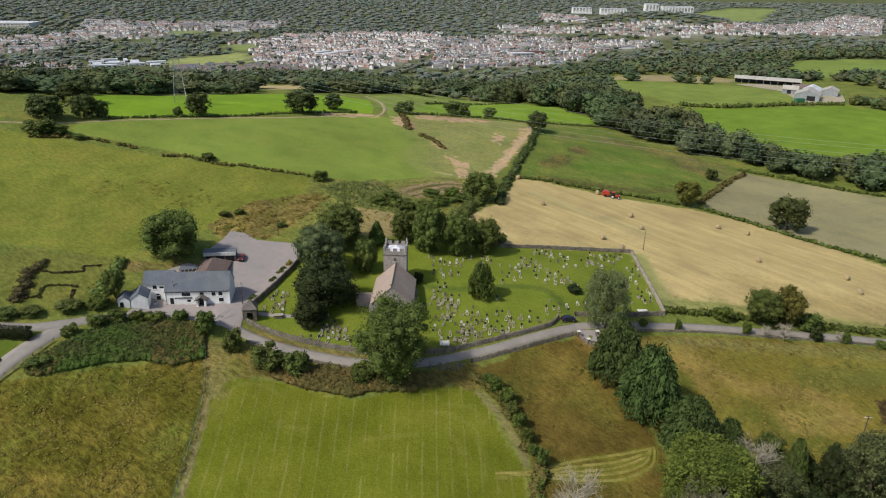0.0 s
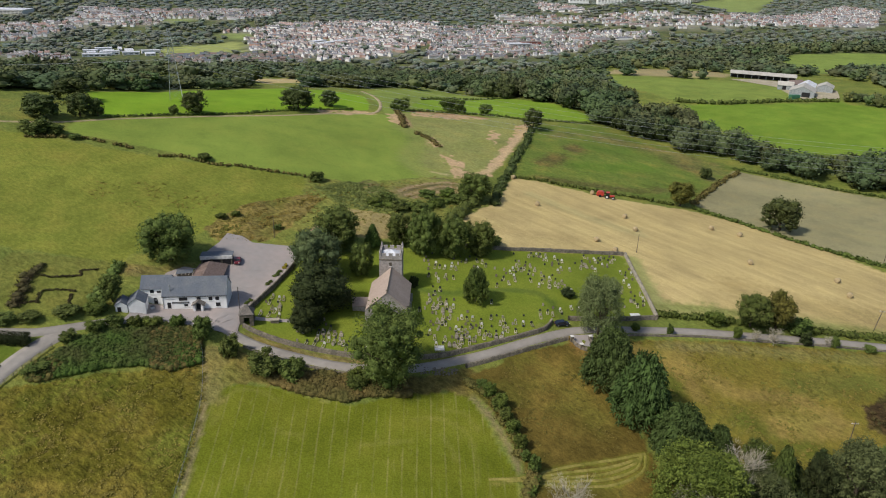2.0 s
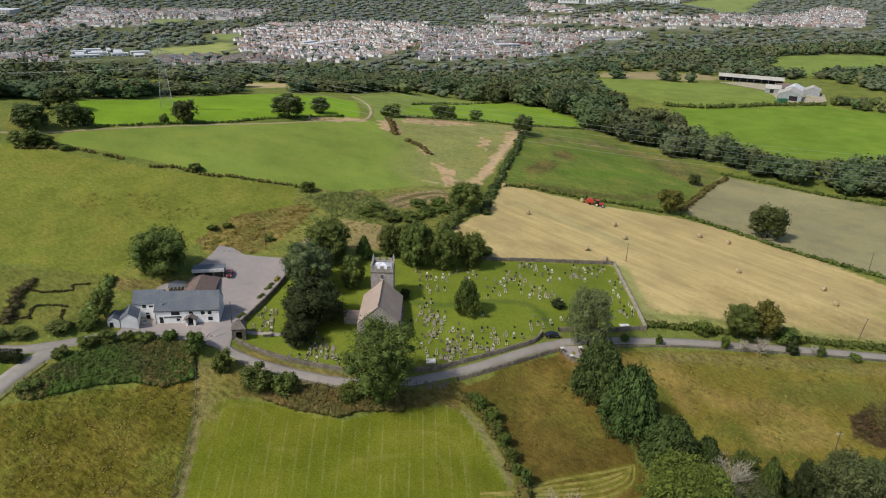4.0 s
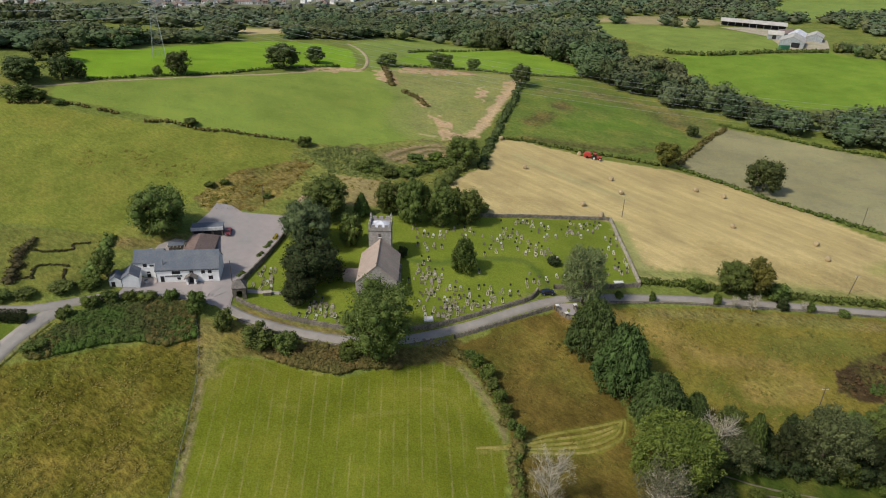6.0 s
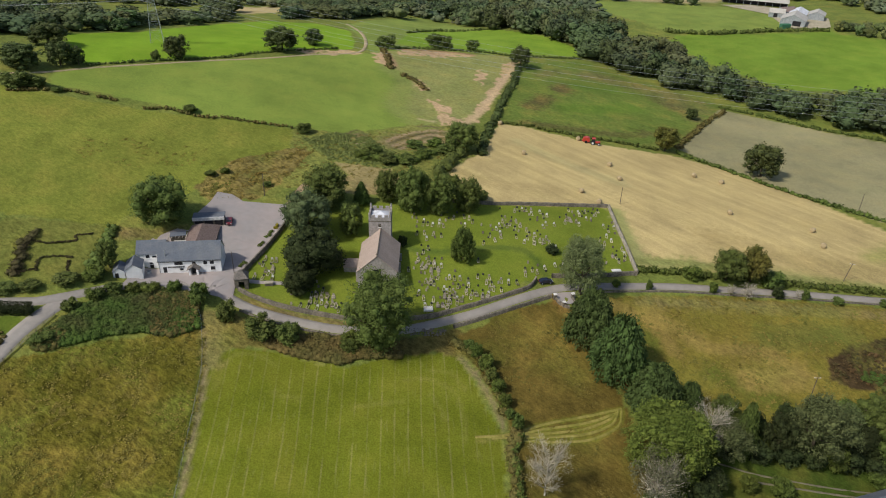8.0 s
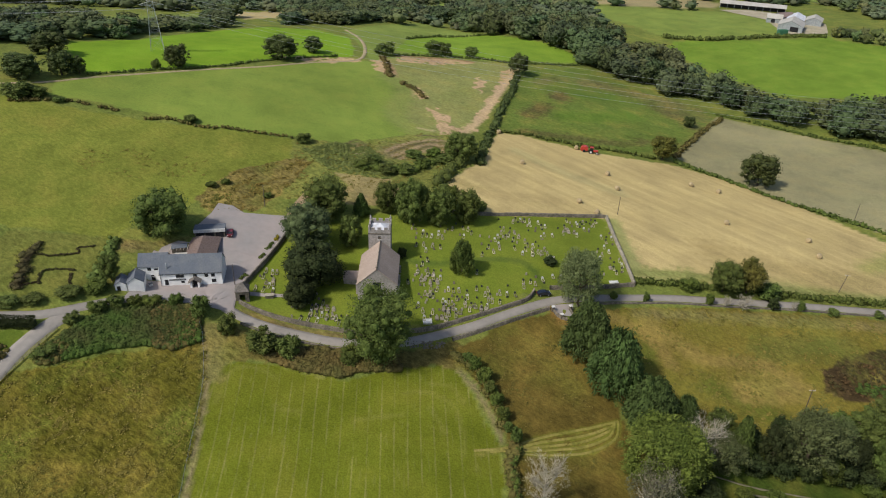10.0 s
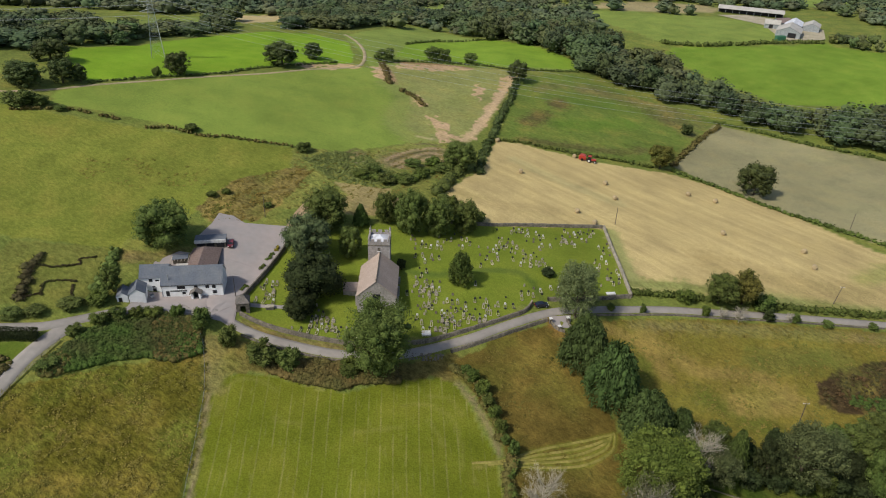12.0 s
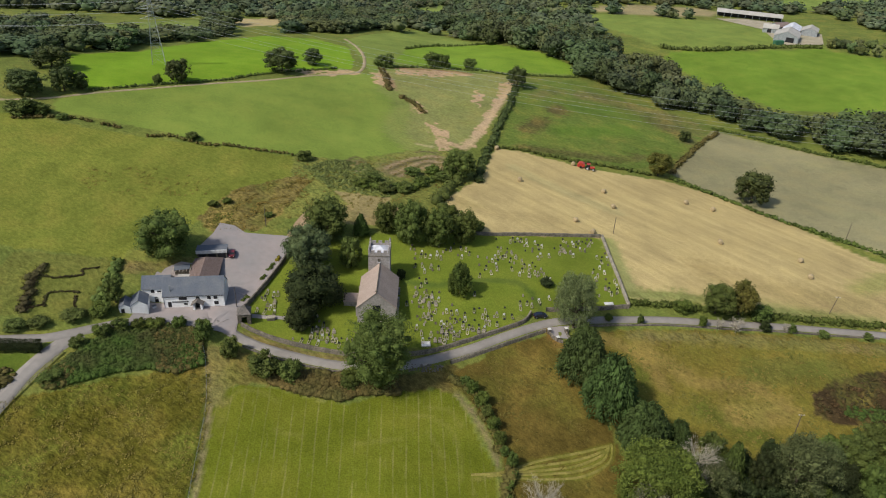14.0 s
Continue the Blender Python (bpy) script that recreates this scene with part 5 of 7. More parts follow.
    c = thing("lean_to", pose(-80.8, 177.6, 6.2, 0, 0, 8.2), "open timber pergola behind the inn", "pergola")
    for k in range(6):
        part("rafter", box(bmesh.new(), 0.2 + k * 1.0, 0.32 + k * 1.0, 0, 3.2, 2.4, 2.55), PALE_BARK, c)
    for x in (0.2, 5.2):
        for y in (0.1, 3.0):
            part("post", box(bmesh.new(), x, x + 0.12, y, y + 0.12, -1, 2.39), PALE_BARK, c)
    for k, (x, y) in enumerate(((-75.6, 177.6), (-74.6, 178.2), (-81.5, 164.2))):
        c = thing("keg_crate", pose(x, y, ground_z(x, y), 0, 0, 20 * k), "stacked pale crate in the inn yard", "crate", "crates")
        part("crate_body", box(bmesh.new(), -0.5, 0.5, -0.4, 0.4, -0.3, 0.9, bevel=0.03), PALE_GRAVE if k else BROWN_TILE, c)
        part("crate_lid", box(bmesh.new(), -0.54, 0.54, -0.44, 0.44, 0.905, 0.97), SLATE, c)
    part("yard", patch_mesh([(-86, 171.5), (-74.5, 174.8), (-75.6, 184), (-80, 184), (-85.5, 178)], 0.12), TARMAC, thing("back_yard", Matrix(), "cluttered dark service yard behind the inn", "yard", kind="structure"))
    for x, y, w, d, h, mat, label in ((-84.2, 172.6, 3.0, 2.4, 2.3, SHEET, "small sheet-roofed store in the inn yard"), (-80.2, 178.6, 4.2, 2.6, 1.7, SLATE, "low dark-roofed shed in the inn yard"), (-77.6, 175.6, 2.0, 1.6, 2.0, PALE_GRAVE, "small pale shed in the inn yard")):
        c = thing("shed", pose(x, y, ground_z(x, y), 0, 0, 16.5), label, "shed")
        part("wall", box(bmesh.new(), 0, w, 0, d, -0.6, h), STONE, c)
        part("roof", box(bmesh.new(), -0.15, w + 0.15, -0.15, d + 0.15, h + 0.004, h + 0.14), mat, c)
    # flat-roofed store beyond it
    f = thing("flat_roofed_store", pose(-76.2, 187.3, 8.0, 0, 0, 10), "long flat-roofed store with a pale fascia", "building")
    part("wall", box(bmesh.new(), 0, 9.0, 0, 3.4, -1, 2.3), STONE, f)
    part("roof", box(bmesh.new(), -0.2, 9.2, 0.1, 3.7, 2.3, 2.5), SLATE, f, "dark felt flat roof")
    part("fascia", box(bmesh.new(), -0.2, 9.2, -0.25, 0.1, 1.55, 2.55), PALE_GRAVE, f, "pale weathered fascia")
    for k in range(3):
        part("garage_door", box(bmesh.new(), 0.5 + k * 2.9, 2.8 + k * 2.9, -0.06, -0.005, -0.6, 1.5), BLACK, f)


build_inn()


def build_church():
    z = 1.2
    t = thing("church", pose(-18.3, 167.0, z, 0, 0, 1.5), "old stone church with pale tiled nave and battlemented tower", "church")
    W, L, E, R = 5.6, 16.5, 4.9, 9.9
    turned = Matrix(((0, 1, 0, -W), (1, 0, 0, 0), (0, 0, 1, 0), (0, 0, 0, 1)))
    bm = gable_walls(bmesh.new(), 0, L, 0, 2 * W, E, R, -1.5)
    bmesh.ops.transform(bm, matrix=turned, verts=bm.verts)
    part("nave_wall", bm, ASHLAR, t)
    bm = gable_roof(bmesh.new(), 0, L, 0, 2 * W, E, R, 0.25, 0.16)
    bmesh.ops.transform(bm, matrix=turned, verts=bm.verts)
    part("nave_roof", bm, TILE, t, "pale brown stone-tiled roof")
    ridge = rod(bmesh.new(), (0, -0.2, R + 0.18), (0, L + 0.1, R + 0.18), 0.14, 0.14, 6)
    part("ridge_tiles", ridge, STONE, t)
    cross = box(bmesh.new(), -0.1, 0.1, -0.25, -0.05, R + 0.1, R + 1.1)
    box(cross, -0.35, -0.1, -0.25, -0.05, R + 0.6, R + 0.8)
    box(cross, 0.1, 0.35, -0.25, -0.05, R + 0.6, R + 0.8)
    part("gable_cross", cross, STONE, t)
    opening(t, 0, 2.4, 2.2, 3.2)
    # tower
    S, B, H = 3.3, L - 0.1, 13.4
    tw = part("tower", box(bmesh.new(), -S - 0.3, S - 0.3, B, B + 2 * S, -1.5, H - 0.9), ASHLAR, t, "square grey stone tower")
    c = -0.3
    bm = bmesh.new()
    box(bm, c - S - 0.12, c + S + 0.12, B - 0.12, B + 2 * S + 0.12, H - 1.15, H - 0.92)
    part("string_course", bm, STONE, tw)
    bm = bmesh.new()
    th = 0.45
    for x0, x1, y0, y1 in ((c - S, c + S, B, B + th), (c - S, c + S, B + 2 * S - th, B + 2 * S), (c - S, c - S + th, B + th, B + 2 * S - th), (c + S - th, c + S, B + th, B + 2 * S - th)):
        box(bm, x0, x1, y0, y1, H - 0.92, H)
    part("parapet", bm, ASHLAR, tw)
    merlon = bmesh.new()
    box(merlon, -0.55, 0.55, -0.22, 0.22, 0, 0.75)
    box(merlon, -0.6, 0.6, -0.27, 0.27, 0.75, 0.85)
    me = finish(merlon, "merlon", ASHLAR)
    for k in range(3):
        o = (k - 1) * 1.95
        for x, y, a in ((c + o, B + 0.225, 0), (c + o, B + 2 * S - 0.225, 0), (c - S + 0.225, B + S + o, 90), (c + S - 0.225, B + S + o, 90)):
            ob = part("merlon", me, None, tw)
            ob.matrix_local = pose(x, y, H, 0, 0, a)
    pin = bmesh.new()
    box(pin, -0.28, 0.28, -0.28, 0.28, 0, 1.15)
    rod(pin, (0, 0, 1.15), (0, 0, 2.2), 0.36, 0.04, 4)
    me = finish(pin, "pinnacle", ASHLAR)
    for x in (c - S + 0.28, c + S - 0.28):
        for y in (B + 0.28, B + 2 * S - 0.28):
            part("pinnacle", me, None, tw).matrix_local = pose(x, y, H, 0, 0, 0)
    bm = bmesh.new()
    v = [bm.verts.new(p) for p in ((c - S + 0.5, B + 0.5, H - 0.5), (c + S - 0.5, B + 0.5, H - 0.5), (c + S - 0.5, B + 2 * S - 0.5, H - 0.5), (c - S + 0.5, B + 2 * S - 0.5, H - 0.5), (c, B + S, H + 0.9))]
    for f in ((0, 1, 4), (1, 2, 4), (2, 3, 4), (3, 0, 4), (3, 2, 1, 0)):
        bm.faces.new([v[i] for i in f])
    part("cap_roof", bm, LEAD, tw, "low pale lead cap roof")
    opening(tw, c, H - 3.0, 0.8, 1.1, B)
    lou = bmesh.new()
    for k in range(5):
        box(lou, c - 0.34, c + 0.34, B - 0.08, B - 0.03, H - 2.88 + k * 0.19, H - 2.76 + k * 0.19)
    part("louvre", lou, STONE, tw)
    # porch
    p = part("porch", box(bmesh.new(), -10.3, -W - 0.02, 6.6, 10.4, -1.5, 2.3), ASHLAR, t, "low stone porch")
    bm = bmesh.new()
    for s in (-1, 1):
        prism(bm, [(8.5, 4.0), (8.5 + s * 2.2, 2.2), (8.5 + s * 2.2, 2.35), (8.5, 4.15)], 5.0)
    bmesh.ops.transform(bm, matrix=Matrix(((0, -1, 0, -5.4), (1, 0, 0, 0), (0, 0, 1, 0), (0, 0, 0, 1))), verts=bm.verts)
    part("porch_roof", bm, TILE, p)
    for k in range(3):
        for s in (-1, 1):
            bm = bmesh.new()
            y = 2.5 + k * 5.2
            box(bm, s * W - (0 if s > 0 else 0.7), s * W + (0.7 if s > 0 else 0), y, y + 0.7, -1.5, 3.2)
            part("buttress", bm, ASHLAR, t)


build_church()


def build_lychgate():
    t = thing("lychgate", pose(-55.6, 163.2, ground_z(-55.6, 163.2), 0, 0, 12), "small stone lychgate with a pyramid slate roof", "gatehouse")
    for x in (-1.8, 0.75):
        part("wall", box(bmesh.new(), x, x + 1.05, -1.8, 1.8, -1, 2.0), STONE, t)
    part("arch", box(bmesh.new(), -1.8, 1.8, -1.8, 1.8, 2.004, 2.9), STONE, t)
    bm = bmesh.new()
    v = [bm.verts.new(p) for p in ((-2.0, -2.0, 2.904), (2.0, -2.0, 2.904), (2.0, 2.0, 2.904), (-2.0, 2.0, 2.904), (-0.25, 0, 4.9), (0.25, 0, 4.9))]
    for f in ((0, 1, 5, 4), (1, 2, 5), (2, 3, 4, 5), (3, 0, 4), (3, 2, 1, 0)):
        bm.faces.new([v[i] for i in f])
    part("roof", bm, OLD_SLATE, t, "steep old stone-slated roof")
    bm = bmesh.new()
    for k in range(7):
        box(bm, -0.7 + k * 0.21, -0.62 + k * 0.21, -0.05, 0.05, 0.1, 1.3)
    box(bm, -0.72, 0.72, -0.04, 0.04, 1.0, 1.12)
    part("gate", bm, BLACK, t)


build_lychgate()

# ---- trees ----
for kind, x, y, w, h, label in (
    ("full", -84.8, 186.8, 20.5, 12.8, "broad dark green oak tree behind the inn"),
    ("chestnut", -41.5, 188.5, 17.0, 14.5, "dense blue-green chestnut tree beside the church"),
    ("yew", -37.3, 172.5, 17.5, 13.0, "huge dark old yew tree in the churchyard"),
    ("yew", -39.6, 163.0, 9.0, 8.4, "smaller rounded dark yew tree in the churchyard"),
    ("full", -28.8, 192.0, 9.1, 9.5, "dark green tree beside the tower"),
    ("full", -38.1, 206.0, 19.0, 13.0, "green broadleaf tree behind the churchyard"),
    ("spruce", -27.7, 210.0, 6.0, 8.0, "dark pointed conifer behind the church"),
    ("full", -10.8, 208.0, 14.0, 14.0, "green broadleaf tree at the churchyard's edge"),
    ("full", -1.0, 208.5, 13.5, 12.0, "green broadleaf tree at the churchyard's edge"),
    ("full", 8.2, 212.0, 12.5, 10.5, "lighter green broadleaf tree at the churchyard wall"),
    ("full", -19.0, 213.0, 10.5, 10.0, "green broadleaf tree behind the tower"),
    ("big_oak", -15.4, 145.4, 22.0, 21.4, "tall spreading oak tree between lane and field"),
    ("cone", 6.1, 183.6, 8.0, 10.6, "conical green yew standing alone among gravestones"),
    ("willow", 41.0, 174.8, 14.5, 19.0, "thin grey-green willow at the lane's bend"),
):
    plant(kind, x, y, w, h, label)
for x, y, w, h in ((41.2, 157.6, 15.4, 15.6), (47.4, 147.0, 16.8, 17.8), (55.2, 137.2, 16.6, 13.6), (64.6, 137.6, 8.2, 9.6)):
    plant("conifer", x, y, w, h, "full dark green cypress in a row beside the paddock", "row of cypresses")
plant("spruce", 76.4, 129.2, 7.4, 15.0, "small pointed green conifer among broadleaf trees")
plant("big_light", 54.6, 119.8, 23.0, 17.0, "broad light green tree in the valley corner")
for x, y, w, h in ((94.2, 129.2, 17.5, 17.5), (101.5, 132.0, 12, 13), (71.0, 125.4, 11.5, 11.0)):
    plant("sallow", x, y, w, h, "spreading grey-green sallow in the wooded valley corner", "valley sallows")
plant("lichened", 48.8, 108.0, 14.5, 16.0, "dying lichened tree with sparse grey-green leaves")
# dark tree at (70, 104): added out of view to shade the garden
for kind, x, y, w, h in (("dark", 85.2, 128.8, 9.5, 10.5), ("oak", 112.3, 136.5, 14.5, 10.5), ("oak", 105.5, 137.5, 10, 8), ("oak", 114.6, 125.5, 14, 15), ("oak", 124, 133, 17, 13), ("oak", 73.0, 134.6, 8.5, 9), ("dark", 80.0, 132.5, 8, 7), ("dark", 90, 136.5, 8, 6.5), ("oak", 121, 143, 13, 9), ("oak", 128, 120, 16, 13), ("oak", 118, 113, 13, 11), ("dark", 64.5, 115.5, 9, 6), ("dark", 60.5, 109, 10, 8), ("dark", 70, 104, 12, 8), ("dark", 107.5, 130.5, 9, 9)):
    plant(kind, x, y, w, h, "green broadleaf tree in the wooded valley corner" if kind == "oak" else "dark green broadleaf tree in the wooded valley corner", "valley trees")
plant("pale_bush", 99.3, 126.6, 7.6, 7.0, "small yellow-green tree in front of darker trees")
for x, y, w, h in ((24.4, 108.6, 8.6, 14), (50.0, 110.4, 8, 12), (66.6, 127.2, 9.4, 12), (94.9, 182.6, 4.4, 4.8), (89.6, 183, 2.8, 3.6), (112.4, 185.6, 2.4, 3.2)):
    m = Matrix.Translation((x, y, ground_z(x, y))) @ Matrix.Diagonal((w * 1.3, w * 1.3, h * 1.15, 1))
    t = thing("dead_tree", m, "bare grey dead tree with fine bleached branches", "tree", "dead trees")
    part("dead_crown", BARE[int(x) % 2], None, t)
    part("twig_mass", TWIGS[int(y) % 2], None, t)
for x, y, w, h in ((90.6, 190.8, 13.5, 9.5), (98.8, 191.4, 12.5, 11)):
    plant("oak" if x < 95 else "light", x, y, w, h, "olive green field maple in the lane hedge", "lane hedge trees")
plant("oak", -91.2, 162.5, 7.0, 7.0, "green broadleaf tree beside the outhouses")
BUSH_SPOTS = [(-86.5, 153.4, 5, 3.6), (-90, 150.6, 5.5, 3.6), (-82, 155, 4.5, 3), (-94.6, 145.6, 4.5, 3), (105.8, 190.5, 8, 5.5), (79.2, 189.8, 6.5, 4.8), (53, 180.4, 2.8, 2.4), (63.5, 181.1, 2.2, 3.6), (84.2, 183.4, 3, 4.4), (105.6, 185.2, 4, 4.4), (114.8, 185.8, 2.8, 3.8), (125.6, 186, 4.2, 2), (141.5, 187.4, 3.6, 2.4), (-72, 157.2, 4.3, 3.4), (-64.4, 154.2, 6, 6.2), (-56.5, 150.2, 5.6, 6), (-46.4, 145.6, 9, 6.4), (-39.4, 145.2, 7.5, 6), (-78.3, 156.4, 6, 2.8), (-93.2, 157.6, 6.5, 4), (-23.1, 144.4, 6.5, 5.2)]
for x, y, w, h in BUSH_SPOTS:
    plant("pale_bush" if int(x * 3) % 3 == 0 else "dark_bush" if int(x * 3) % 3 == 1 and h > 4 else "bush", x, y, w, h, "dense green hawthorn bush beside the lane", "lane bushes")
plant("dark_bush", -12.6, 187.5, 3.2, 4.0, "dark evergreen bush beside the tower")
plant("yew", 34.6, 193.2, 4.8, 2.6, "low rounded dark evergreen bush among gravestones")
SCRUB_SPOTS = [(-31.8, 243.2, 5.5, 3.2), (-27.4, 248.3, 5.9, 3.6), (-21.7, 241.2, 6.3, 4.0), (-15.3, 244.0, 6.7, 3.2), (-8.9, 251.0, 5.5, 3.6), (-4.9, 262.5, 5.9, 4.0), (-12.7, 259.5, 6.3, 3.2), (-0.4, 258.1, 6.7, 3.6), (2.2, 271.8, 5.5, 4.0), (-79, 215.5, 3.6, 1.6), (-74.8, 218, 3.2, 2), (-60, 214, 3, 1.8), (12, 221, 6, 4), (2, 228, 7, 5)]
for x, y, w, h in SCRUB_SPOTS:
    plant("pale_bush" if int(x) % 3 else "bush", x, y, w * 1.15, h * 0.95, "green scrub bush on the rough slope", "scrub bushes")
plant("full", 6.2, 264.5, 16.5, 10, "dark green tree at the corner of the hay field")
for x, y, w, h in ((-165.8, 267.5, 16.2, 9.5), (-155.4, 276.8, 12, 9), (-150.2, 281, 7.4, 7), (-172.9, 302.5, 17.3, 9), (-120.6, 309, 12.7, 9.8), (-83.6, 351.8, 19, 11), (-72.6, 376, 12, 8.2), (40, 391, 13, 11), (136.8, 281.5, 18, 13.2), (128.2, 355, 7.5, 5.5)):
    plant("field", x, y, w, h, "lone dark green field tree in a hedge line", "field trees")
plant("light", 98.8, 298.5, 14.5, 10.2, "browning olive tree at the corner of two fields")
for x, y, w, h in ((-127.4, 302.5, 4.4, 4.2), (-36, 397, 13, 7), (-9, 414.3, 11, 8.4), (-2, 415, 9, 8), (13.6, 420.2, 9, 6.2), (-159.2, 251.8, 13, 5.4), (-153.2, 253.4, 8, 4.6), (-97.8, 255, 6, 2.6), (-55.1, 255.4, 6, 4.2), (-145, 252, 5, 2)):
    plant("bush", x, y, w, h, "dark hawthorn bush in a field boundary", "field bushes")

def tufts(name, outline, count, mat, label, size=0.2):
    """Tussocks of long grass scattered over a rough field, thicker in some places than in others."""
    r = np.random.RandomState(count)
    xs, ys = [p[0] for p in outline], [p[1] for p in outline]
    x, y = r.uniform(min(xs), max(xs), 5 * count), r.uniform(max(min(ys), 92), max(ys), 5 * count)
    ok = inside(x, y, outline) & (wavy(x, y, 14, 60) + 0.6 * wavy(x, y, 5, 61) + r.uniform(-0.5, 0.5, len(x)) > -0.1)
    for spare in (BURNT, SWATH):
        ok &= ~inside(x, y, spare)
    x, y = x[ok][:count], y[ok][:count]
    z = heights(x, y)
    s = r.uniform(0.22, 0.6, len(x))
    lobes = [(a, b, c + 0.04 * k, 1.15 * k, 0.2 * k) for a, b, c, k in zip(x, y, z, s)]
    q = leaf_cloud(r, lobes, 8 * len(lobes), size, -2.6)
    return tagged(new(name, cloud_mesh(name, q, lobes[:1], mat)), label, "grass", kind="stuff")


SWATH = [(16, 121), (26, 121), (40, 124.5), (48, 134), (47, 137.5), (36, 134), (24, 129), (16, 125)]
tufts("grass_tussocks", ROUGH_LEFT, 3600, DRY_GRASS, "tussocks of long browning grass in the rough field", 0.16)
tufts("grass_tussocks", ROUGH_RIGHT, 3000, STRAW_GRASS, "tussocks of long straw-coloured grass in the pasture")
tufts("grass_tussocks", PADDOCK, 900, RUSSET_GRASS, "tussocks of browning grass in the paddock", 0.16)
tufts("grass_tussocks", HILLSIDE, 700, STRAW_GRASS, "tussocks of rough grass on the slope", 0.22)

# windrows of drying grass left by the mower in the paddock
for run in ([(9, 121.6), (17, 123.4), (25.7, 127.6), (39, 132.6), (47, 135.8)], [(12, 122.2), (17, 123.1), (26, 126.4), (37, 130), (45, 134)], [(17, 122.9), (26, 125.2), (36, 128), (43.8, 132.4), (45.5, 134.6)], [(13, 121.8), (17, 122.7), (26, 124.2), (36, 126.6), (43.5, 130.6), (46, 135)], [(17.5, 122.4), (26, 122.9), (37, 125.2), (45, 130.2), (47, 135.4)]):
    ribbon("windrow", run, 0.6, CUT_GRASS, "thin curved windrow of drying cut grass", "cut grass", 0.1, 0.9, level=False)

# ---- hedges and undergrowth ----
# overgrown banks of a ruined enclosure
hedge([(-112.3, 153.4), (-113.5, 159.9), (-115.6, 166.6), (-114.8, 170.8)], 3.0, 1.0, HEATHER, "dark brown heather-covered bank of a ruined enclosure", 90, 0.17, "ruined_bank", 0.8)
for run in ([(-113.7, 167.8), (-110.3, 167.6), (-106.5, 169.5), (-103.7, 170.9), (-104.8, 172.7)], [(-104.3, 173.4), (-101, 175.2)], [(-107.9, 156.5), (-108.9, 161.3), (-105.2, 163.1), (-101.8, 163.9)], [(-111.1, 154.9), (-108.1, 156.9)], [(-101.8, 162.2), (-100.3, 157.9), (-97, 157.7)]):
    hedge(run, 0.7, 0.4, HEATHER, "low dark overgrown wall line of a ruined enclosure", 40, 0.13, "ruined_bank", 0.5)
for x, y, w, h in ((-106.5, 149.9, 5, 2.4), (-111.1, 147.7, 5, 2.2), (-99.2, 154.2, 6, 2.6)):
    plant("bush", x, y, w * 1.2, h * 0.9, "low dark bush beside the lane below the ruined plot", "ruined plot bushes")
thicket("bank_scrub", [(-97, 160), (-94, 163), (-93.5, 172), (-96, 180), (-98.5, 180), (-97, 170)], 60, 0.2, 1.6, OAK_LEAF, "green scrub along the ruined plot")
hedge([(-37, 388), (-33, 372), (-29, 350)], 3.0, 1.2, BROWN_LEAF, "brown bracken bank beside the dug earth", 26, 0.3, "bracken_bank", 1.4)
hedge([(-23, 343), (-16, 336), (-11, 328)], 3.4, 1.2, BROWN_LEAF, "brown bracken bank beside the dug earth", 26, 0.3, "bracken_bank", 1.4)
thicket("bracken_bank", [(-98.8, 134), (-95.6, 139.6), (-92.3, 146), (-89, 150.5), (-82.3, 154), (-76, 157), (-69, 156.6), (-65.8, 155.8), (-62.8, 146), (-68.4, 142), (-75.5, 142.3), (-81.6, 140.1), (-88.2, 136.2), (-94.5, 132.6)], 3000, 0.15, 1.2, BANK_LEAF, "dense green bracken and bramble bank below the lane", lobe=1.02)
thicket("bramble_bank", [(-78, 156), (-69, 156.6), (-65.8, 155.8), (-62.8, 146), (-68.4, 142), (-74, 142.6), (-76, 149)], 420, 0.15, 1.35, BROWN_LEAF, "browned bramble growing through the bracken", lobe=1.02)
thicket("bramble_bank", [(-48.1, 146), (-40.6, 146), (-32.4, 147.6), (-22, 147), (-12, 147.5), (-10, 143), (-20, 141.8), (-25.3, 139.4), (-35.5, 140.4), (-43, 142.4)], 1300, 0.15, 1.3, BROWN_LEAF, "browned bramble bank along the field's head")
thicket("bramble_bank", [(-98, 132.1), (-97.9, 136.2), (-94.8, 138.8), (-91.3, 137.1), (-92.1, 133.4), (-95.2, 131.9)], 150, 0.15, 1.3, BROWN_LEAF, "browned bramble clump at the end of the bracken bank", lobe=1.02)
thicket("scrub_slope", [(-54.3, 250), (-44, 260), (-31, 261), (-18, 249), (-20.2, 236.8), (-32.7, 236.5), (-44, 238)], 900, 0.15, 0.28, FRESH_BRACKEN, "fresh green bracken on the rough slope", lobe=0.7)
hedge([(-31.8, 243), (-21.7, 243), (-12, 247), (-5, 256), (0, 263), (6, 268)], 4.5, 2.2, LIGHT_LEAF, "bushy green bramble belt across the slope", 70, 0.24, gap=1.6)
hedge([(3, 226), (-1, 236), (1, 247), (5, 258)], 5.0, 3.4, OAK_LEAF, "tall overgrown hedge beside the hay field", 70, 0.26, gap=1.6)
tufts("rushes", [(-127, 222), (-114, 229), (-86, 233), (-81, 222), (-107, 210), (-121, 213)], 150, DRY_GRASS, "scattered dark rush clumps in the pasture", 0.24)
tufts("rushes", SLOPE_STRAW, 900, STRAW_GRASS, "brown rushes above the car park", 0.22)
hedge([(4.6, 149.6), (10.2, 145), (13.8, 137), (16.8, 129)], 2.6, 1.5, BROWN_LEAF, "overgrown field hedge of browned bramble", 70, 0.2)
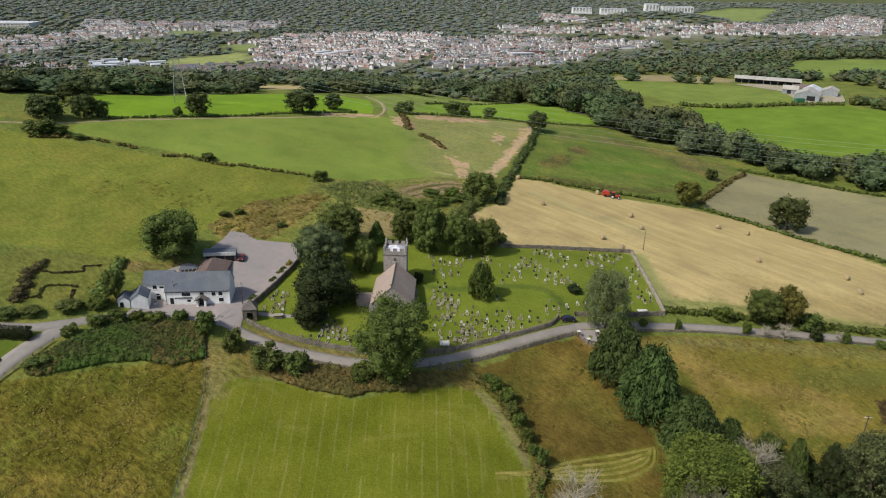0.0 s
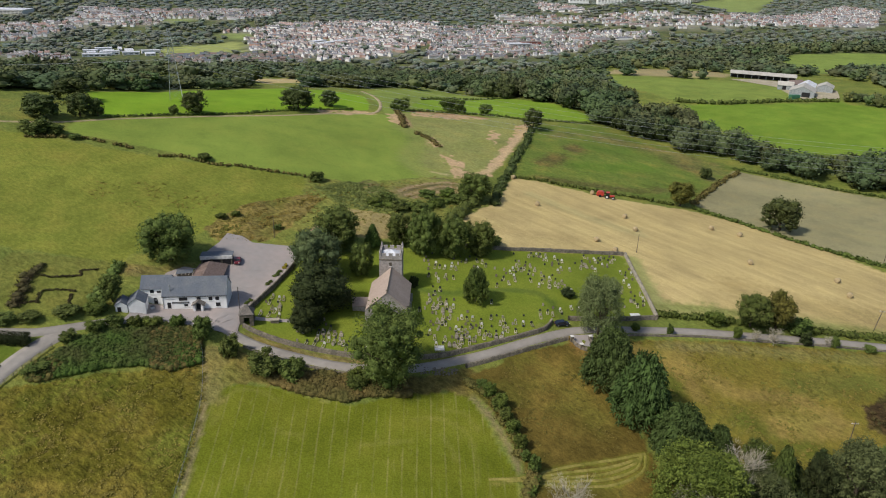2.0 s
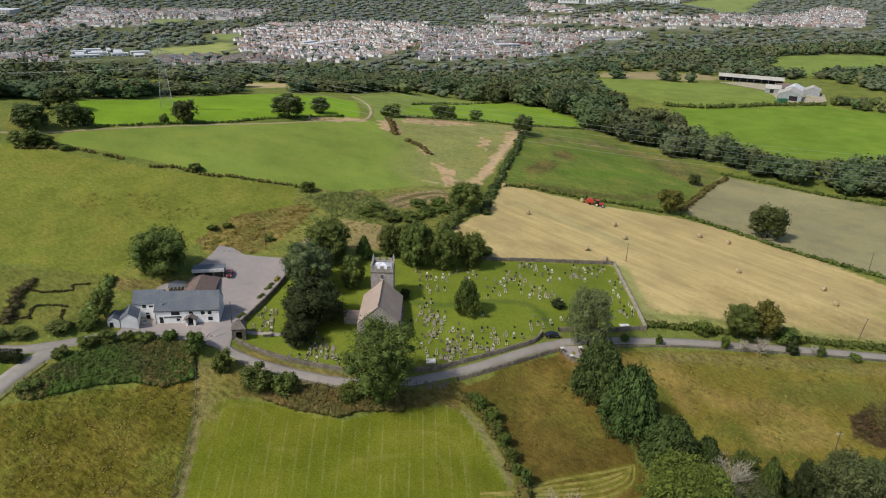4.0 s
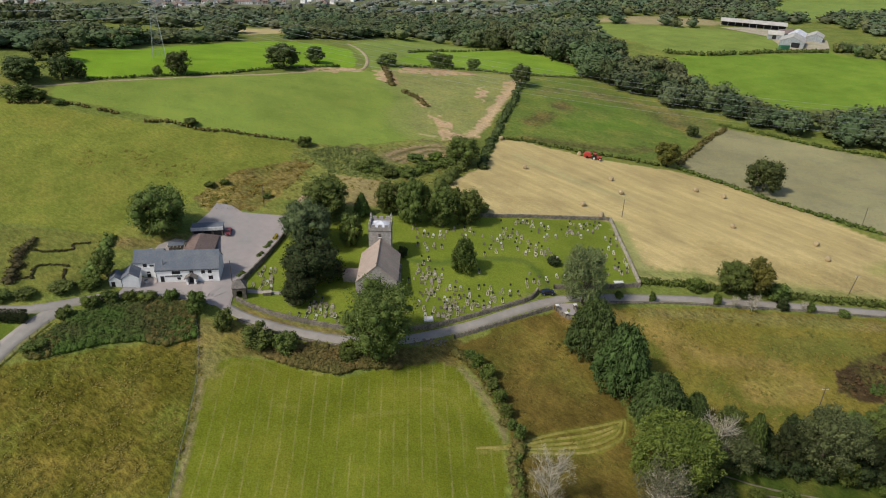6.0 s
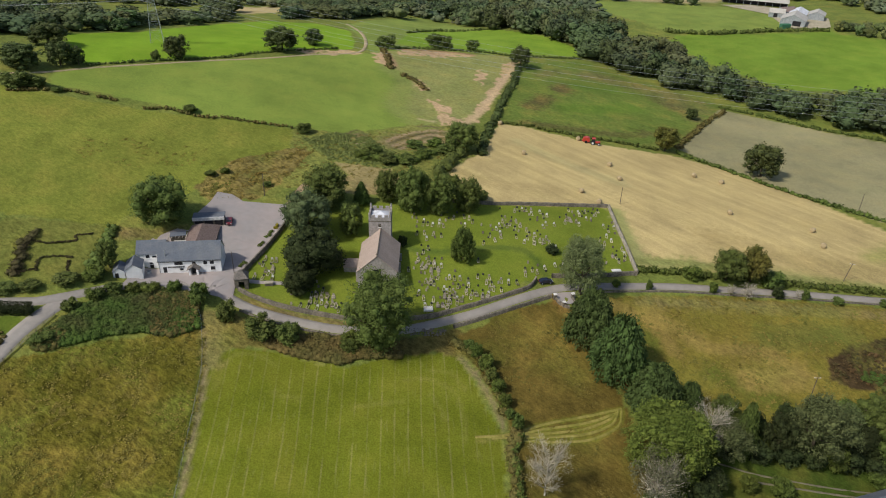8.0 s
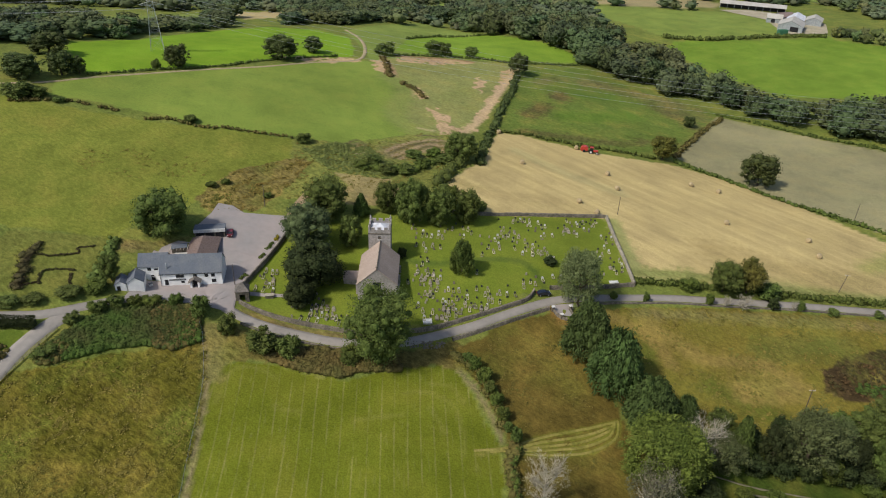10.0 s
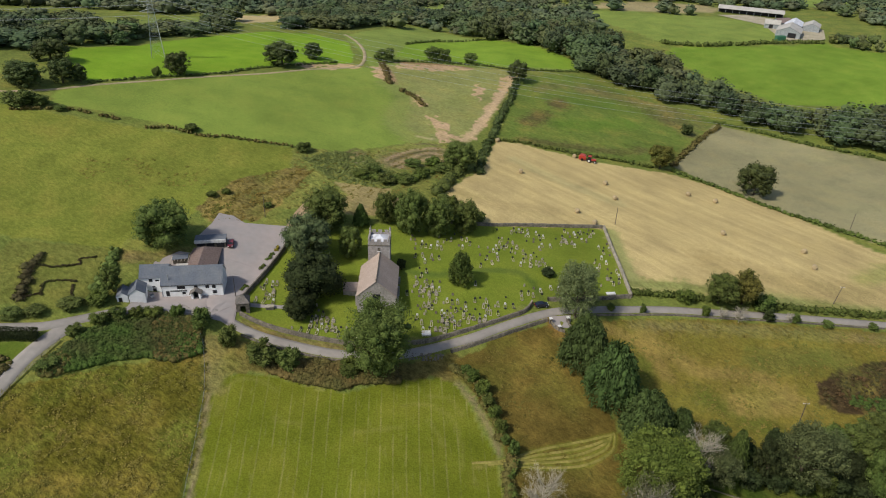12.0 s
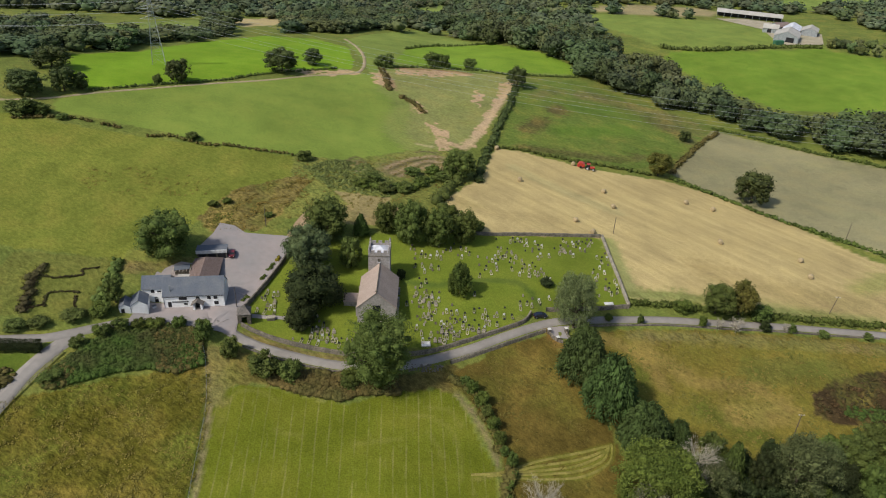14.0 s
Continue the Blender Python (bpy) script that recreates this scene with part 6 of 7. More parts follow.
hedge([(19.2, 124), (17.6, 117.9), (18.2, 106), (19, 92)], 2.8, 1.9, BROWN_LEAF, "overgrown browned hedge beside the mown field", 90, 0.18)
hedge([(19.8, 123), (18.4, 117), (19, 106), (19.8, 92)], 1.6, 2.2, BRACKEN_LEAF, "green bramble growing through the browned hedge", 60, 0.18)
for x, y, w, h in ((7.6, 148.4, 3.2, 3), (9.6, 146, 4, 4.2), (12, 142.6, 4.4, 4.4), (13.6, 139.4, 3.6, 3.4), (15, 136, 4, 4), (16.6, 131.6, 4, 3.8), (17.6, 128.6, 2.8, 2.6), (19.4, 125.2, 3.4, 4.8)):
    plant("pale_bush" if w > 3.9 else "bush", x, y, w, h, "green hawthorn in the field hedge", "field hedge hawthorns")
hedge([(62.5, 190), (72, 190.5), (84, 191), (96, 192.2), (112, 192.4), (130, 193), (150, 194.5), (180, 196)], 2.4, 1.9, BRACKEN_LEAF, "green hedge between lane and hay field", 40)
hedge([(23, 300), (35, 301.5), (53, 299), (68, 298.5), (86, 298), (95, 297)], 1.8, 1.4, BRACKEN_LEAF, "low hedge at the top of the hay field", 20, 0.35, gap=1.4)
hedge([(104, 297), (118, 286), (142, 265.5), (157, 256), (175, 244), (200, 228)], 2.4, 1.6, BRACKEN_LEAF, "low green hedge between two fields", 24, 0.35, gap=1.4)
hedge([(14, 262), (17, 285), (21, 300), (27, 330), (33, 355), (38, 385)], 3.2, 2.4, FIELD_LEAF, "tall dark hedge beside the dug field", 30, 0.4, gap=1.5)
hedge([(106, 304), (116, 320), (132, 346), (152, 374)], 2.6, 1.8, BROWN_LEAF, "rough hedge beside the pale field", 20, 0.4, gap=1.6)
hedge([(152, 381), (173, 371), (197, 356), (226, 342), (255, 322)], 2.4, 1.6, BRACKEN_LEAF, "hedge below the wood", 20, 0.4, gap=1.8)
for run in ([(-160, 246), (-151, 250.4), (-144, 253.6), (-135, 253.4)], [(-131, 253.2), (-124, 252.6)], [(-113, 250.4), (-104.7, 253.4), (-93.9, 252), (-84, 255)], [(-82, 255.4), (-74, 255.8), (-63.5, 257), (-54, 257)]):
    hedge(run, 1.5, 1.2, BROWN_LEAF, "gappy brown hedge across the pasture", 20, 0.3, gap=1.4)
hedge([(-147, 281), (-131, 296), (-116, 309.5), (-103, 322.5), (-90, 342), (-60, 373)], 1.6, 1.1, OAK_LEAF, "low dark hedge below the bright field", 18, 0.35, gap=1.6)
hedge([(-36, 391), (-12, 408), (18, 416), (38, 415), (60, 425), (82, 437)], 1.8, 1.3, OAK_LEAF, "low dark hedge above the dug field", 18, 0.4, gap=1.8)
hedge([(-28, 466), (-11, 499), (9, 513), (31, 526)], 2.2, 1.6, OAK_LEAF, "low dark hedge between two bright fields", 18, 0.45, gap=2.2)
hedge([(160, 532), (193, 530), (249, 546), (289, 551)], 4.0, 3.0, OAK_LEAF, "green hedge in front of the farm", 22, 0.6, gap=2.2)


def clipped_hedge(x0, y0, x1, y1, wide, tall, label):
    """A hedge cut square: leaves all over a block with soft edges."""
    r = np.random.RandomState(31)
    a, b = Vector((x0, y0, 0)), Vector((x1, y1, 0))
    d = (b - a).normalized()
    s = Vector((-d.y, d.x, 0))
    n = int((b - a).length * 260)
    u, v, w = r.uniform(0, 1, n), r.uniform(-0.5, 0.5, n), r.uniform(0, 1, n)
    face = r.randint(0, 5, n)
    v = np.where(face == 0, -0.5, np.where(face == 1, 0.5, v))
    w = np.where((face == 2) | (face == 3), 1.0, w)
    x = a.x + (b - a).x * u + s.x * v * wide
    y = a.y + (b - a).y * u + s.y * v * wide
    z = heights(x, y) + w * tall
    lobes = [(*p, 0.16, 0.12) for p in zip(x, y, z)]
    q = leaf_cloud(r, lobes, n * 2, 0.1)
    core = []
    for k in range(int((b - a).length)):
        p = a + d * (k + 0.5)
        core.append((p.x, p.y, ground_z(p.x, p.y) + tall * 0.4, wide * 0.5, tall * 0.58))
    return tagged(new("hedge", cloud_mesh("hedge", q, core, DARK_LEAF, 0.95)), label, "hedge")


clipped_hedge(-116, 139.2, -102, 142.4, 2.6, 2.1, "clipped square dark green garden hedge at the junction")
plant("bush", -96.4, 134.2, 6.5, 2.6, "browned bramble bush beside the side road")
thicket("rockery", [(-114, 129.5), (-106, 129), (-104.6, 134), (-107, 135.5), (-112, 133)], 60, 0.16, 0.7, BROWN_LEAF, "low mixed shrubs and stones edging a garden lawn")
hedge([(-51.9, 192.5), (-52.4, 190.6)], 1.0, 1.0, YELLOW_LEAF, "low yellow-flowered shrubs at the car park wall", 60, 0.14, "shrub_row", 0.4)
for run in ([(-52.9, 188.8), (-53.8, 185.6)], [(-54.4, 183), (-55, 181.4)], [(-57.2, 172.6), (-58.0, 170.4)]):
    hedge(run, 1.0, 0.7, BRACKEN_LEAF, "low green shrubs at the car park wall", 60, 0.14, "shrub_row", 0.4)
# bushes added where only shade and dark trunks stand below the trees
for x, y, w, h in ((80, 126.5, 7, 5), (87, 126.5, 7, 5.5), (94, 126.5, 6.5, 5), (103, 126.8, 8, 6), (72, 127, 6, 5), (110, 127, 8, 6)):
    plant("dark_bush", x, y, w, h, "dark bush standing in for shade under the valley trees", "shaded bushes")
for x, y, w, h in ((74.4, 117.4, 5, 4.2), (82.5, 117.2, 6, 4.6), (109, 122.6, 5, 4)):
    plant("pale_bush", x, y, w, h, "rounded bright green garden shrub on the lawn", "garden shrubs")
thicket("burnt_scrub", [(111.5, 155), (113.5, 160), (123, 166.5), (142, 172), (163, 175), (161, 160), (131, 156), (119, 152.5)], 460, 0.12, 0.4, SCORCHED, "dark brown scorched bramble and bracken", lobe=0.5)
thicket("bracken_patch", [(118, 155.5), (122, 158.5), (131, 158), (138, 158.5), (133, 155), (124, 153.5)], 90, 0.14, 0.6, BANK_LEAF, "green bramble beside the scorched patch", lobe=0.7)
thicket("bracken_patch", [(110, 146), (118, 149), (126, 151), (134, 151), (134, 144), (116, 143)], 130, 0.2, 1.0, LIGHT_LEAF, "fresh green bracken among burnt ground")

# ---- woods ----
def scatter(outline, gap, seed, keep=1.0):
    """Uneven spots about gap apart inside an outline."""
    r = np.random.RandomState(seed)
    xs, ys = [p[0] for p in outline], [p[1] for p in outline]
    gx, gy = np.meshgrid(np.arange(min(xs), max(xs), gap), np.arange(min(ys), max(ys), gap))
    x = gx.ravel() + r.uniform(-0.45, 0.45, gx.size) * gap
    y = gy.ravel() + r.uniform(-0.45, 0.45, gx.size) * gap
    ok = inside(x, y, outline) & (r.uniform(0, 1, len(x)) < keep)
    for q in (STRIP_A, STRIP_B, STRIP_C):
        for d in range(0, 70, 11):
            ok &= ~inside(x * (1 + d / 500), y * (1 + d / 500), q)
    return x[ok], y[ok]


def wood(name, x, y, wide, tall, leaves, label, seed, tone=(0.08, 0.1, 0.034), vary=1.0, leaf=WOOD_LEAF):
    """Many trees as one growth: low-detail crowns with their own tints."""
    r = np.random.RandomState(seed)
    iv, itri = ico()
    kinds = []
    for k in range(4):
        lobes = dome_lobes(np.random.RandomState(seed + k), 11)
        kinds.append((leaf_cloud(np.random.RandomState(seed + 9 + k), lobes, leaves, 0.04 if leaves > 150 else 0.085 if leaves < 40 else 0.06).reshape(-1, 3), lobes))
    hearts_n = 10 if leaves > 70 else 5 if leaves > 40 else 4 if leaves > 20 else 3 if leaves > 10 else 2
    z = heights(x, y)
    w = wide * r.uniform(0.7, 1.35, len(x))
    h = tall * r.uniform(0.7, 1.2, len(x)) * np.where((y > 560) & (y < 900), 0.8, 1.0)
    turn = r.uniform(0, 6.28, len(x))
    which = r.randint(0, 4, len(x))
    V, F4, F3, T = [], [], [], []
    base = 0
    for k in range(4):
        ids = np.where(which == k)[0]
        q, lobes = kinds[k]
        hearts = np.concatenate([iv * [a[3] * 0.9, a[3] * 0.9, a[4] * 0.9] + [a[0], a[1], a[2]] for a in lobes[:hearts_n]])
        shape = np.concatenate([q, hearts])
        quads = np.arange(len(q)).reshape(-1, 4)
        tris = np.concatenate([itri + len(q) + j * len(iv) for j in range(hearts_n)])
        for i in ids:
            c, s = math.cos(turn[i]), math.sin(turn[i])
            p = np.stack([(shape[:, 0] * c - shape[:, 1] * s) * w[i] + x[i], (shape[:, 0] * s + shape[:, 1] * c) * w[i] + y[i], shape[:, 2] * h[i] + z[i] - 0.8], 1)
            V.append(p)
            F4.append(quads + base)
            F3.append(tris + base)
            base += len(p)
            t = np.array(tone) * (1 + vary * r.uniform(-0.38, 0.4)) * np.array([r.uniform(0.84, 1.22), 1, r.uniform(0.8, 1.15)])
            T.append(np.tile([*t, 1], (len(p), 1)))
    V, F4, F3, T = map(np.concatenate, (V, F4, F3, T))
    me = bpy.data.meshes.new(name)
    me.vertices.add(len(V))
    me.vertices.foreach_set("co", V.astype(np.float32).ravel())
    me.loops.add(F4.size + F3.size)
    me.loops.foreach_set("vertex_index", np.concatenate([F4.ravel(), F3.ravel()]).astype(np.int32))
    me.polygons.add(len(F4) + len(F3))
    me.polygons.foreach_set("loop_start", np.concatenate([np.arange(0, F4.size, 4), F4.size + np.arange(0, F3.size, 3)]).astype(np.int32))
    me.update(calc_edges=True)
    me.color_attributes.new("tint", "FLOAT_COLOR", "POINT").data.foreach_set("color", T.astype(np.float32).ravel())
    me.materials.append(leaf)
    return tagged(new(name, me), label, "wood", kind="stuff")


BELT_RIGHT = [(81, 440), (100, 424), (133, 407), (160, 396), (174, 381), (197, 363), (227, 353), (262, 332), (300, 340), (262, 368), (240, 384), (215, 395), (188, 388), (183, 405), (165, 418), (152, 440), (138, 470), (125, 490), (128, 510), (103, 535), (86, 560), (60, 600), (20, 640), (-20, 640), (-20, 606), (3, 574), (36, 514), (62, 493), (80, 470)]
BELT_LEFT = [(-192, 306), (-184, 318), (-181, 336), (-162, 372), (-158, 402), (-144, 454), (-124, 480), (-96, 507), (-80, 507), (-60, 520), (-26, 602), (-20, 640), (-50, 690), (-110, 600), (-170, 520), (-230, 470), (-290, 420), (-320, 360), (-260, 310)]
x1, y1 = scatter(BELT_RIGHT, 12.5, 1)
wood("wood_belt", x1, y1, 20, 14.5, 640, "dark green belt of broadleaf woodland", 100, (0.076, 0.1, 0.04), 0.7)
x1, y1 = scatter(BELT_LEFT, 12.5, 2)
wood("wood_belt", x1, y1, 18, 9.5, 460, "dark green belt of broadleaf woodland", 110, (0.076, 0.1, 0.04), 0.7)
for run in ([(296, 552), (320, 556), (350, 556)], [(306, 540), (330, 525), (360, 505)]):
    line = smooth_line(run, 8)
    wood("farm_trees", np.array([p[0] for p in line]), np.array([p[1] for p in line]), 10, 8, 200, "row of dark green trees by the farm", int(run[0][0]))

# ---- the valley: town, woods and far hills ----
CLEARINGS = [SPORT, GREEN_A, GREEN_B, FAR_RIGHT, FARM_FIELD, GREEN_C, GREEN_D, STUBBLE]


def build_town():
    r = random.Random(5)
    V, F, M, T = [], [], [], []
    walls = [(0.84, 0.83, 0.81)] * 7 + [(0.76, 0.73, 0.67), (0.68, 0.6, 0.54), (0.5, 0.36, 0.3), (0.46, 0.42, 0.38), (0.38, 0.24, 0.19)]
    roofs = [(0.19, 0.185, 0.195), (0.25, 0.225, 0.22), (0.28, 0.215, 0.2), (0.32, 0.225, 0.2), (0.17, 0.17, 0.19), (0.34, 0.32, 0.32)]

    def house(x, y, a, l, d, e, h, paint=None):
        z = ground_z(x, y)
        wall, roof = paint or (r.choice(walls), r.choice(roofs))
        c, s = math.cos(a), math.sin(a)
        n = len(V)
        pts = [(-l, -d, -3), (l, -d, -3), (l, d, -3), (-l, d, -3), (-l, -d, e), (l, -d, e), (l, d, e), (-l, d, e), (-l, 0, h - 0.1), (l, 0, h - 0.1)]
        o = 0.35
        pts += [(-l - o, -d - o, e - 0.2), (l + o, -d - o, e - 0.2), (l + o, 0, h), (-l - o, 0, h), (l + o, d + o, e - 0.2), (-l - o, d + o, e - 0.2)]
        cx = l * r.choice((-0.8, 0.8))
        pts += [(cx + i * 0.5, j * 0.5, k) for k in (h - 0.8, h + 1.1) for i, j in ((-1, -1), (1, -1), (1, 1), (-1, 1))]
        V.extend((x + px * c - py * s, y + px * s + py * c, z + pz) for px, py, pz in pts)
        faces = [((0, 1, 5, 4), 0), ((1, 2, 6, 5), 0), ((2, 3, 7, 6), 0), ((3, 0, 4, 7), 0), ((4, 5, 9, 8), 0), ((6, 7, 8, 9), 0), ((7, 4, 8, 8), 0), ((5, 6, 9, 9), 0), ((10, 11, 12, 13), 1), ((13, 12, 14, 15), 1)]
        faces += [((16, 17, 21, 20), 0), ((17, 18, 22, 21), 0), ((18, 19, 23, 22), 0), ((19, 16, 20, 23), 0), ((20, 21, 22, 23), 1)]
        for f, m in faces:
            F.append(tuple(dict.fromkeys(n + i for i in f)))
            M.append(m)
        T.extend([(*wall, 1)] * 10 + [(*roof, 1)] * 6 + [(*wall, 1)] * 8)

    def near_house(x, y, a, l, d, e, h):
        wall, roof = r.choice(range(4)), r.choice(range(3))
        key = (wall, roof)
        if key not in stock_houses:
            w = gable_walls(bmesh.new(), -1, 1, -1, 1, 0.65, 0.99, -0.4)
            f = gable_roof(bmesh.new(), -1, 1, -1, 1, 0.65, 1.0, 0.1, 0.03)
            stock_houses[key] = (finish(w, "wall", (WHITE, ASHLAR, BROWN_TILE, PALE_GRAVE)[wall]), finish(f, "roof", (SLATE, OLD_SLATE, BROWN_TILE)[roof]), finish(box(bmesh.new(), 0.72, 0.9, -0.13, 0.13, 0.8, 1.15), "chimney", BROWN_TILE), finish(box(bmesh.new(), -0.12, 0.12, -1.03, -1.005, 0, 0.2), "window", DARK_GLASS))
        t = thing("house", pose(x, y, ground_z(x, y), 0, 0, math.degrees(a)) @ Matrix.Diagonal((l, d, h, 1)), ("white-rendered", "grey stone", "red-brown brick", "cream-rendered")[wall] + " town house with a " + ("slate", "grey", "brown tiled")[roof] + " roof", "house", "houses at the town's edge")
        for name, me in zip(("wall", "roof", "chimney"), stock_houses[key]):
            part(name, me, None, t)
        for wx, wz in ((-0.5, 0.1), (0.45, 0.1), (-0.5, 0.4), (0.45, 0.4)):
            part("window", stock_houses[key][3], None, t).matrix_local = Matrix.Translation((wx, 0, wz))

    stock_houses = {}
    count = 0
    for outline, turn, gap in TOWNS:
        c, s = math.cos(turn), math.sin(turn)
        u = [(x * c + y * s, -x * s + y * c) for x, y in outline]
        lo, hi = [min(p[k] for p in u) for k in (0, 1)], [max(p[k] for p in u) for k in (0, 1)]
        row = lo[1]
        k = 0
        while row < hi[1]:
            bend = r.uniform(0.004, 0.02)
            col = lo[0] + r.uniform(0, 10)
            terrace, paint, left = False, None, 0
            while col < hi[0]:
                v = row + 9 * math.sin(col * bend + k)
                x, y = col * c - v * s, col * s + v * c
                if left == 0:
                    # a new stretch of the street: a terrace with one roof, or a few detached houses; now and then a garden
                    terrace, left = r.random() < 0.5, r.randrange(4, 9)
                    paint = (r.choice(walls), r.choice(roofs))
                    tall = r.uniform(6.2, 7.6)
                    col += r.uniform(4, 22)
                left -= 1
                l = r.uniform(2.6, 3.2) if terrace else r.uniform(3.2, 4.8)
                if inside(np.array([x]), np.array([y]), outline)[0] and not any(inside(np.array([x]), np.array([y]), q)[0] for q in (SPORT, GREEN_A, GREEN_B, GREEN_D)):
                    count += outline is TOWN_C
                    a = turn + 9 * bend * math.cos(col * bend + k)
                    if outline is TOWN_C and count < 300:
                        near_house(x, y, a, l, 3.2, 4.8, tall)
                    elif terrace:
                        house(x, y, a, l, 3.2, 4.8, tall, (r.choice((paint[0], r.choice(walls))), paint[1]))
                    else:
                        house(x, y, a + (0 if r.random() < 0.6 else 1.57), l, r.uniform(2.9, 3.8), r.uniform(4.2, 5.2), r.uniform(6.4, 8.2))
                col += l * 2 + (0.05 if terrace else r.uniform(2, 9))
            row += gap * (0.62 if k % 2 else 1.15) * r.uniform(0.9, 1.15)
            k += 1
    me = bpy.data.meshes.new("town_houses")
    me.from_pydata(V, [], F)
    me.polygons.foreach_set("material_index", np.array(M, np.int32))
    me.color_attributes.new("tint", "FLOAT_COLOR", "POINT").data.foreach_set("color", np.array(T, np.float32).ravel())
    me.materials.append(HOUSE_WALL), me.materials.append(HOUSE_ROOF)
    me.update()
    tagged(new("town_houses", me), "distant town of pale houses with grey and red-brown roofs", "houses", kind="stuff")


build_town()


def big_block(name, x, y, turn, boxes, wall, roof, label, category="building"):
    t = thing(name, pose(x, y, ground_z(x, y), 0, 0, turn), label, category)
    for x0, x1, y0, y1, h in boxes:
        w = part("wing", box(bmesh.new(), x0, x1, y0, y1, -6, h), wall, t)
        part("roof", box(bmesh.new(), x0 - 0.4, x1 + 0.4, y0 - 0.4, y1 + 0.4, h + 0.004, h + 0.6), roof, w)
        n = max(2, int((x1 - x0) / 9))
        for floor in range(max(1, int(h // 3.6))):
            for k in range(n):
                c = x0 + (k + 0.5) * (x1 - x0) / n
                part("window", box(bmesh.new(), c - 3, c + 3, y0 - 0.12, y0 - 0.01, floor * 3.5 + 1.1, floor * 3.5 + 2.6), DARK_GLASS, w)
    return t


big_block("school", -655, 1205, 28, [(0, 46, 0, 11, 4.2), (8, 22, 14, 40, 4.6), (28, 60, 18, 30, 5.4), (34, 52, 34, 58, 3.8), (64, 92, 8, 20, 4.4), (70, 84, 26, 62, 4.2), (96, 128, 20, 32, 4.8), (100, 116, -14, 8, 3.6), (2, 26, 52, 64, 4.4), (60, 66, 60, 92, 4), (22, 50, 70, 82, 5.2)], WHITE, LEAD, "low white flat-roofed school buildings in the valley")
big_block("flats", 118, 1548, 12, [(0, 44, 0, 14, 10), (-26, -6, 8, 22, 8)], BRICK, BROWN_TILE, "red brick block of flats at the town's edge", "flats")
big_block("flats", -18, 1425, -14, [(0, 16, 0, 12, 9), (22, 40, 4, 16, 8), (48, 60, -2, 10, 9)], WHITE, BROWN_TILE, "pale rendered block of flats at the town's edge", "flats")
big_block("works", -1200, 1755, 5, [(0, 110, 0, 60, 9)], PALE_GRAVE, LEAD, "long grey factory shed in the valley")
big_block("hospital", 545, 2330, 4, [(0, 42, 0, 24, 26), (52, 150, -6, 18, 20), (-150, -70, -40, -20, 12), (-230, -170, -6, 14, 11)], WHITE, LEAD, "white multi-storey hospital blocks on the far slope")
big_block("works", -300, 1440, 60, [(0, 150, 0, 16, 5), (20, 60, 24, 40, 6)], PALE_GRAVE, LEAD, "long pale warehouse in the valley")
big_block("works", 90, 1520, 20, [(0, 50, 0, 22, 8)], PALE_GRAVE, LEAD, "long pale warehouse in the valley")


def valley_woods():
    r = np.random.RandomState(77)
    groups = []
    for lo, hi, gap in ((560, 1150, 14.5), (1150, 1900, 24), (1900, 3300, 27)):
        gx, gy = np.meshgrid(np.arange(-0.72 * hi, 0.72 * hi, gap), np.arange(lo, hi, gap))
        x = gx.ravel() + r.uniform(-0.5, 0.5, gx.size) * gap
        y = gy.ravel() + r.uniform(-0.5, 0.5, gx.size) * gap
        ok = np.abs(x) < 0.68 * y + 20
        for q in CLEARINGS:
            ok &= ~inside(x, y, q)
        for q in (STRIP_A, STRIP_B, STRIP_C):
            ok &= ~inside(x, y, q) & ~inside(x * 1.03, y * 1.03, q) & ~inside(x * 1.06, y * 1.06, q) & ~inside(x * 1.1, y * 1.1, q)
        for q in (BELT_LEFT, BELT_RIGHT, FIELD_TWO, BRIGHT_RIGHT):
            ok &= ~inside(x, y, q)
        ok &= ~((np.abs(x - 290) < 75) & (y < 700))
        ok &= ~((np.abs(x + 590) < 85) & (y > 1120) & (y < 1330))
        ok &= ~((np.abs(x - 560) < 240) & (np.abs(y - 2300) < 80))
        ok &= ~((np.abs(x + 1145) < 70) & (np.abs(y - 1770) < 60))
        ok &= ~((x > 120) & (y < 600))
        town = np.zeros(len(x), bool)
        for q, _, _ in TOWNS:
            town |= inside(x, y + 70, q) | inside(x, y + 35, q) | inside(x, y, q)
        ok &= ~town | (r.uniform(0, 1, len(x)) < 0.24 * (gap / 22) ** 2)
        groups.append((x[ok], y[ok], gap))
    # paler, bluer tones, sheen and flatter crowns imitate haze over the farther groups
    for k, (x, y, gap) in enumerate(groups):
        wood("valley_wood", x, y, (18, 25, 33)[k], (12, 9, 6.5)[k], (30, 14, 6)[k], "distant dark green woodland in the valley", 200 + 10 * k, ((0.08, 0.103, 0.048), (0.102, 0.126, 0.082), (0.112, 0.136, 0.104))[k], (0.8, 0.7, 0.45)[k], (WOOD_LEAF, HAZED_LEAF, HAZED_LEAF)[k])


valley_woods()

# ---- farm ----
f = thing("long_barn", pose(246, 668, ground_z(268, 655), 0, 0, -21), "long low farm shed with a pale roof", "barn")
part("roof", gable_roof(bmesh.new(), 0, 56, 0, 13, 4.0, 6.0, 0.6), SHEET, f, "pale sheet roof")
part("wall", box(bmesh.new(), 0.2, 55.8, 7, 12.8, -3, 4.0), BLACK, f)
for k in range(10):
    part("post", box(bmesh.new(), 0.3 + k * 6.1, 0.6 + k * 6.1, 0.2, 0.5, -3, 3.9), STEEL, f)
f = thing("barn", pose(266, 566, ground_z(272, 565), 0, 0, 62), "big farm barn with a broad pale sheet roof", "barn")
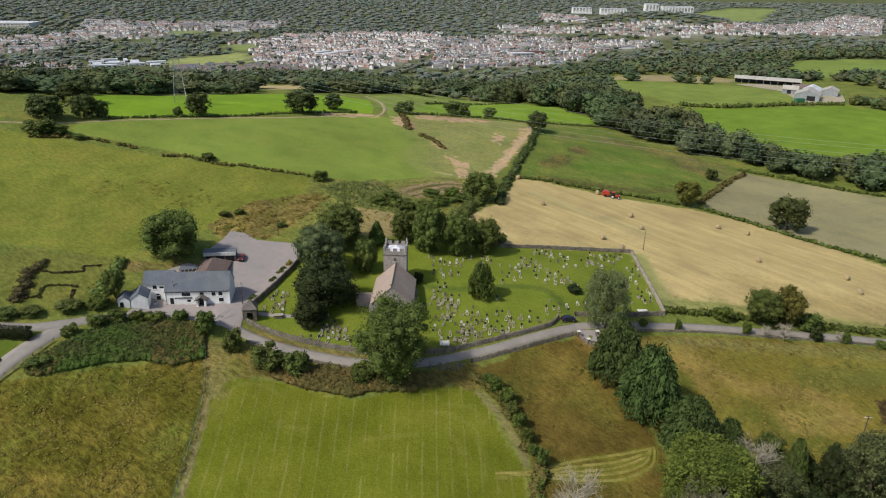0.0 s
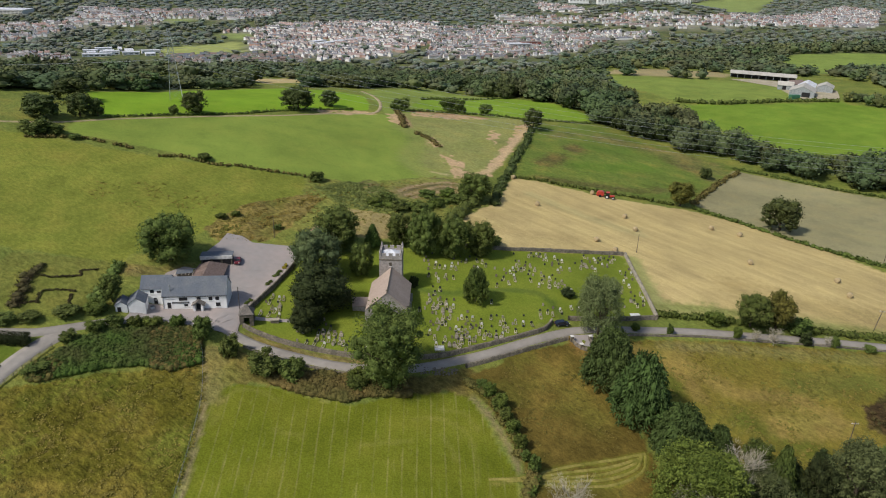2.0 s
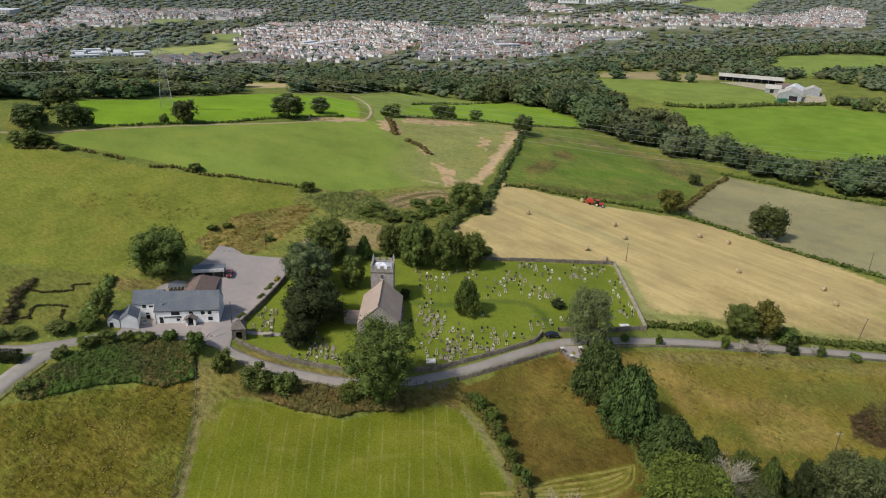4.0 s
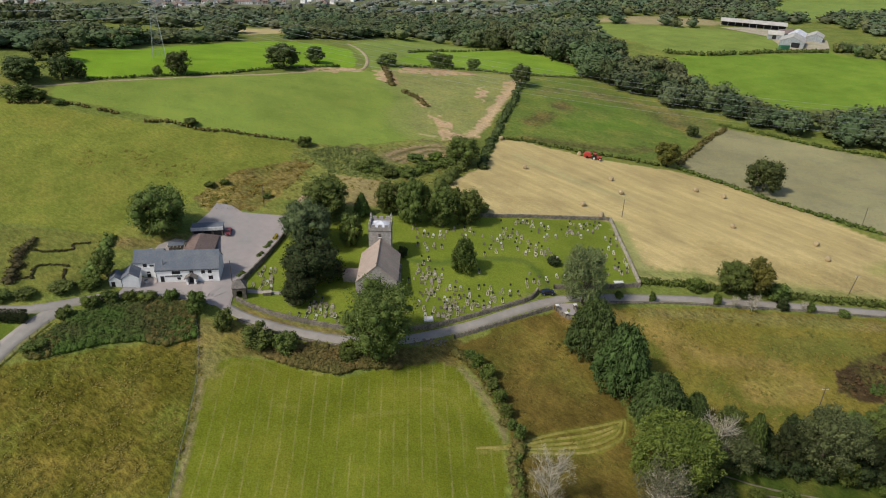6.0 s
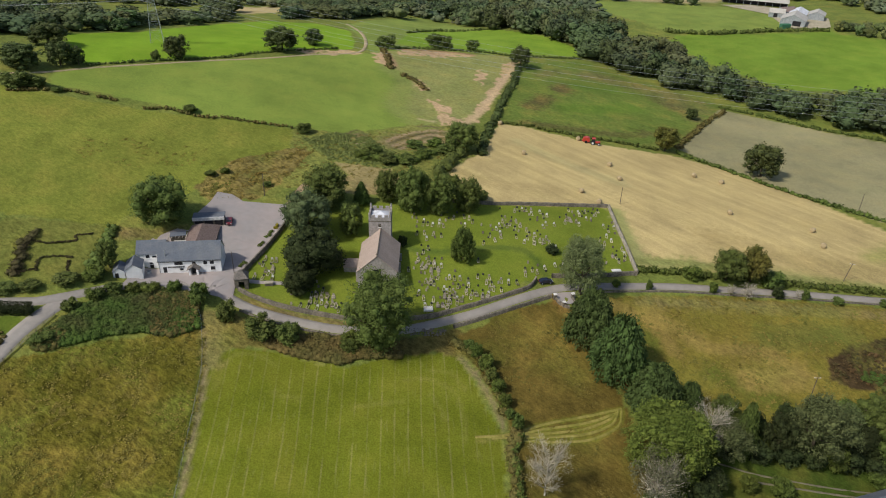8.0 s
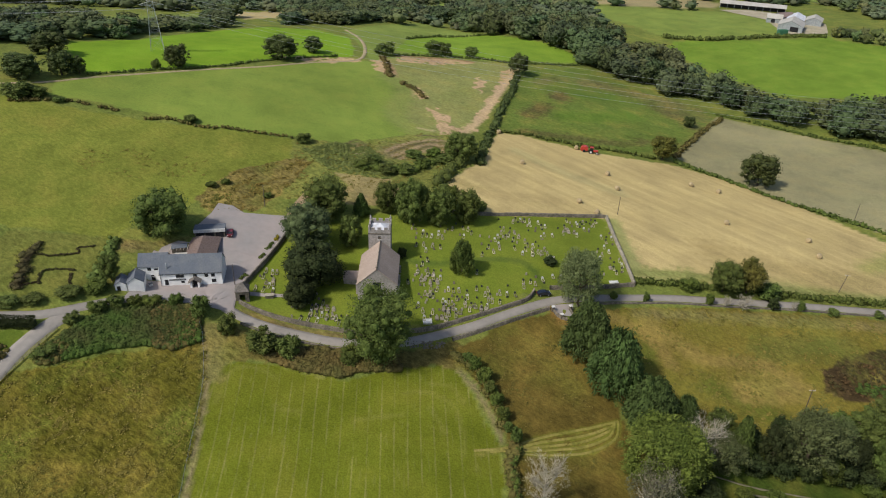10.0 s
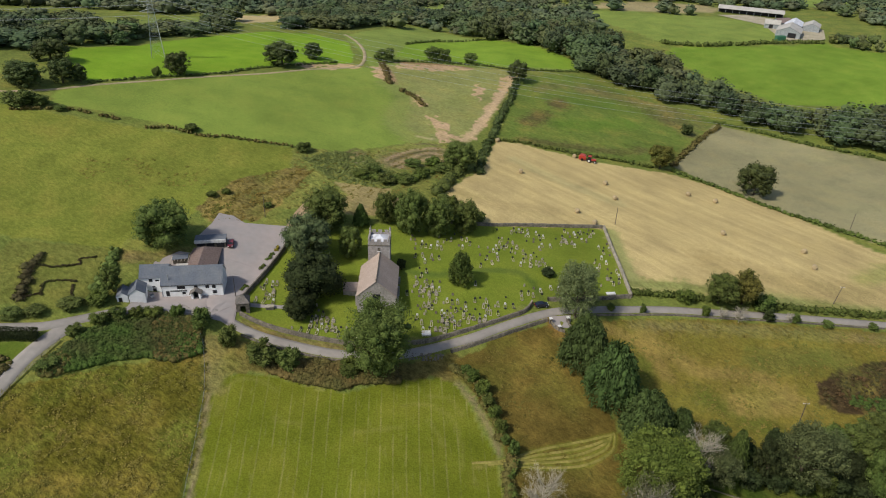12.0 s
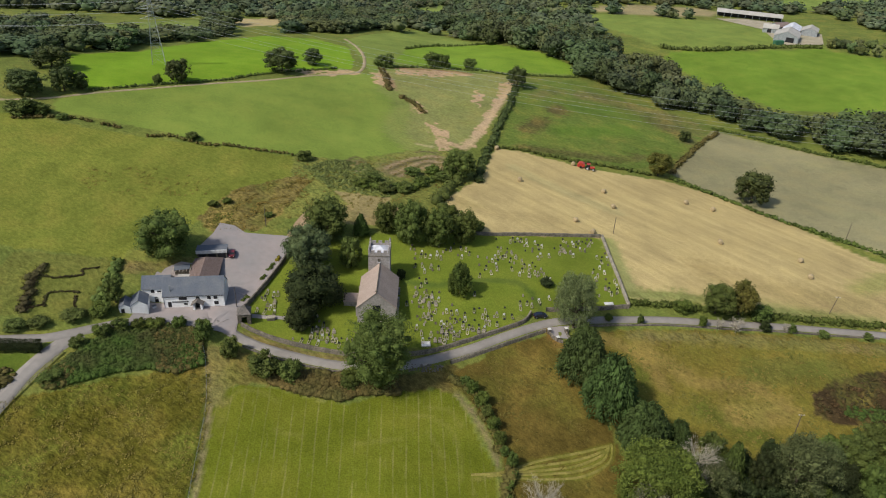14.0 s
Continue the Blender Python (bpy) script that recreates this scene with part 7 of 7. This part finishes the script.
part("wall", gable_walls(bmesh.new(), 0, 22, -10, 8, 4.4, 8.4, -3), STEEL, f)
part("roof", gable_roof(bmesh.new(), 0, 22, -10, 8, 4.4, 8.4, 0.5), SHEET, f, "pale tan weathered sheet roof")
part("barn_door", box(bmesh.new(), -0.12, -0.01, -7, -1, -3, 4.0), BLACK, f)
f = thing("tank", pose(258, 557, ground_z(258, 557), 0, 0, 10), "green metal tank beside the barn", "tank")
part("tank_body", box(bmesh.new(), -4, 4, -1.6, 1.6, -1, 3.4, bevel=0.25), GREEN_PAINT, f)
for x, y, l, w, turn, mat in ((288, 590, 22, 13, 62, LEAD), (302, 588, 17, 12, 62, SHEET), (276, 604, 14, 10, 20, BROWN_TILE), (262, 600, 12, 7, -21, SHEET)):
    f = thing("barn", pose(x, y, ground_z(x, y), 0, 0, turn), "pale-roofed farm building in the farmyard" if mat is not BROWN_TILE else "brown-roofed farm building in the farmyard", "barn")
    part("wall", gable_walls(bmesh.new(), 0, l, 0, w, 4.0, 6.6, -3), STEEL, f)
    part("roof", gable_roof(bmesh.new(), 0, l, 0, w, 4.0, 6.6, 0.5), mat, f)
    part("barn_door", box(bmesh.new(), l * 0.3, l * 0.55, -0.12, -0.01, -3, 3.4), BLACK, f)

# ---- small things ----
BALES = [(51, 238.6), (56.4, 231), (103.7, 270.1), (114.2, 266.5), (107.3, 236.5), (136.3, 229.8), (135.3, 218.7), (69.1, 255.5), (67.7, 269.4), (31.8, 268.9), (23.6, 298.8), (58.2, 294)]
bm = bmesh.new()
prof = [(0, 0.72), (0.06, 0.8), (0.6, 0.82), (1.14, 0.8), (1.2, 0.72)]
rings = [[bm.verts.new((x - 0.6, rr * math.cos(k * 6.2832 / 18), rr * math.sin(k * 6.2832 / 18) + 0.78)) for k in range(18)] for x, rr in prof]
for a, b in zip(rings, rings[1:]):
    for k in range(18):
        bm.faces.new((a[k], a[(k + 1) % 18], b[(k + 1) % 18], b[k]))
bm.faces.new(rings[0][::-1]), bm.faces.new(rings[-1])
bale_me = finish(bm, "hay_bale", HAY_BALE, True)
for k, (x, y) in enumerate(BALES):
    ob = new("hay_bale", bale_me)
    ob.matrix_world = pose(x, y, ground_z(x, y), 0, 0, 20 + 37 * k % 90) @ Matrix.Diagonal((1.15, 1.1, 1.1, 1))
    tagged(ob, "round pale straw-coloured hay bale on cut stubble", "hay bale", "hay bales")


def pole(x, y, h, label, arms=True, lean=0):
    t = thing("utility_pole", pose(x, y, ground_z(x, y), 0, lean, 0), label, "pole")
    part("post", rod(bmesh.new(), (0, 0, -0.5), (0, 0, h), 0.13, 0.09, 8), POLE_WOOD, t)
    if arms:
        part("crossarm", box(bmesh.new(), -0.9, 0.9, -0.07, 0.07, h - 0.5, h - 0.36), PALE_BARK, t)
        for dx in (-0.75, 0, 0.75):
            part("insulator", rod(bmesh.new(), (dx, 0, h - 0.36), (dx, 0, h - 0.12), 0.06, 0.04), PALE_GRAVE, t)


pole(64.6, 233.0, 7.2, "wooden utility pole at the edge of the hay field", False)
pole(133.1, 198.2, 7.2, "leaning wooden utility pole beside the lane hedge", True, 8)
pole(-59.4, 207.7, 8.0, "wooden utility pole above the car park", False)
pole(-58.9, 167.4, 7.0, "thin dark lamp post at the car park's corner", False)
pole(165.4, 252.6, 8.5, "wooden utility pole in the pale field", False)
pole(100.2, 145.3, 9.0, "wooden utility pole above the valley trees")


def build_pylon():
    h, b = 33.6, 3.0
    t = thing("electricity_pylon", pose(-139, 335, ground_z(-139, 335), 0, 0, 20), "tall grey lattice steel electricity pylon in a field", "pylon")

    def half(z):
        return b - (b - 1.45) * z / 19.2 if z < 19.2 else 1.45 - 0.85 * (z - 19.2) / 14.4

    for sx, sy in ((-1, -1), (1, -1), (1, 1), (-1, 1)):
        bm = bmesh.new()
        rod(bm, (sx * b, sy * b, -0.5), (sx * half(19.2), sy * half(19.2), 19.2), 0.11, 0.09, 4)
        rod(bm, (sx * half(19.2), sy * half(19.2), 19.2), (sx * half(h), sy * half(h), h), 0.09, 0.07, 4)
        part("leg", bm, STEEL, t)
    bm = bmesh.new()
    zs = [0, 5, 9.2, 13, 16.2, 19.2, 21.6, 24, 26.4, 28.8, 31.2, 33.6]
    for z0, z1 in zip(zs, zs[1:]):
        a, c = half(z0), half(z1)
        for k in range(4):
            p = [(-1, -1), (1, -1), (1, 1), (-1, 1)]
            (x0, y0), (x1, y1) = p[k], p[(k + 1) % 4]
            rod(bm, (x0 * a, y0 * a, z0), (x1 * c, y1 * c, z1), 0.045, 0.045, 3)
            rod(bm, (x1 * a, y1 * a, z0), (x0 * c, y0 * c, z1), 0.045, 0.045, 3)
            rod(bm, (x0 * c, y0 * c, z1), (x1 * c, y1 * c, z1), 0.045, 0.045, 3)
    part("lattice", bm, STEEL, t)
    for z, reach in ((20.8, 5.2), (25.6, 6.4), (30.4, 4.7)):
        bm = bmesh.new()
        for s in (-1, 1):
            for dy in (-0.7, 0.7):
                rod(bm, (0, dy, z), (s * reach, 0, z + 0.3), 0.08, 0.06, 3)
                rod(bm, (0, dy, z + 1.8), (s * reach, 0, z + 0.3), 0.07, 0.05, 3)
            for k in range(1, 4):
                x = s * reach * k / 4
                rod(bm, (x, 0.6 * (1 - k / 4), z), (x, 0, z + 1.8 - 1.5 * k / 4), 0.05, 0.05, 3)
        part("crossarm", bm, STEEL, t)
    base = Vector((-139, 335, ground_z(-139, 335)))
    for z, reach in ((20.8, 5.2), (25.6, 6.4), (30.4, 4.7)):
        for s in (-1, 1):
            d = Matrix.Rotation(radians(20), 3, "Z") @ Vector((s * reach, 0, z - 1.2))
            p = base + d
            for q in (Vector((330 + s * reach, 285 + s * 4, ground_z(330, 285) + z + 10)), Vector((-560, 330 + s * reach, ground_z(-400, 330) + z))):
                cu = bpy.data.curves.new("power_cable", "CURVE")
                cu.dimensions, cu.bevel_depth, cu.bevel_resolution = "3D", 0.04, 0
                sp = cu.splines.new("POLY")
                sp.points.add(24)
                for k in range(25):
                    u = k / 24
                    v = p.lerp(q, u)
                    sp.points[k].co = (v.x, v.y, v.z - 52 * u * (1 - u), 1)
                cu.materials.append(CABLE)
                tagged(new("power_cable", cu), "thin grey overhead power cable sagging over fields", "cable", "power cables")


build_pylon()


def car(x, y, turn, paint, label):
    t = thing("car", pose(x, y, ground_z(x, y) + 0.16, 0, 0, turn), label, "car")
    bm = bmesh.new()
    prism(bm, [(-2.05, 0.35), (-2.0, 0.85), (-1.2, 0.95), (-0.6, 1.42), (1.0, 1.45), (1.75, 0.98), (2.05, 0.9), (2.08, 0.35)], 1.7, Matrix.Translation((0, -0.85, 0)))
    bmesh.ops.bevel(bm, geom=bm.edges[:], offset=0.07, segments=2, affect="EDGES")
    part("body", bm, paint, t, smooth=False)
    bm = bmesh.new()
    prism(bm, [(-1.08, 0.98), (-0.58, 1.36), (0.98, 1.39), (1.55, 0.99)], 1.74, Matrix.Translation((0, -0.87, 0)))
    part("windows", bm, DARK_GLASS, t)
    bm = bmesh.new()
    prism(bm, [(-1.17, 0.98), (-0.66, 1.40), (-0.70, 1.41), (-1.22, 0.99)], 1.4, Matrix.Translation((0, -0.7, 0)))
    part("windscreen", bm, DARK_GLASS, t)
    for sx in (-1.3, 1.3):
        for sy in (-0.82, 0.82):
            w = part("wheel", rod(bmesh.new(), (sx, sy - 0.1, 0.32), (sx, sy + 0.1, 0.32), 0.32, 0.32, 14), RUBBER, t)
            part("rim", rod(bmesh.new(), (sx, sy - 0.12, 0.32), (sx, sy + 0.12, 0.32), 0.18, 0.18, 10), STEEL, w)
    for sy in (-0.6, 0.6):
        part("headlight", box(bmesh.new(), -2.06, -1.98, sy - 0.18, sy + 0.18, 0.66, 0.82), PALE_GRAVE, t)
        part("tail_light", box(bmesh.new(), 2.0, 2.1, sy - 0.15, sy + 0.15, 0.68, 0.85), RED_PAINT, t)


car(31.0, 177.4, 192, DARK_CAR, "dark blue hatchback parked by the churchyard gate")
car(-66.2, 190.5, 100, MAROON, "maroon car parked beside the flat-roofed store")


def build_tractor():
    x, y = 65.8, 292.0
    t = thing("tractor", pose(x, y, ground_z(x, y), 0, 0, 165), "red farm tractor at work in the hay field", "tractor")
    part("body", box(bmesh.new(), -1.9, 0.3, -0.5, 0.5, 0.8, 1.7, bevel=0.1), RED_PAINT, t)
    part("cab", box(bmesh.new(), 0.3, 1.7, -0.8, 0.8, 0.9, 2.7, bevel=0.08), DARK_GLASS, t)
    part("cab_roof", box(bmesh.new(), 0.2, 1.8, -0.9, 0.9, 2.7, 2.9, bevel=0.06), RED_PAINT, t)
    for sx, sy, rr, w in ((1.2, -0.95, 0.9, 0.5), (1.2, 0.95, 0.9, 0.5), (-1.4, -0.85, 0.6, 0.4), (-1.4, 0.85, 0.6, 0.4)):
        wh = part("wheel", rod(bmesh.new(), (sx, sy - w / 2, rr), (sx, sy + w / 2, rr), rr, rr, 16), RUBBER, t)
        part("rim", rod(bmesh.new(), (sx, sy - w / 2 - 0.03, rr), (sx, sy + w / 2 + 0.03, rr), rr * 0.55, rr * 0.55, 12), PALE_GRAVE, wh)
    x, y = 61.8, 293.4
    b = thing("baler", pose(x, y, ground_z(x, y), 0, 0, 165), "red round baler behind the tractor", "farm machine")
    bm = bmesh.new()
    prism(bm, [(-1.6, 0.6), (-1.6, 1.8), (-0.8, 2.5), (0.9, 2.5), (1.7, 1.7), (1.7, 0.7), (0.9, 0.35)], 2.2, Matrix.Translation((0, -1.1, 0)))
    bmesh.ops.bevel(bm, geom=bm.edges[:], offset=0.08, segments=1, affect="EDGES")
    part("body", bm, RED_PAINT, b)
    for sy in (-1.3, 1.3):
        part("wheel", rod(bmesh.new(), (0, sy - 0.2, 0.55), (0, sy + 0.2, 0.55), 0.55, 0.55, 14), RUBBER, b)
    part("drawbar", rod(bmesh.new(), (1.6, 0, 0.6), (2.8, 0, 0.5), 0.08), BLACK, b)


build_tractor()


def headstones():
    kinds = []
    for k, (w, h, d, mat, kerb) in enumerate(((0.65, 0.85, 0.14, GRAVE, True), (0.62, 0.8, 0.12, DARK_GRAVE, True), (0.55, 1.05, 0.16, GRAVE, False), (0.7, 0.75, 0.12, PALE_GRAVE, True), (0.55, 0.75, 0.12, DARK_GRAVE, False), (0.65, 0.95, 0.14, STONE, False))):
        bm = bmesh.new()
        top = [(w / 2 * math.cos(a), h - w * 0.3 + w * 0.3 * math.sin(a)) for a in np.linspace(0, math.pi, 7)]
        prism(bm, [(-w / 2, -0.2), (w / 2, -0.2)] + top, d)
        stone = finish(bm, "stone", mat)
        edge = None
        if kerb:
            bm = bmesh.new()
            for x0, x1, y0, y1 in ((-w / 2 - 0.08, -w / 2 + 0.06, -1.9, -0.02), (w / 2 - 0.06, w / 2 + 0.08, -1.9, -0.02), (-w / 2 + 0.06, w / 2 - 0.06, -1.9, -1.76)):
                box(bm, x0, x1, y0, y1, -0.15, 0.09)
            edge = finish(bm, "kerb", KERB_STONE)
        kinds.append((stone, edge))
    names = ("weathered grey headstone with a stone kerb", "polished dark granite headstone with a kerb", "tall weathered grey headstone", "pale marble headstone with a kerb", "small polished dark headstone", "old lichened stone headstone leaning")
    r = random.Random(11)
    # where the graves lie thickest: a spot on the lawn and how many stones stand round it
    spots = [(0, 165, 14), (4, 169, 8), (8, 168, 5), (-4, 171, 4), (-7, 179, 6), (-3, 180, 4), (-4, 175, 2), (3, 175, 5), (12, 177, 5), (15, 170, 4), (22, 174, 4), (26, 183, 3), (33, 185, 4), (-5, 193, 6), (-6, 186, 3), (-11, 203, 4), (-4, 201, 5), (1, 209, 6), (7, 205, 4), (16, 203, 6), (16, 196, 4)]
    spots += [(24, 202, 5), (29, 202, 4), (32, 199, 4), (28, 216, 10), (34, 213, 6), (44, 218, 10), (52, 222, 6), (54, 203, 6), (56, 196, 5), (57, 214, 4), (21, 208, 4), (-31, 160.5, 22), (-49, 168, 5), (-51, 176, 4), (-25, 162, 5)]
    lawn = [(-55, 161.8), (-40, 157.2), (-20, 156.4), (6, 164.6), (18, 172), (27, 180.5), (60, 190), (58, 227), (15, 216.4), (-10, 215), (-12, 160), (-30, 160), (-48, 190), (-55.5, 168)]
    used = []
    for sx, sy, n in spots:
        reach = 1.2 + 1.25 * math.sqrt(n)
        for _ in range(round(n * 1.4)):
            for _ in range(20):
                x = sx + r.gauss(0, 0.62) * reach
                y = sy + round(r.gauss(0, 0.55) * reach / 2.4) * 2.4 + r.uniform(-0.35, 0.35)
                if inside(np.array([x]), np.array([y]), lawn)[0] and all((x - a) ** 2 + (y - b) ** 2 > 1.3 for a, b in used) and (x - 6.1) ** 2 + (y - 183.6) ** 2 > 12 and (x - 34.6) ** 2 + (y - 193) ** 2 > 8:
                    break
            else:
                continue
            used.append((x, y))
            k = r.choices(range(6), (4, 4, 3, 4, 5, 2.4))[0]
            t = thing("grave", pose(x, y, ground_z(x, y), r.uniform(-5, 5), r.uniform(-4, 4), r.uniform(-9, 9)) @ Matrix.Diagonal((0.95, 0.95, 0.95, 1)), names[k], "gravestone", "graves in the churchyard")
            part("stone", kinds[k][0], None, t)
            if kinds[k][1]:
                part("kerb", kinds[k][1], None, t)


headstones()


def kerbed_graves():
    """Rows of older graves: low brown kerbs filled with chippings, each with a worn headstone."""
    r = random.Random(23)
    kerb = bmesh.new()
    for x0, x1, y0, y1 in ((-0.6, -0.44, -2.1, 0), (0.44, 0.6, -2.1, 0), (-0.44, 0.44, -2.1, -1.94), (-0.44, 0.44, -0.16, 0)):
        box(kerb, x0, x1, y0, y1, -0.2, 0.28)
    kerb = finish(kerb, "kerb", KERB_STONE)
    beds = [finish(box(bmesh.new(), -0.44, 0.44, -1.94, -0.16, -0.2, 0.12 + 0.06 * k), "bed", m) for k, m in enumerate((GRAVE_BED, GRAVE, GRAVE_BED))]
    bm = bmesh.new()
    prism(bm, [(-0.38, -0.2), (0.38, -0.2), (0.38, 0.8), (0.2, 1.0), (0, 1.08), (-0.2, 1.0), (-0.38, 0.8)], 0.16, Matrix.Translation((0, 0.01, 0)))
    heads = [finish(bm, "stone", GRAVE)]
    bm = bmesh.new()
    prism(bm, [(-0.1, -0.2), (0.1, -0.2), (0.1, 0.7), (0.32, 0.7), (0.32, 0.88), (0.1, 0.88), (0.1, 1.2), (-0.1, 1.2), (-0.1, 0.88), (-0.32, 0.88), (-0.32, 0.7), (-0.1, 0.7)], 0.14, Matrix.Translation((0, 0.01, 0)))
    heads.append(finish(bm, "stone", STONE))
    for x0, y0, n, rows in ((-36.5, 159.6, 6, 1), (-35.2, 162.8, 4, 1), (-8, 178, 5, 1), (-7.4, 181.4, 4, 1), (-1.2, 163.4, 4, 1), (-1, 166.6, 5, 1), (-5, 169.5, 2, 2), (40.4, 214.8, 5, 1), (54.6, 193.5, 1, 2), (-50.8, 171.6, 2, 1), (10, 168.6, 3, 1), (22, 207, 4, 1), (28, 197.5, 3, 1)):
        for i in range(n):
            for j in range(rows):
                x, y = x0 + i * 1.6 + r.uniform(-0.3, 0.3), y0 + j * 3 + r.uniform(-0.7, 0.7)
                if r.random() < 0.3:
                    continue
                t = thing("grave", pose(x, y, ground_z(x, y), 0, r.uniform(-3, 3), r.uniform(-12, 12)) @ Matrix.Diagonal((0.85, r.uniform(0.6, 0.9), r.uniform(0.7, 1), 1)), "old kerbed grave with brown chippings and worn headstone", "grave", "kerbed graves")
                part("kerb", kerb, None, t)
                part("bed", r.choice(beds), None, t)
                part("stone", r.choice((heads[0], heads[0], heads[1])), None, t)
    t = thing("chest_tomb", pose(-48.6, 164.8, ground_z(-48.6, 164.8), 0, 0, 8), "grey stone chest tomb on the grass", "tomb")
    part("chest", box(bmesh.new(), -1.1, 1.1, -0.55, 0.55, -0.2, 0.8), STONE, t)
    part("ledger", box(bmesh.new(), -1.25, 1.25, -0.7, 0.7, 0.804, 0.95, bevel=0.03), GRAVE, t)


kerbed_graves()


def rubble():
    """A tumbled heap of wall stones on the verge."""
    r = random.Random(8)
    v = [(-0.5, -0.4, 0), (0.45, -0.5, 0), (0.55, 0.35, 0), (-0.4, 0.5, 0), (-0.35, -0.25, 0.5), (0.3, -0.3, 0.6), (0.35, 0.25, 0.45), (-0.3, 0.3, 0.55)]
    bm = bmesh.new()
    vs = [bm.verts.new(p) for p in v]
    for f in ((3, 2, 1, 0), (4, 5, 6, 7), (0, 1, 5, 4), (1, 2, 6, 5), (2, 3, 7, 6), (3, 0, 4, 7)):
        bm.faces.new([vs[i] for i in f])
    bmesh.ops.bevel(bm, geom=bm.edges[:], offset=0.08, segments=1, affect="EDGES")
    me = finish(bm, "rubble_stone", STONE)
    for _ in range(80):
        x, y = r.uniform(-8, 1.6), r.uniform(150.6, 153.2)
        y += 0.25 * (x + 6) * 0.5
        ob = new("rubble_stone", me)
        s = r.uniform(0.3, 0.75)
        ob.matrix_world = pose(x, y, ground_z(x, y) - 0.05, 0, 0, r.uniform(0, 360)) @ Matrix.Diagonal((s, s, s * 0.8, 1))
        tagged(ob, "tumbled grey wall stone on the grass verge", "stone", "fallen wall stones")


rubble()
for x, y, w, d in ((-3.6, 160.8, 2.6, 2.2), (54.6, 188.2, 3.0, 1.4)):
    ob = new("grave_slab", finish(box(bmesh.new(), -w / 2, w / 2, -d / 2, d / 2, -0.2, 0.28, bevel=0.04), "grave_slab", PALE_GRAVE))
    ob.matrix_world = pose(x, y, ground_z(x, y), 0, 0, 6)
    tagged(ob, "broad white marble grave slab on the lawn", "grave slab", "white grave slabs")


def fence(points, label, gap=2.4, rails=False):
    line = smooth_line(points, gap)
    t = thing("fence", Matrix.Translation((*line[0], ground_z(*line[0]))), label, "fence")
    inv = t.matrix_world.inverted()
    me = finish(rod(bmesh.new(), (0, 0, -0.3), (0, 0, 1.15), 0.07, 0.06, 5), "post", POLE_WOOD)
    for x, y in line:
        ob = part("post", me, None, t)
        ob.matrix_local = inv @ Matrix.Translation((x, y, ground_z(x, y)))
    if rails:
        for (x0, y0), (x1, y1) in zip(line, line[1:]):
            for h in (0.3, 0.62, 0.95):
                part("rail", rod(bmesh.new(), inv @ Vector((x0, y0, ground_z(x0, y0) + h)), inv @ Vector((x1, y1, ground_z(x1, y1) + h)), 0.075, 0.075, 4), RAIL_WOOD, t)
        return
    for h in (0.45, 0.85, 1.1):
        bm = bmesh.new()
        for (x0, y0), (x1, y1) in zip(line, line[1:]):
            rod(bm, inv @ Vector((x0, y0, ground_z(x0, y0) + h)), inv @ Vector((x1, y1, ground_z(x1, y1) + h)), 0.012, 0.012, 3)
        part("wire", bm, STEEL, t)


fence([(-64.5, 152), (-62.8, 148.8), (-58.6, 134.8), (-57, 122.2), (-55.8, 110.6), (-53.8, 96)], "post and wire fence between rough pasture and mown field")
fence([(-104.6, 116), (-102.8, 124.3), (-101.2, 129.8), (-99.6, 134.4), (-98.1, 139.2), (-96.9, 142.6)], "weathered wooden post and rail fence along the side road", rails=True)

# stone gate piers at the field entrance on the lane
for x, y in ((33.2, 171.2), (38.6, 172.6), (35.6, 168.6)):
    t = thing("gate_pier", pose(x, y, ground_z(x, y), 0, 0, 15), "square pale stone gate pier by the lane", "gate pier", "gate piers")
    part("shaft", box(bmesh.new(), -0.4, 0.4, -0.4, 0.4, -1, 1.5), STONE, t)
    part("cap", box(bmesh.new(), -0.5, 0.5, -0.5, 0.5, 1.5, 1.7, bevel=0.05), PALE_GRAVE, t)
wall_run("entrance_wall", [(33.2, 171.4), (34.2, 169.6), (35.6, 168.4), (37.2, 168.2)], 0.4, 1.0, STONE, "curved stone entrance wall by the lane", 1.0, 0.6)
wall_run("entrance_wall", [(38.6, 172.6), (38.9, 171.2), (39.6, 169.8)], 0.4, 1.0, STONE, "curved stone entrance wall by the lane", 1.0, 0.6)
patch("forecourt", [(33, 173.5), (34.8, 169.6), (39, 170), (40, 175.5)], TARMAC, "grey forecourt of the field entrance", "yard", 0.14)

# the cottage roof at the valley corner
t = thing("cottage", pose(98.8, 108.6, -23.6, 0, 0, 18), "small cottage with a dark slate roof and white walls", "building")
part("wall", gable_walls(bmesh.new(), 0, 12, 0, 6.5, 3.2, 6.0, -3), WHITE, t)
part("roof", gable_roof(bmesh.new(), 0, 12, 0, 6.5, 3.2, 6.0, 0.3), SLATE, t)
part("chimney", box(bmesh.new(), 10.6, 11.5, 2.8, 3.7, 5, 7.2), WHITE, t)
